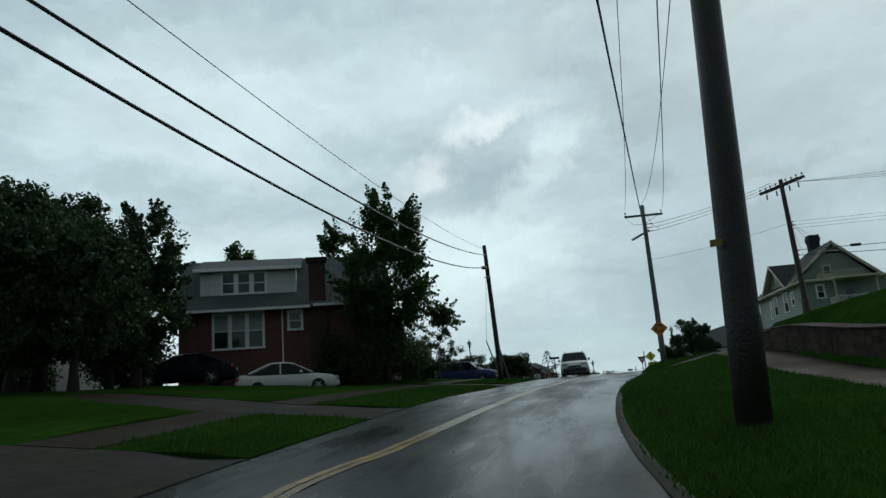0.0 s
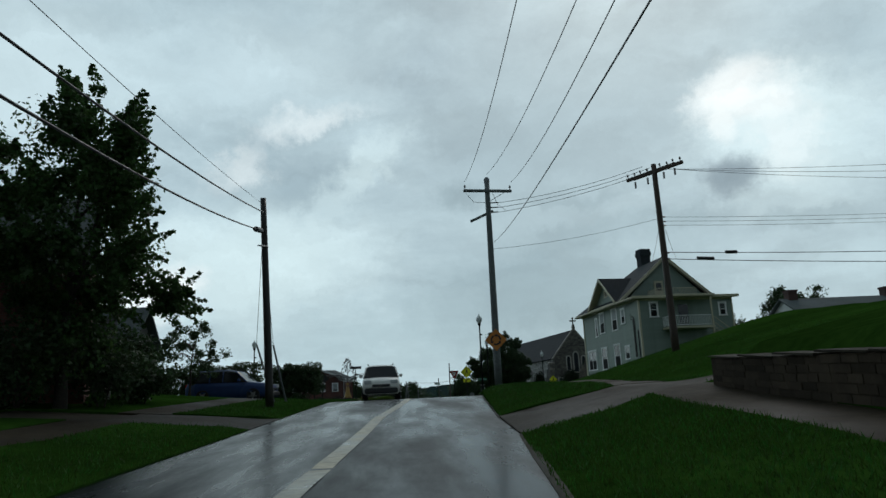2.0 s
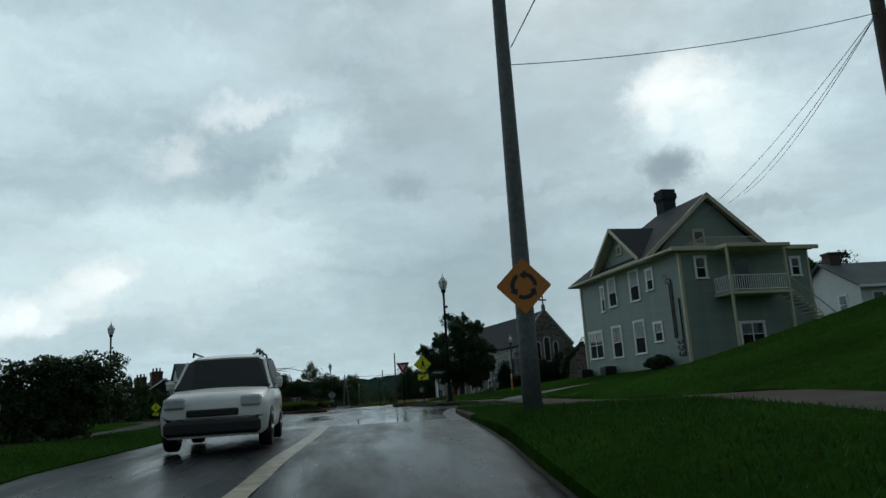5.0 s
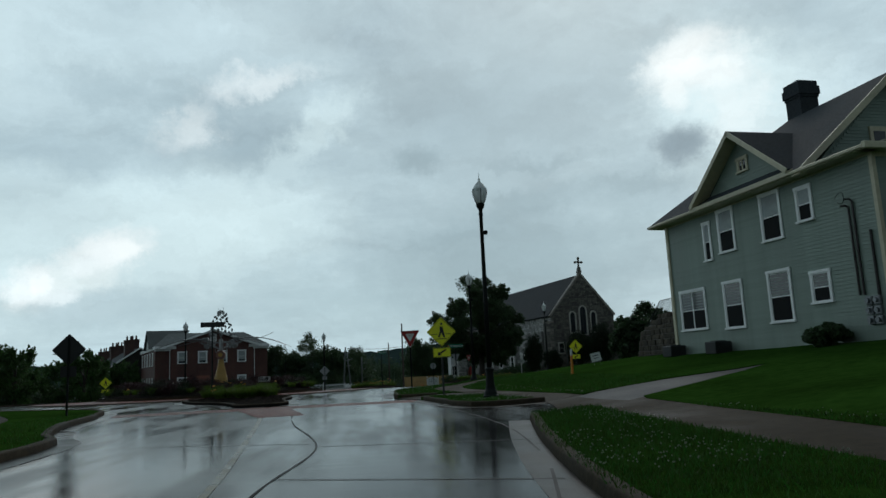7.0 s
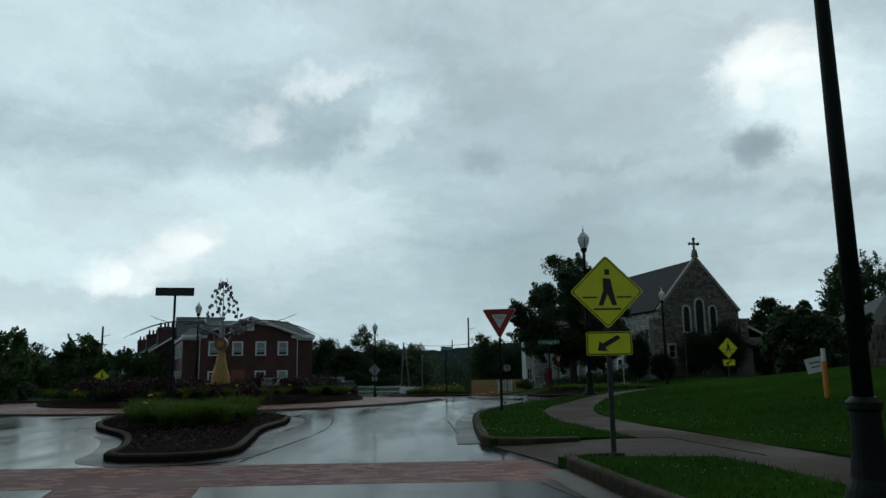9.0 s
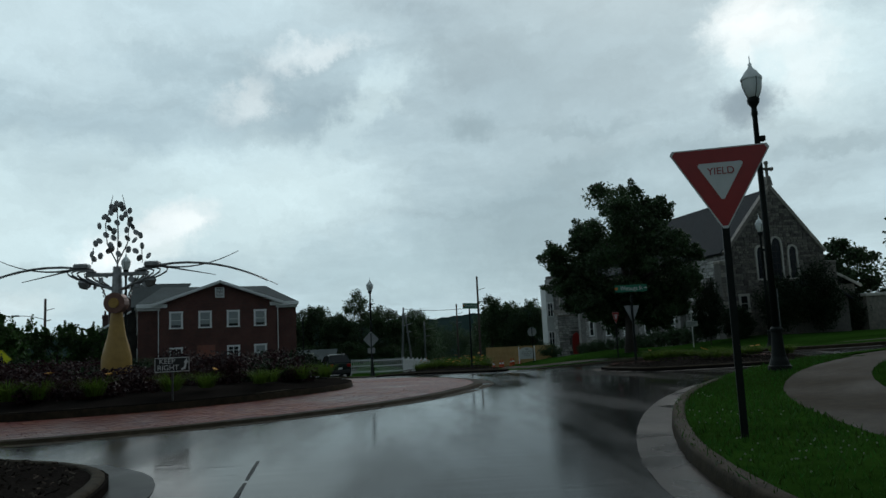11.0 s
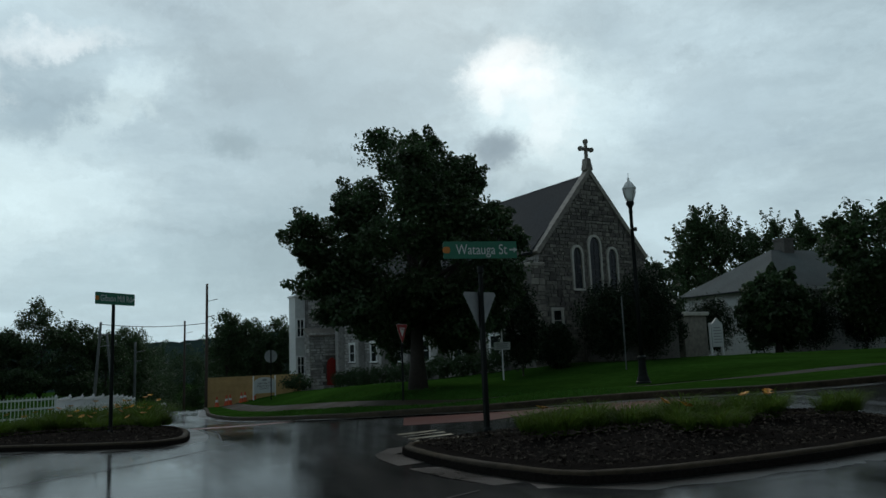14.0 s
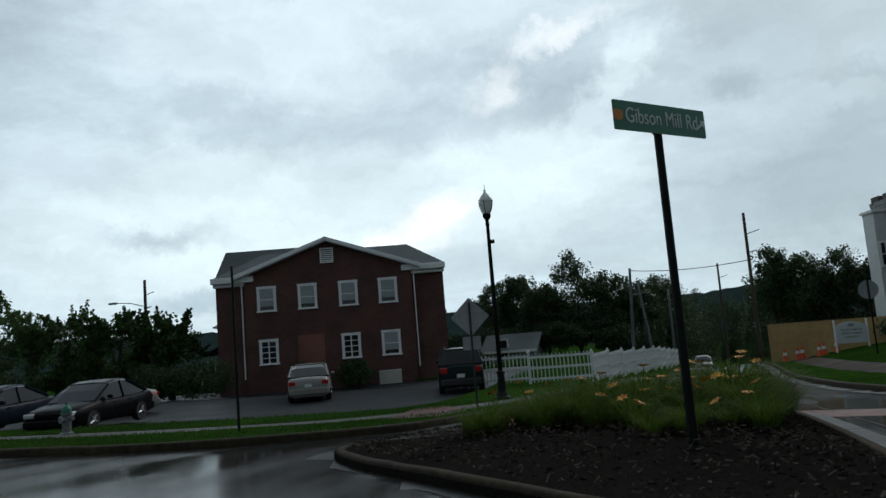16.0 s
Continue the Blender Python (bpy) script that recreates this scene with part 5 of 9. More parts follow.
def ac_unit(at):
    t = thing("air_conditioner", at, "dark square condenser unit beside the green house", "air conditioner", "condensers by the house")
    part_boxes("casing", t, "ac_metal", (-0.42, 0.42, -0.42, 0.42, 0, 0.54), bevel=0.03)
    bm = bmesh.new()
    for k in range(7):
        box(bm, -0.44, 0.44, -0.44, 0.44, 0.08 + 0.063 * k, 0.095 + 0.063 * k)
    part("louvre", bm, M["trim_black"], t)
    bm = bmesh.new()
    cyl(bm, (0, 0, 0.54), (0, 0, 0.58), 0.34, n=18)
    part("fan_guard", bm, M["trim_black"], t)
    return t


for v in (9.2, 13.0):
    x, y = (GREEN_AT @ Vector((-0.62, v, 0)))[:2]
    ac_unit(Matrix.Translation((x, y, height(x, y) - 0.02)) @ Matrix.Rotation(radians(6.1), 4, "Z"))


def retaining_wall():
    w = thing("retaining_wall", Matrix.Translation((5.62, 29.95, -0.55)), "stained low stone retaining wall below the grass slope", "wall", kind="structure")
    r = random.Random(8)
    length = 30.0
    foot = lambda y: height(5.6, 29.95 + y, True, 0.0) + 0.55  # noqa: E731

    def skew(x0, x1, y0, y1, z0, z1, bite=0.0):
        """A block that leans with the hill: its ends stand at their own heights."""
        a, b = foot(y0), foot(y1)
        up = 0.84 + 0.20 * float(smooth(0, -5, (y0 + y1) / 2))
        z0, z1 = z0 * up, z1 * up
        c = lambda: r.uniform(0.3, 1.0) * bite  # noqa: E731
        v = [(x1, y0, a + z0), (x1, y1, b + z0), (x1, y1, b + z1), (x1, y0, a + z1)]
        return v + [(x0 + c(), y0 - c(), a + z0 + c()), (x0 + c(), y1 + c(), b + z0 + c()), (x0 + c(), y1 + c(), b + z1 - c()), (x0 + c(), y0 - c(), a + z1 - c())]

    sides = [(4, 5, 6, 7), (0, 1, 5, 4), (1, 2, 6, 5), (2, 3, 7, 6), (3, 0, 4, 7)]
    cv, cf = [], []
    for k in range(30):
        cf += [tuple(len(cv) + q for q in ff) for ff in sides]
        cv += skew(0.045, 0.5, -k * 1.0, -k - 1.0, -0.3, 0.775)
    raw("core", cv, cf, M["wall_block"], w)
    joined_v, joined_f, made = [], [], 0
    rows = []
    for c in range(6):
        y = -r.uniform(0.0, 0.25)
        while y > -length:
            n = y - r.uniform(0.26, 0.52)
            rows.append((y, max(n, -length), c))
            y = n
    rows.sort(reverse=True)
    for y0, y1, c in rows:
        v = skew(r.uniform(0.022, 0.036), 0.12, y0 - 0.004, y1 + 0.004, 0.13 * c + 0.003, 0.13 * (c + 1) - 0.003, 0.008)
        if made < 300:
            me = bpy.data.meshes.new("stone_block")
            me.from_pydata(v, [], sides)
            me.materials.append(M["wall_block"])
            shared("stone_block", me, w)
        else:
            joined_f += [tuple(len(joined_v) + q for q in ff) for ff in sides]
            joined_v += v
        made += 1
    if joined_v:
        tagged(raw("blockwork", joined_v, joined_f, M["wall_block"], w), kind="stuff")
    # coping slabs laid to the slope
    for k in range(25):
        y = -k * 1.2
        raw("coping", skew(-0.02, 0.52, y - 0.006, y - 1.194, 0.78, 0.835, 0.02), sides + [(3, 2, 1, 0)], M["wall_cap"], w)
    return w


M["wall_block"] = island_vary(mat("stained_block", (0.075, 0.058, 0.040), (0.034, 0.027, 0.020), 1.6, 0.75, 0.95, 0.6, 18, spec=0.08, vary=0.35, big=0.5, big_scale=0.8), 0.4)
M["wall_cap"] = mat("wall_coping", (0.045, 0.038, 0.028), (0.022, 0.019, 0.015), 5, 0.7, 0.9, 0.4, 25, spec=0.06, vary=0.15)
retaining_wall()


def brick_house():
    turn = Matrix.Translation((-20.08, 35.55, 0.03)) @ Matrix.Rotation(radians(21.6), 4, "Z") @ Matrix.Diagonal((0.792, 0.792, 0.958, 1))
    h = thing("brick_house", turn, "dark red brick bungalow with grey shingle roof and white dormer", "house")
    W, L, E = 13.6, 9.5, 4.55
    RZ, RY = 8.05, 4.7
    bm = bmesh.new()
    box(bm, 0, W, 0, L, -1.0, E)
    v0 = [(0, E), (L, E), (RY, RZ - 0.2)]
    for x in (0.0,):
        a = [bm.verts.new((0.02, y, z)) for y, z in v0]
        b = [bm.verts.new((W - 0.02, y, z)) for y, z in v0]
        bm.faces.new(a[::-1])
        bm.faces.new(b)
        for k in range(3):
            bm.faces.new((a[k - 1], a[k], b[k], b[k - 1]))
    part("wall", bm, M["brick"], h)
    roof_plate(h, "grey_shingle", [(-0.5, -0.7, E - 0.05), (W + 0.15, -0.7, E - 0.05), (W + 0.15, RY, RZ), (-0.5, RY, RZ)], [(-0.5, L + 0.7, E - 0.05), (W + 0.15, L + 0.7, E - 0.05), (W + 0.15, RY, RZ), (-0.5, RY, RZ)])
    part_boxes("gutter", h, "white", (-0.5, 8.3, -0.84, -0.70, E - 0.20, E - 0.06), (8.5, W + 0.15, -0.84, -0.70, E - 0.14, E - 0.0))
    part_boxes("downspout", h, "white", (6.42, 6.52, -0.08, 0.0, 0.6, E - 0.1), bevel=0.02)
    # shed dormer
    d0, d1, dy, dz0, dz1 = 1.2, 7.4, 0.75, 5.35, 6.85
    part_boxes("dormer_wall", h, "white_siding", (d0, d1, dy, 4.4, dz0 - 0.4, dz1))
    boards(h, frame_at((d1, dy, 0), (0, -1)), (lambda z: (-(d1 - d0), 0)) if (frame_at((0, 0, 0), (0, -1)).to_3x3() @ Vector((1, 0, 0))).x > 0 else (lambda z: (0, d1 - d0)), dz0, dz1, 0.13, "white_siding")
    roof_plate(h, "grey_shingle", [(d0 - 0.4, dy - 0.45, dz1 + 0.02), (d1 + 0.4, dy - 0.45, dz1 + 0.02), (d1 + 0.4, RY + 0.1, RZ + 0.06), (d0 - 0.4, RY + 0.1, RZ + 0.06)], name="dormer_roof")
    part_boxes("dormer_fascia", h, "white", (d0 - 0.4, d1 + 0.4, dy - 0.5, dy - 0.44, dz1 - 0.14, dz1 + 0.04))
    for x in (3.0, 4.0, 5.0):
        window(h, frame_at((x, dy - 0.03, dz0 + 0.15), (0, -1)), 0.78, 1.15, "white", (1, 2))
    for x in (2.62, 3.70, 4.78):
        window(h, frame_at((x, -0.02, 2.45), (0, -1)), 0.92, 1.85, "white", (1, 2), 0.5)
    window(h, frame_at((7.3, -0.02, 3.3), (0, -1)), 0.8, 0.95, "white", (1, 2))
    window(h, frame_at((4.0, -0.02, 0.5), (0, -1)), 0.7, 0.42, "white", (1, 1))
    bm = bmesh.new()
    box(bm, 8.25, 9.35, -0.35, 0.15, -0.6, 6.9)
    box(bm, 8.15, 9.45, -0.45, 0.25, 6.9, 7.05)
    part("chimney", bm, M["chimney_brick"], h, "tall dark brick chimney on the side wall")
    part_boxes("chimney_cap", h, "wall_cap", (8.1, 9.5, -0.5, 0.3, 7.05, 7.15))
    # front porch on the street side
    part_boxes("porch_floor", h, "wall_cap", (W, W + 1.0, 4.4, 9.4, -0.6, 0.35))
    for y in (4.6, 7.0, 9.2):
        part_boxes("porch_column", h, "white", (W + 0.7, W + 0.95, y - 0.14, y + 0.14, 0.35, 2.35), bevel=0.02)
    bm = bmesh.new()
    prism(bm, [(4.3, 2.35), (9.6, 2.35), (6.95, 3.5)], W - 0.1, W + 0.9, Matrix(((0, 1, 0, 0), (1, 0, 0, 0), (0, 0, 1, 0), (0, 0, 0, 1))))
    part("porch_gable", bm, M["brick"], h)
    roof_plate(h, "slate", [(W - 0.2, 4.0, 2.3), (W + 1.1, 4.0, 2.3), (W + 1.1, 6.95, 3.65), (W - 0.2, 6.95, 3.65)], [(W - 0.2, 9.9, 2.3), (W + 1.1, 9.9, 2.3), (W + 1.1, 6.95, 3.65), (W - 0.2, 6.95, 3.65)], name="porch_roof")
    return h


brick_house()


def church():
    r = Matrix.Rotation(radians(10), 4, "Z")
    gz = -0.25
    c = thing("church", Matrix.Translation((24.4, 136.6, gz)) @ r, "grey rubble-stone church with steep dark roof and lancet windows", "church")
    W, L, E, RZ = 8.2, 31.0, 6.6, 11.25
    bm = bmesh.new()
    box(bm, 0.05, W - 0.05, 0.05, L, -1.8, E)
    prism(bm, [(0.05, E), (W - 0.05, E), (W / 2, RZ - 0.1)], 0.05, L)
    part("wall", bm, M["mortar"], c)
    front = frame_at((0, 0.03, 0), (0, -1))
    fs = (front.to_3x3() @ Vector((1, 0, 0))).x
    lancets = ((2.75, 0.62, 4.45, 2.35), (4.1, 0.8, 4.2, 3.25), (5.45, 0.62, 4.45, 2.35))
    holes = [(x - w / 2, x + w / 2, z, z + hh) for x, w, z, hh in lancets] + [(0.75, 1.45, 2.05, 3.35)]
    if fs < 0:
        holes = [(-b, -a, p, q) for a, b, p, q in holes]

    def fspan(z):
        k = 0 if z < E else (z - E) / (RZ - E) * W / 2
        return (k, W - k) if fs > 0 else (-W + k, -k)

    stones(c, front, fspan, 0.0, RZ - 0.2, "stone", 0.22, holes, 300, 3)
    side = frame_at((0.03, 0, 0), (-1, 0))
    ss = (side.to_3x3() @ Vector((1, 0, 0))).y
    wins = [4.5, 8.6, 12.7, 16.8, 20.9, 25.0]
    sholes = [(y - 0.55, y + 0.55, 0.55, 2.1) for y in wins]
    if ss < 0:
        sholes = [(-b, -a, p, q) for a, b, p, q in sholes]
    stones(c, side, (lambda z: (0, L)) if ss > 0 else (lambda z: (-L, 0)), -1.4, E, "pale_stone", 0.25, sholes, 0, 5)
    roof_plate(c, "slate", [(-0.35, 0.3, E - 0.15), (-0.35, L, E - 0.15), (W / 2, L, RZ), (W / 2, 0.3, RZ)], [(W + 0.35, 0.3, E - 0.15), (W + 0.35, L, E - 0.15), (W / 2, L, RZ), (W / 2, 0.3, RZ)], thick=0.18)
    # gable coping, kneelers and cross
    bm = bmesh.new()
    for s in (0, 1):
        x = -0.2 if s == 0 else W + 0.2
        slab(bm, [(x, -0.1, E - 0.12), (W / 2, -0.1, RZ + 0.3), (W / 2, 0.38, RZ + 0.3), (x, 0.38, E - 0.12)], 0.24)
    part("coping", bm, M["stone"], c)
    bm = bmesh.new()
    prism(bm, [(-0.28, 0), (0.28, 0), (0.12, 0.7), (-0.12, 0.7)], -0.2, 0.2)
    box(bm, -0.09, 0.09, -0.08, 0.08, 0.65, 1.75, 0.02)
    box(bm, -0.42, 0.42, -0.08, 0.08, 1.18, 1.38, 0.02)
    for x, z in ((-0.42, 1.28), (0.42, 1.28), (0, 1.75)):
        cyl(bm, (x, -0.08, z), (x, 0.08, z), 0.15, n=8)
    bmesh.ops.transform(bm, matrix=Matrix.Translation((W / 2, 0.12, RZ + 0.2)), verts=bm.verts[:])
    part("cross", bm, M["stone"], c, "carved stone cross on the gable")

    def lancet(x, w, z, hh):
        out = [(-w / 2, 0), (w / 2, 0)]
        spring = hh - w * 0.85
        n = 7
        rgt = [(w / 2 - w * (1 - math.cos(radians(58) * k / n)) * 1.06, spring + (hh - spring) * math.sin(radians(90) * k / n)) for k in range(n + 1)]
        rgt[-1] = (0, hh)
        out += rgt + [(-a, b) for a, b in rgt[:-1][::-1]]
        big = [(a * (1 + 0.26 / w), (b + (0.14 if b > 0 else -0.12))) for a, b in out]
        at = frame_at((x, -0.02, z), (0, -1))
        bm = bmesh.new()
        a = [bm.verts.new((p, 0.09, q)) for p, q in big]
        b = [bm.verts.new((p, 0.09, q)) for p, q in out]
        a2 = [bm.verts.new((p, -0.06, q)) for p, q in big]
        b2 = [bm.verts.new((p, -0.06, q)) for p, q in out]
        for k in range(len(a)):
            bm.faces.new((a[k - 1], a[k], b[k], b[k - 1]))
            bm.faces.new((a[k - 1], a2[k - 1], a2[k], a[k]))
            bm.faces.new((b[k - 1], b[k], b2[k], b2[k - 1]))
        win = part("window", bm, M["limestone"], c, "pale stone lancet window surround", at)
        bm = bmesh.new()
        prism(bm, out, -0.05, -0.01)
        part("pane", bm, M["stained"], win)
        bm = bmesh.new()
        for k in range(1, int(hh / 0.45)):
            box(bm, -w / 2 + 0.03, w / 2 - 0.03, -0.01, 0.008, 0.45 * k - 0.012, 0.45 * k + 0.012)
        box(bm, -0.012, 0.012, -0.01, 0.008, 0, hh - 0.1)
        part("leading", bm, M["trim_black"], win)

    for a in lancets:
        lancet(*a)
    window(c, frame_at((1.1, 0.0, 2.1), (0, -1)), 0.6, 1.15, "limestone", (1, 2), trim=0.14)
    for y in wins:
        window(c, frame_at((0.0, y, 0.6), (-1, 0)), 0.95, 1.45, "white", (1, 2), trim=0.14)
    # buttresses
    for x, y, w, d, z in ((-0.75, -0.2, 0.9, 0.8, 5.6), (W - 0.15, -0.2, 0.9, 0.8, 5.4)):
        b = part_boxes("buttress", c, "mortar", (x, x + w, y, y + d, -1.5, z))
        at = frame_at((x if fs > 0 else x, y - 0.0, 0), (0, -1))
        stones(b, at, (lambda zz, w=w: (0, w)) if fs > 0 else (lambda zz, w=w: (-w, 0)), -0.2, z, "stone", 0.3, (), 0, int(x * 7) + 40)
        part_boxes("buttress_cap", c, "stone", (x - 0.06, x + w + 0.06, y - 0.08, y + d, z, z + 0.25), bevel=0.05)
    for y in (2.6, 6.5, 10.6, 14.7, 18.8, 22.9, 27):
        part_boxes("buttress", c, "pale_stone", (-0.55, 0.05, y - 0.3, y + 0.3, -1.8, 3.6), (-0.3, 0.05, y - 0.28, y + 0.28, 3.6, 4.8), bevel=0.03)
    # narthex at the foot of the front
    bm = bmesh.new()
    prism(bm, [(3.2, 0), (7.6, 0), (7.6, 2.9), (5.4, 4.1), (3.2, 2.9)], -2.6, 0.02)
    part("entrance_porch", bm, M["mortar"], c, "low stone entrance porch half hidden by shrubs")
    roof_plate(c, "slate", [(2.9, -2.8, 2.75), (2.9, 0, 2.75), (5.4, 0, 4.2), (5.4, -2.8, 4.2)], [(7.9, -2.8, 2.75), (7.9, 0, 2.75), (5.4, 0, 4.2), (5.4, -2.8, 4.2)], name="porch_roof")
    # right aisle
    part_boxes("aisle", c, "stone", (W, W + 4.6, 2.5, L, -1.5, 4.0))
    roof_plate(c, "slate", [(W + 5.0, 2.3, 3.9), (W + 5.0, L, 3.9), (W - 0.1, L, 6.3), (W - 0.1, 2.3, 6.3)], name="aisle_roof")
    bm = bmesh.new()
    slab(bm, [(W + 5.05, 2.2, 3.92), (W - 0.1, 2.2, 6.34), (W - 0.1, 2.32, 6.34), (W + 5.05, 2.32, 3.92)], 0.2)
    part("bargeboard", bm, M["limestone"], c)
    porch = part_boxes("side_porch", c, "stone", (W + 4.4, W + 6.6, 1.2, 6.0, -1.5, 2.9), label="small stone side porch with a pale cornice")
    part_boxes("porch_cornice", porch, "limestone", (W + 4.3, W + 6.75, 1.05, 6.1, 2.9, 3.15), bevel=0.03)
    # tower wing with the red door
    bm = bmesh.new()
    box(bm, -2.3, 1.6, L - 2.0, L + 1.0, -2.6, 7.0)
    for k in range(2):
        box(bm, -2.35, -1.95, L - 2.0 + 1.75 * k, L - 1.0 + 1.75 * k, 7.0, 7.5)
    for k in range(5):
        box(bm, -2.3 + 0.85 * k, -1.8 + 0.85 * k, L - 2.05, L - 1.6, 7.0, 7.5)
    tower = part("tower", bm, M["mortar"], c, "square stone tower with battlements")
    tf = frame_at((-2.3, L - 2.02, 0), (0, -1))
    stones(tower, tf, (lambda z: (0, 2.3)) if fs > 0 else (lambda z: (-2.3, 0)), -2.2, 7.0, "pale_stone", 0.26, (), 0, 9)
    tw = frame_at((-2.32, L - 2.0, 0), (-1, 0))
    stones(tower, tw, (lambda z: (0, 3.0)) if ss > 0 else (lambda z: (-3.0, 0)), -2.2, 7.0, "pale_stone", 0.26, (), 0, 10)
    # entrance block before the tower, with a sloping stone top
    entry = part_boxes("entrance_block", c, "mortar", (-2.6, 0.6, L - 3.2, L - 2.02, -2.6, 3.0), label="stone entrance block with a sloping top")
    ef = frame_at((-2.6, L - 3.22, 0), (0, -1))
    eh = [(1.35, 2.45, -1.4, 1.15)] if fs > 0 else [(-2.45, -1.35, -1.4, 1.15)]
    stones(entry, ef, (lambda z: (0, 3.2)) if fs > 0 else (lambda z: (-3.2, 0)), -2.2, 3.0, "pale_stone", 0.26, eh, 0, 12)
    ew = frame_at((-2.62, L - 3.2, 0), (-1, 0))
    stones(entry, ew, (lambda z: (0, 1.2)) if ss > 0 else (lambda z: (-1.2, 0)), -2.2, 3.0, "pale_stone", 0.26, (), 0, 13)
    roof_plate(c, "stone", [(-2.75, L - 3.4, 2.95), (0.75, L - 3.4, 2.95), (0.75, L - 2.0, 3.6), (-2.75, L - 2.0, 3.6)], name="entrance_top")
    bm = bmesh.new()
    prism(bm, [(-0.46, -0.3), (0.46, -0.3), (0.46, 1.35), (0.33, 1.8), (0, 2.05), (-0.33, 1.8), (-0.46, 1.35)], -0.06, 0.06)
    bmesh.ops.transform(bm, matrix=Matrix.Translation((-0.7, L - 3.26, -1.0)), verts=bm.verts[:])
    part("red_door", bm, M["red_door"], c, "red painted arched door")
    for x, z in ((-1.5, 4.1),):
        window(c, frame_at((x, L - 2.05, z), (0, -1)), 0.7, 1.3, "limestone", (2, 2), trim=0.13)
    part_boxes("white_annex", c, "white_siding", (-3.25, -2.35, L - 1.4, L + 0.2, -3.0, 6.35), label="white painted annex behind the tower")
    part_boxes("annex_cornice", c, "white", (-3.37, -2.33, L - 1.5, L + 0.3, 6.35, 6.52))
    for z in (-0.3, 2.9):
        window(c, frame_at((-2.8, L - 1.42, z), (0, -1)), 0.62, 1.5, "white", (2, 2), trim=0.08)
    return c


church()


def office():
    a = math.radians(21)
    o = thing("brick_office", Matrix.Translation((-10.4, 157.4, -1.25)) @ Matrix.Rotation(a, 4, "Z"), "two-storey red brick office with white-trimmed pediment", "office building")
    W, E, L = OFFICE_W, 6.35, 24.0
    m = -W  # the front runs from x = -W to 0 at y = 0, facing -y
    part_boxes("wall", o, "office_brick", (m, 0, 0.0, L, -1.6, E))
    cx, hw, pz = -W * 0.505, W * 0.385, 2.15
    part_boxes("front_bay", o, "office_brick", (cx - hw + 0.3, cx + hw - 0.3, -0.45, 0.02, -1.6, E))
    bm = bmesh.new()
    prism(bm, [(cx - hw + 0.1, E), (cx + hw - 0.1, E), (cx, E + pz - 0.12)], -0.42, 4.0)
    part("pediment_wall", bm, M["office_brick"], o)
    # main roof: hipped to the ends, ridge along the front
    ry, rz, e, k = 4.4, E + 2.0, E + 0.1, 0.16
    roof_plate(o, "grey_shingle", [(m - k, -k, e), (k, -k, e), (-2.2, ry, rz), (m + 2.2, ry, rz)], [(k, -k, e), (k, ry * 2, e), (-2.2, ry, rz)], [(m - k, -k, e), (m - k, ry * 2, e), (m + 2.2, ry, rz)], [(m - k, ry * 2 + k, e), (k, ry * 2 + k, e), (-2.2, ry, rz), (m + 2.2, ry, rz)])
    part_boxes("rear_roof", o, "grey_shingle", (m - k, k, ry * 2, L + 0.4, E, E + 0.25))
    roof_plate(o, "grey_shingle", [(cx - hw - 0.3, -0.95, E + 0.05), (cx, -0.95, E + pz), (cx, 4.0, E + pz), (cx - hw - 0.3, 0.6, E + 0.05)], [(cx + hw + 0.3, -0.95, E + 0.05), (cx, -0.95, E + pz), (cx, 4.0, E + pz), (cx + hw + 0.3, 0.6, E + 0.05)], name="pediment_roof")
    bm = bmesh.new()
    for s in (-1, 1):
        slab(bm, [(cx + s * (hw + 0.35), -1.0, E + 0.10), (cx, -1.0, E + pz + 0.06), (cx, -0.9, E + pz + 0.06), (cx + s * (hw + 0.35), -0.9, E + 0.10)], 0.2)
        slab(bm, [(cx + s * (hw + 0.3), -0.95, E - 0.08), (cx, -0.95, E + pz - 0.12), (cx, -0.42, E + pz - 0.12), (cx + s * (hw + 0.3), -0.42, E - 0.08)], 0.08)
    part("raking_cornice", bm, M["white"], o)
    for x0, x1 in ((m - 0.16, cx - hw + 0.9), (cx + hw - 0.9, 0.16)):
        part_boxes("cornice", o, "white", (x0, x1, -0.62, 0.0, E - 0.28, E + 0.08), (x0 + 0.08, x1 - 0.08, -0.35, 0.0, E - 0.5, E - 0.28), bevel=0.02)
    part_boxes("cornice", o, "white", (m - 0.17, m, 0, L, E - 0.3, E + 0.08))
    for x in (cx - hw + 0.15, cx + hw - 0.15):
        part_boxes("downspout", o, "white", (x - 0.035, x + 0.035, -0.55, -0.46, 0.0, E - 0.3), bevel=0.015)
    f = lambda x, z, y=-0.47: frame_at((x, y, z), (0, -1))  # noqa: E731
    xs = [cx + hw * s for s in (-0.70, -0.24, 0.22, 0.67)]
    for i, x in enumerate(xs):
        window(o, f(x, 4.17), 0.94, 1.42, "white", (1, 2), 0.8, trim=0.13)
    for i in (0, 2, 3):
        window(o, f(xs[i], 0.87), 0.94, 1.4, "white", (2, 4) if i < 3 else (1, 2), 0.0 if i < 3 else 0.8, trim=0.13)
    part_boxes("infill_panel", o, "patch_brick", (xs[1] - 0.75, xs[1] + 0.9, -0.465, -0.44, 0.7, 2.5), label="bricked-up window opening")
    # dark screen-coloured backing stands in for the shade between the slats
    vent = part_boxes("gable_vent", o, "screen", (cx - 0.38, cx + 0.38, -0.46, -0.43, E + 0.62, E + 1.5), label="white louvred gable vent")
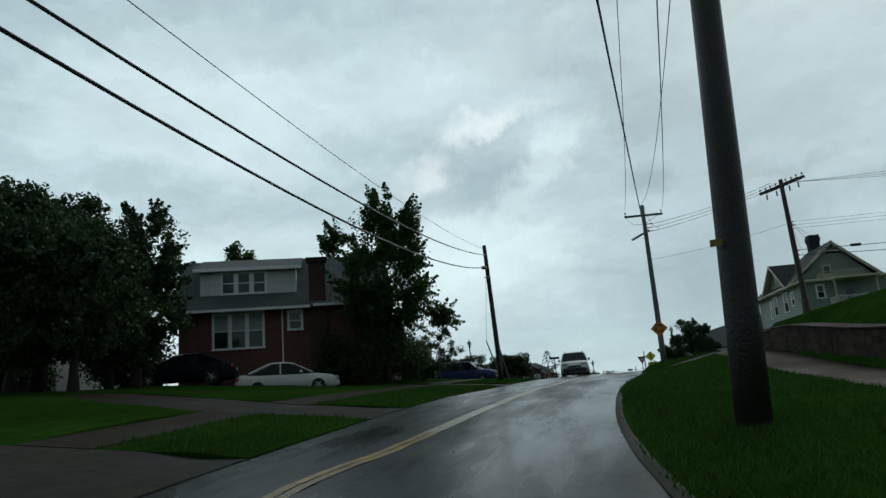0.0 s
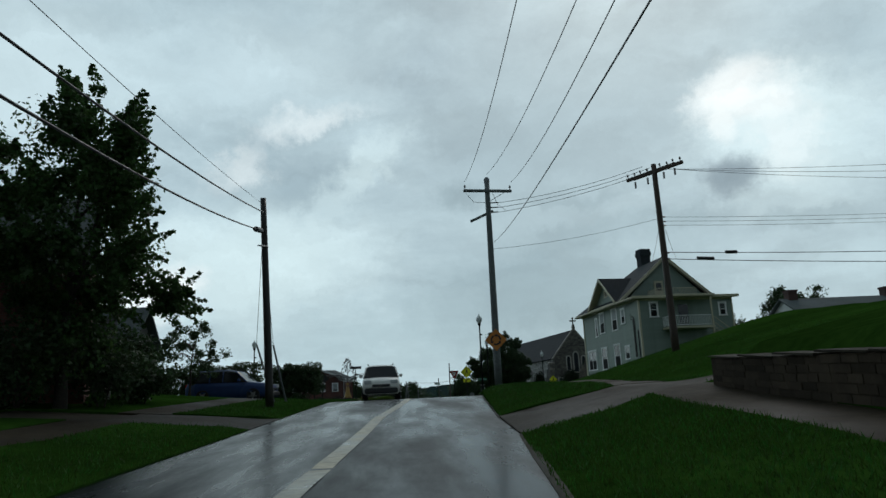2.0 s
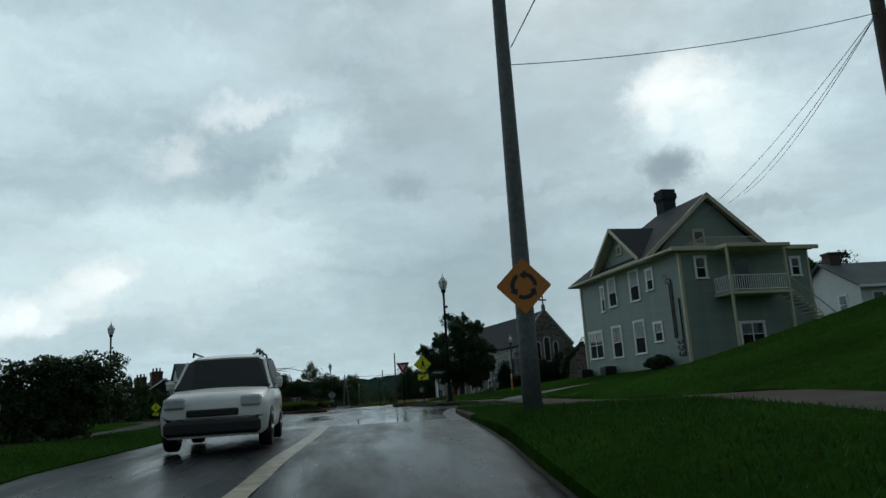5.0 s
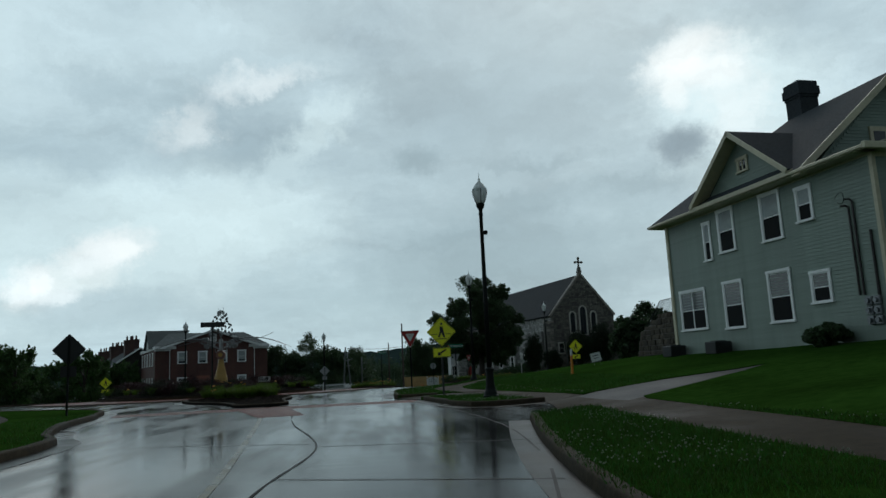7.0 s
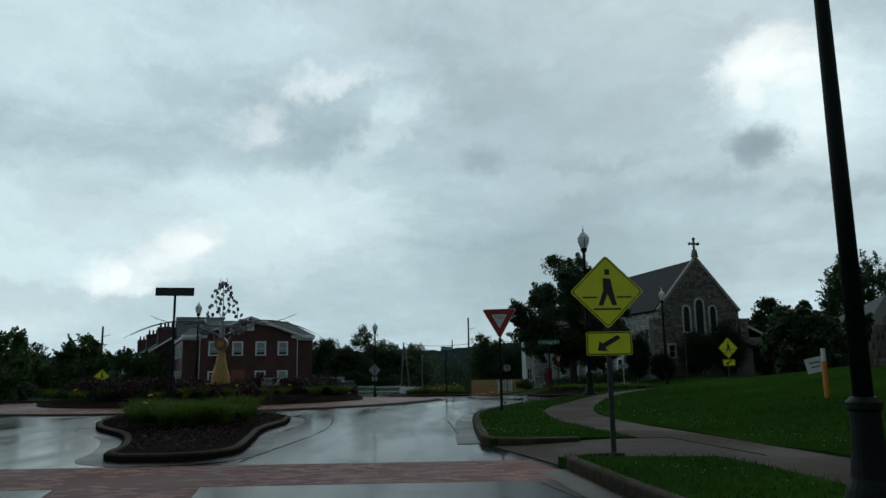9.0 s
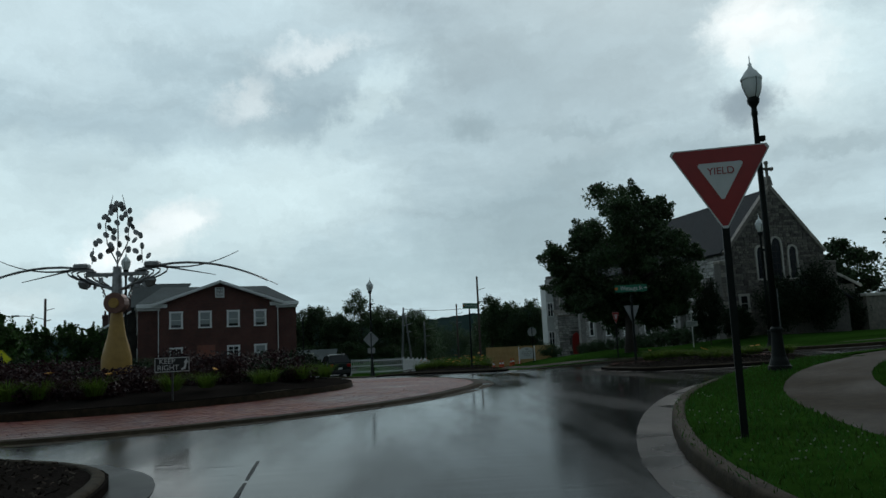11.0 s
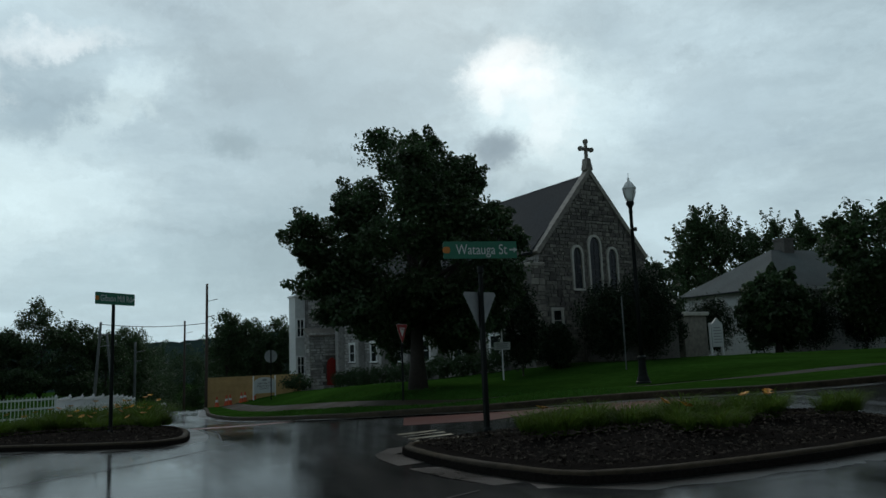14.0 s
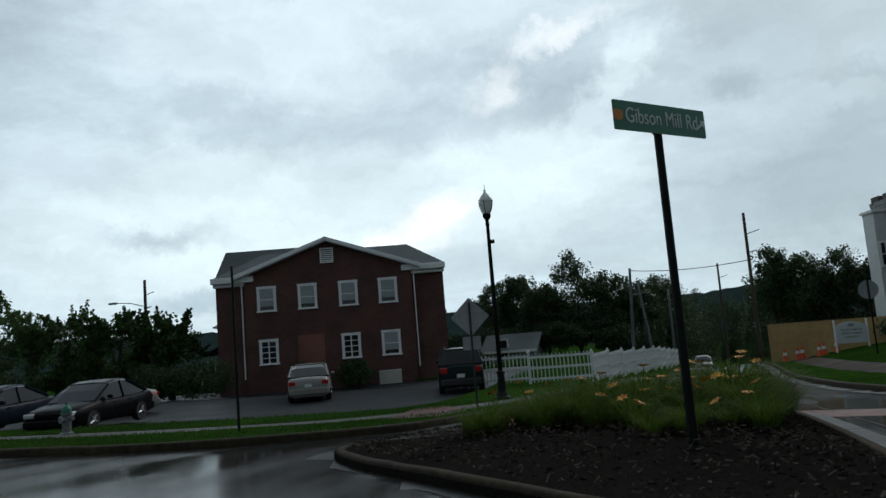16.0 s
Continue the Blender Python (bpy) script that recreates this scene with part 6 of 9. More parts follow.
    part_boxes("vent_frame", vent, "white", (cx - 0.42, cx - 0.34, -0.54, -0.43, E + 0.58, E + 1.54), (cx + 0.34, cx + 0.42, -0.54, -0.43, E + 0.58, E + 1.54), (cx - 0.34, cx + 0.34, -0.54, -0.43, E + 0.58, E + 0.66), (cx - 0.34, cx + 0.34, -0.54, -0.43, E + 1.46, E + 1.54))
    for k in range(6):
        bm = bmesh.new()
        slab(bm, [(cx - 0.33, -0.52, E + 0.70 + 0.125 * k), (cx + 0.33, -0.52, E + 0.70 + 0.125 * k), (cx + 0.33, -0.46, E + 0.77 + 0.125 * k), (cx - 0.33, -0.46, E + 0.77 + 0.125 * k)], 0.02)
        part("slat", bm, M["white"], vent)
    part_boxes("basement_hatch", o, "limestone", (xs[3] - 0.9, xs[3] + 0.5, -0.7, -0.44, -1.5, -0.1), bevel=0.03)
    for k in range(5):
        window(o, frame_at((m - 0.02, 2.5 + 3.4 * k, 4.05), (-1, 0)), 1.0, 1.6, "white", (2, 2), 0.6)
        window(o, frame_at((m - 0.02, 2.5 + 3.4 * k, 0.75), (-1, 0)), 1.0, 1.6, "white", (2, 2), 0.6)
    # cross gable on the west side
    bm = bmesh.new()
    prism(bm, [(2.0, E), (8.6, E), (5.3, E + 2.3)], m - 0.3, m + 4, Matrix(((0, 1, 0, 0), (1, 0, 0, 0), (0, 0, 1, 0), (0, 0, 0, 1))))
    part("side_gable", bm, M["white_siding"], o)
    roof_plate(o, "grey_shingle", [(m - 0.6, 1.7, E), (m - 0.6, 5.3, E + 2.45), (m + 5, 5.3, E + 2.45), (m + 3, 1.7, E)], [(m - 0.6, 8.9, E), (m - 0.6, 5.3, E + 2.45), (m + 5, 5.3, E + 2.45), (m + 3, 8.9, E)], name="side_roof")
    return o


OFFICE_W = 14.5
office()


def row_house(at):
    t = thing("row_house", at, "dark stone row house with white gutters and tall chimney stacks", "house", "row houses beyond the office")
    part_boxes("wall", t, "dark_stone", (0, 9, 0, 12, -3.0, 5.2))
    bm = bmesh.new()
    prism(bm, [(0, 5.2), (9, 5.2), (4.5, 8.05)], 0, 12)
    part("gable_wall", bm, M["dark_stone"], t)
    roof_plate(t, "slate", [(-0.4, -0.3, 5.05), (-0.4, 12.1, 5.05), (4.5, 12.1, 8.2), (4.5, -0.3, 8.2)], [(9.4, -0.3, 5.05), (9.4, 12.1, 5.05), (4.5, 12.1, 8.2), (4.5, -0.3, 8.2)])
    bm = bmesh.new()
    for s in (-1, 1):
        slab(bm, [(4.5 + s * 4.95, -0.38, 5.02), (4.5, -0.38, 8.24), (4.5, -0.30, 8.24), (4.5 + s * 4.95, -0.30, 5.02)], 0.2)
    part("bargeboard", bm, M["white"], t)
    part_boxes("gutter_board", t, "white", (-0.55, -0.4, -0.3, 12.1, 4.9, 5.06), bevel=0.02)
    for x, y, top in ((2.6, 1.2, 9.3), (4.1, 5.6, 9.6)):
        bm = bmesh.new()
        box(bm, x, x + 1.25, y, y + 1.5, 6, top)
        box(bm, x - 0.09, x + 1.34, y - 0.09, y + 1.59, top - 0.35, top - 0.15)
        box(bm, x - 0.06, x + 1.31, y - 0.06, y + 1.56, top, top + 0.12)
        stack = part("chimney", bm, M["chimney_brick"], t)
        for q in (0.35, 0.9):
            bm = bmesh.new()
            cyl(bm, (x + q, y + 0.7, top + 0.1), (x + q, y + 0.7, top + 0.75), 0.16, 0.12, 8)
            part("chimney_pot", bm, M["chimney_brick"], stack)
    # porch along the street side under a lean-to roof
    roof_plate(t, "slate", [(-2.0, 0.8, 2.6), (-2.0, 11.0, 2.6), (0.05, 11.0, 3.5), (0.05, 0.8, 3.5)], name="porch_roof")
    part_boxes("porch_fascia", t, "white", (-2.08, -1.98, 0.8, 11.0, 2.45, 2.62))
    for y in (1.0, 4.2, 7.6, 10.8):
        part_boxes("porch_post", t, "white", (-1.95, -1.8, y - 0.08, y + 0.08, -1.5, 2.5))
    for y in (2.4, 6.0, 9.6):
        for z in (-0.6, 3.6):
            window(t, frame_at((-0.02, y, z), (-1, 0)), 1.0, 1.4, "white", (2, 2))
    for x in (1.8, 7.2):
        for z in (0.3, 3.4):
            window(t, frame_at((x, -0.02, z), (0, -1)), 1.0, 1.5, "white", (2, 2))
    return t


for k in range(3):
    row_house(Matrix.Translation((-34.8 - 6.0 * k, 167.5 + 12.2 * k, -2.3 - 0.35 * k)) @ Matrix.Rotation(radians(26), 4, "Z"))


def pale_house(at, label, w=12, d=10, e=5.0, rz=8.2, chimney=True, hip=0.0, wall="white_siding"):
    t = thing("white_house", at, label, "house")
    part_boxes("wall", t, wall, (0, w, 0, d, -1.5, e))
    bm = bmesh.new()
    prism(bm, [(0, e), (d, e), (d / 2, rz - 0.15)], hip, w, Matrix(((0, 1, 0, 0), (1, 0, 0, 0), (0, 0, 1, 0), (0, 0, 0, 1))))
    part("gable_wall", bm, M[wall], t)
    roof_plate(t, "grey_shingle", [(-0.5, -0.6, e - 0.1), (w + 0.5, -0.6, e - 0.1), (w + 0.5, d / 2, rz), (hip - 0.5, d / 2, rz)], [(-0.5, d + 0.6, e - 0.1), (w + 0.5, d + 0.6, e - 0.1), (w + 0.5, d / 2, rz), (hip - 0.5, d / 2, rz)], *([[(-0.5, -0.6, e - 0.1), (-0.5, d + 0.6, e - 0.1), (hip - 0.5, d / 2, rz)]] if hip else []))
    part_boxes("fascia", t, "white", (-0.5, w + 0.5, -0.68, -0.58, e - 0.3, e - 0.08))
    if chimney:
        for x in (hip + 0.5, w - 1.6):
            bm = bmesh.new()
            box(bm, x, x + 1.1, d / 2 - 0.5, d / 2 + 0.6, rz - 1.5, rz + 0.8)
            box(bm, x - 0.08, x + 1.18, d / 2 - 0.58, d / 2 + 0.68, rz + 0.8, rz + 1.0)
            part("chimney", bm, M["mortar" if hip else "chimney_brick"], t)
    for k in range(int(w / 3)):
        window(t, frame_at((1.6 + 3 * k, -0.02, 0.9), (0, -1)), 1.0, 1.6, "white", (1, 2))
        if e > 6:
            window(t, frame_at((1.6 + 3 * k, -0.02, 3.9), (0, -1)), 1.0, 1.5, "white", (1, 2))
    for y in (2.4, d - 2.4):
        window(t, frame_at((-0.02, y, 0.9), (-1, 0)), 1.0, 1.6, "white", (1, 2))
    return t


pale_house(Matrix.Translation((45.0, 95, 4.3)), "low white clapboard house with brick chimneys on the hill", 14, 9, 3.2, 5.8)
pale_house(Matrix.Translation((48.5, 144, 0.3)), "pale two-storey house with hipped roof half hidden by shrubs", 16, 10, 4.6, 8.2, True, 6.0)
pale_house(Matrix.Translation((-36.0, 38.5, 0.9)) @ Matrix.Rotation(radians(-12), 4, "Z"), "white clapboard cottage hidden under dark trees", 6.5, 7, 2.9, 5.0, False)
pale_house(Matrix.Translation((-24.2, 58.8, 0.9)), "small grey stone house with a steep gable beyond the hedge", 8, 5, 2.5, 5.4, False, 0.0, "mortar")
pale_house(Matrix.Translation((-14.2, 180, -3.0)), "small grey-roofed cottage behind the parking lot", 4.5, 5, 1.6, 3.0, False, 0.0, "siding")

# ---- poles and wires ----
def hang(bm, a, b, sag, r=0.012, n=14):
    a, b = Vector(a), Vector(b)
    tube(bm, [a.lerp(b, k / n) - Vector((0, 0, sag * 4 * (k / n) * (1 - k / n))) for k in range(n + 1)], r, 4)


def pole(name, base, top, r0, r1, material, label):
    base, top = Vector(base), Vector(top)
    t = thing(name, Matrix.Translation(base), label, "utility pole")
    bm = bmesh.new()
    n = 8
    tube(bm, [(top - base) * k / n for k in range(n + 1)], [r0 + (r1 - r0) * k / n for k in range(n + 1)], 14)
    part("shaft", bm, M[material], t, smooth=True)
    return t


def crossarm(t, at, along, length, pins=(-0.45, 0.45), size=0.06, material="pole_grey"):
    d = Vector(along).normalized()
    m = Matrix.Translation(at) @ d.to_track_quat("X", "Z").to_matrix().to_4x4()
    bm = bmesh.new()
    box(bm, -length / 2, length / 2, -size, size, -size * 1.1, size * 1.1, 0.01, m)
    arm = part("crossarm", bm, M[material], t)
    for q in pins:
        bm = bmesh.new()
        lathe(bm, [(0.02, 0), (0.02, 0.10), (0.06, 0.12), (0.035, 0.16), (0.055, 0.18), (0.03, 0.24)], 8, m @ Matrix.Translation((q * length, 0, size)))
        part("insulator", bm, M["insulator"], arm)
    return arm


p1 = pole("utility_pole", (2.0, 10.65, height(2.0, 10.65) - 0.3), (2.5, 10.6, 8.4), 0.178, 0.125, "pole_dark", "thick dark creosoted utility pole standing in the grass verge")
bm = bmesh.new()
box(bm, -0.185, -0.165, -0.06, 0.06, 2.05, 2.12)
part("tag", bm, M["yellow_line"], p1, "small yellow tag nailed on the pole", Matrix.Rotation(radians(60), 4, "Z"))
crossarm(p1, (0.48, -0.12, 9.9), (1, 0.05, 0), 2.5)

p2 = pole("utility_pole", (4.3, 51.5, 0.2), (4.3, 51.45, 10.7), 0.19, 0.125, "pole_grey", "weathered grey utility pole with crossarms beside the road")
crossarm(p2, (0, -0.15, 9.95), (1, 0.12, 0), 2.5, (-0.47, 0.47))
crossarm(p2, (-0.35, -0.1, 8.65), (1, 0.5, 0.55), 1.5, ())
bm = bmesh.new()
lathe(bm, [(0.05, 10.4), (0.15, 10.42), (0.15, 10.62), (0.1, 10.7), (0.03, 10.72)], 10)
part("cap", bm, M["hardware"], p2)
for z in (9.35, 9.1, 8.85):
    bm = bmesh.new()
    tube(bm, [(0.1, 0, z), (0.5, 0.02, z + 0.03)], 0.03, 6)
    part("dead_end", bm, M["insulator"], p2)
bm = bmesh.new()
tube(bm, [(-1.1, 0, 9.9), (-0.7, 0.1, 9.45), (0, 0.12, 9.4), (0.5, 0.1, 9.7), (0.9, 0, 9.9)], 0.012, 4)
part("jumper_wire", bm, M["wire"], p2)
bm = bmesh.new()
tube(bm, [(0.25, 0, 9.9), (0.5, 0.1, 9.3), (0.9, 0.1, 9.0)], 0.012, 4)
part("jumper_wire", bm, M["wire"], p2)

p3 = pole("utility_pole", (13.4, 52.1, height(13.4, 52.1) - 0.2), (13.15, 51.7, 11.45), 0.2, 0.13, "pole_brown", "leaning brown wooden utility pole on the grass slope")
o3 = Vector((13.4, 52.1, height(13.4, 52.1) - 0.2))
for dx in (-0.14, 0.14):
    crossarm(p3, Vector((13.15 + dx, 51.7 - dx, 11.05)) - o3, (0.75, -0.62, 0.12), 2.7, (-0.46, -0.2, 0.2, 0.46), 0.075, material="pole_brown")
for q in (-1.1, -0.4, 0.5, 1.1):
    bm = bmesh.new()
    p = Vector((13.15, 51.7, 10.85)) - o3 + Vector((0.75, -0.62, 0.12)) * q
    cyl(bm, p, p - Vector((0, 0, 0.35)), 0.05, n=6)
    part("insulator", bm, M["insulator"], p3)
for z in (8.6, 8.35, 8.15, 6.7, 6.4):
    bm = bmesh.new()
    p = Vector((13.25, 51.8, z)) - o3
    cyl(bm, p, p + Vector((0.22, -0.1, 0)), 0.04, n=6)
    part("spool", bm, M["insulator"], p3)

pl = pole("utility_pole", (-4.9, 42.3, height(-4.9, 42.3) - 0.3), (-5.2, 42.3, 7.4), 0.15, 0.105, "pole_dark", "plain dark wooden pole in the lawn carrying cables")
bm = bmesh.new()
tube(bm, [(-0.1, -0.1, 6.0), (-0.35, -0.6, 5.95)], 0.03, 5)
part("bracket", bm, M["hardware"], pl)


def cable(pts, sag, r, label, group):
    bm = bmesh.new()
    for a, b in zip(pts, pts[1:]):
        hang(bm, a, b, sag, r)
    ob = part("cable", bm, M["wire"])
    return tagged(ob, label, "cable", group)


THICK, THIN = "black telephone cable slung between poles", "thin overhead power line between poles"
def swing(start, drift, fall, curl, reach, r, label, group):
    """A cable that leaves a pole towards the foot of the hill: drift sideways, first fall and curl upwards for each metre."""
    x, y, z = start
    bm = bmesh.new()
    tube(bm, [(x + drift * q, y - q, z - fall * q + curl * q * q) for q in np.linspace(0, reach, 40)], r, 5)
    return tagged(part("cable", bm, M["wire"]), label, "cable", group)


swing((-5.15, 42.3, 6.85), 0.03, 0.190, 0.00185, 58, 0.022, THICK, "telephone cables")
swing((-5.15, 42.3, 6.15), 0.03, 0.200, 0.00235, 58, 0.024, THICK, "telephone cables")
swing((-5.2, 42.4, 7.2), 0.04, 0.167, 0.0013, 58, 0.007, THIN, "power lines")
swing((3.1, 51.0, 10.55), -0.035, 0.226, 0.00416, 60, 0.011, THIN, "power lines")
swing((4.25, 51.0, 10.9), -0.04, 0.240, 0.00319, 60, 0.011, THIN, "power lines")
swing((5.5, 51.2, 10.55), -0.09, 0.252, 0.0022, 60, 0.011, THIN, "power lines")
swing((4.4, 51.2, 7.4), -0.08, 0.186, 0.0012, 60, 0.011, THIN, "power lines")

for k, z in enumerate((9.55, 9.3, 9.05)):
    cable([(4.8, 51.5, z), (12.3 + 0.5 * k, 51.0 + 0.35 * k, 11.1 + 0.04 * k)], 0.22, 0.012, THIN, "power lines")
    cable([(13.3 + 0.3 * k, 51.9, 11.25), (46, 54 + 2 * k, 12.9 - 0.3 * k)], 0.5, 0.011, THIN, "power lines")
    cable([(13.4, 51.75, 8.6 - 0.22 * k), (46, 56, 9.9 - 0.25 * k)], 0.3, 0.009, THIN, "power lines")
cable([(4.45, 51.45, 7.15), (13.2, 51.75, 8.55)], 0.2, 0.009, THIN, "power lines")
for z, zz in ((6.75, 7.1), (6.4, 6.2)):
    cable([(13.4, 51.8, z), (46, 55, zz)], 0.25, 0.02, THICK, "telephone cables")
for x, y, z in ((20.5, 76, 9.3), (23.0, 74.4, 10.4), (22.0, 74.4, 9.9)):
    cable([(13.3, 51.85, 8.7), (x, y, z)], 0.5, 0.011, "thin service line from the pole to the house", "service lines")
for a, b in (((15.0, 51.95, 6.42), (15.9, 52.05, 6.40)), ((16.6, 52.1, 6.72), (17.2, 52.15, 6.72))):
    bm = bmesh.new()
    cyl(bm, a, b, 0.09, n=8)
    tagged(part("cable_splice", bm, M["wire"]), "black splice case hanging on the telephone cable", "splice case")
bm = bmesh.new()
cyl(bm, (-5.13, 40.7, 5.835), (-5.13, 41.5, 5.99), 0.10, n=8)
tagged(part("cable_splice", bm, M["wire"]), "grey splice case hanging on the cable near the pole", "splice case")
# guy stubs in the lawn
for x, y, tx in ((-5.5, 46.6, -5.9), (-5.1, 47.0, -5.3)):
    g = thing("guy_guard", Matrix.Translation((x, y, height(x, y) - 0.1)), "leaning guy wire with a wooden guard in the lawn", "guy wire", "guy wires")
    bm = bmesh.new()
    cyl(bm, (0, 0, 0), (tx - x - 0.25, -0.55, 2.4), 0.05, 0.04, 6)
    part("guard", bm, M["pole_grey"], g)
    bm = bmesh.new()
    cyl(bm, (tx - x - 0.25, -0.55, 2.4), (-5.2 - x, 42.35 - y, 6.4), 0.009, n=4)
    part("guy_wire", bm, M["wire"], g)

# poles down the far street
for x, y, z0, z1, lean, mt in ((-0.6, 177.9, -4.0, 4.9, (0.5, 0), "pole_grey"), (9.35, 175.7, -4.1, 8.3, (0, 0), "pole_brown"), (0.9, 185, -4.6, 4.0, (-0.9, 0), "pole_grey"), (2.6, 190, -5, 3.2, (0, 0), "pole_grey"), (8.2, 205, -6, 6.2, (0, 0), "pole_brown"), (-36.2, 160, -2, 6.7, (0, 0), "pole_brown")):
    t = pole("utility_pole", (x, y, z0), (x + lean[0], y, z1), 0.16, 0.11, mt, "slender wooden utility pole along the far street")
    bm = bmesh.new()
    cyl(bm, (lean[0], 0, (z1 - z0) * 0.86), (lean[0] + 1.0, -0.2, (z1 - z0) * 0.88), 0.035, n=5)
    part("bracket", bm, M["hardware"], t)
    bm = bmesh.new()
    cyl(bm, (lean[0], 0, (z1 - z0) * 0.74), (lean[0] + 0.7, -0.2, (z1 - z0) * 0.75), 0.05, n=5)
    part("bracket", bm, M["hardware"], t)
cable([(-0.1, 177.9, 4.7), (9.35, 175.7, 4.5)], 0.3, 0.03, THICK, "telephone cables")
t = thing("street_light", Matrix.Translation((-36.2, 160, 4.6)), "grey cobra-head street light on a wooden pole", "street light")
bm = bmesh.new()
tube(bm, [(0, -0.1, 0), (-1.2, -0.3, 0.35), (-2.4, -0.5, 0.45)], 0.04, 6)
part("arm", bm, M["hardware"], t)
bm = bmesh.new()
box(bm, -3.1, -2.3, -0.68, -0.36, 0.36, 0.52, 0.06)
part("lamp_head", bm, M["hardware"], t)


# ---- street furniture ----
def street_lamp(x, y, lawn=True, dz=0.12, top=None):
    z = height(x, y, lawn, dz)
    t = thing("street_lamp", Matrix.Translation((x, y, z)) @ Matrix.Diagonal((1.06, 1.06, 1.06, 1)), "black cast-iron street lamp with frosted acorn globe and finial", "street lamp", "acorn street lamps")
    shared("lamp_base", mesh_of(("lamp_base",), M["black_paint"], lambda b: lathe(b, [(0.23, 0), (0.23, 0.08), (0.20, 0.10), (0.18, 0.18), (0.145, 0.26), (0.125, 0.42), (0.112, 0.62), (0.108, 0.76), (0.13, 0.78), (0.13, 0.83), (0.09, 0.87)], 20), False), t)
    shared("lamp_post", mesh_of(("lamp_post",), M["black_paint"], lambda b: lathe(b, [(0.074, 0.8), (0.065, 3.0), (0.052, 5.3), (0.066, 5.33), (0.066, 5.38), (0.055, 5.42), (0.06, 5.5), (0.115, 5.58), (0.13, 5.66), (0.11, 5.70)], 18), True), t)
    shared("globe", mesh_of(("globe",), M["lamp_glass"], lambda b: lathe(b, [(0.10, 5.70), (0.15, 5.80), (0.195, 5.95), (0.205, 6.04), (0.19, 6.10)], 14), True), t)
    shared("hood", mesh_of(("hood",), M["lamp_glass"], lambda b: lathe(b, [(0.215, 6.08), (0.22, 6.13), (0.17, 6.20), (0.12, 6.28), (0.06, 6.34), (0.03, 6.40), (0.045, 6.43), (0.012, 6.47), (0.008, 6.62)], 14), True), t)

    def cage(b):
        for a in range(4):
            c, s = math.cos(a * math.pi / 2), math.sin(a * math.pi / 2)
            tube(b, [(0.11 * c, 0.11 * s, 5.69), (0.165 * c, 0.165 * s, 5.80), (0.21 * c, 0.21 * s, 5.95), (0.22 * c, 0.22 * s, 6.10)], 0.010, 4)
        box(b, 0.05, 0.17, -0.05, 0.05, 4.75, 4.87, 0.02)

    shared("cage", mesh_of(("cage",), M["black_paint"], cage), t)
    return t


for x, y, *rest in ((6.16, 76.74), (-15.5, 91.2), (9.37, 100.44), (19.8, 121.9), (-1.65, 136.2), (-13.4, 122.9), (38, 118.6), (-36, 135), (-44, 133), (-52, 131)):
    street_lamp(x, y)


def post(t, h, w=0.035, material="steel_post", dy=0.03):
    bm = bmesh.new()
    box(bm, -w, w, dy, dy + 0.04, -0.3, h)
    return part("post", bm, M[material], t)


def plate(name, outline, material, parent, at, thick=0.004, label=""):
    bm = bmesh.new()
    prism(bm, outline, -thick, 0)
    return part(name, bm, M[material], parent, label, at)


def rounded(w, h, r=0.05, n=4):
    out = []
    for cx, cz, a0 in ((w / 2 - r, h / 2 - r, 0), (-w / 2 + r, h / 2 - r, 90), (-w / 2 + r, -h / 2 + r, 180), (w / 2 - r, -h / 2 + r, 270)):
        out += [(cx + r * math.cos(radians(a0 + 90 * k / n)), cz + r * math.sin(radians(a0 + 90 * k / n))) for k in range(n + 1)]
    return out


def turned(outline, deg):
    c, s = math.cos(radians(deg)), math.sin(radians(deg))
    return [(x * c - z * s, x * s + z * c) for x, z in outline]


def facing(x, y, z, yaw):
    """A sign's stand: its face looks along -y before the turn."""
    return Matrix.Translation((x, y, z)) @ Matrix.Rotation(radians(yaw), 4, "Z")


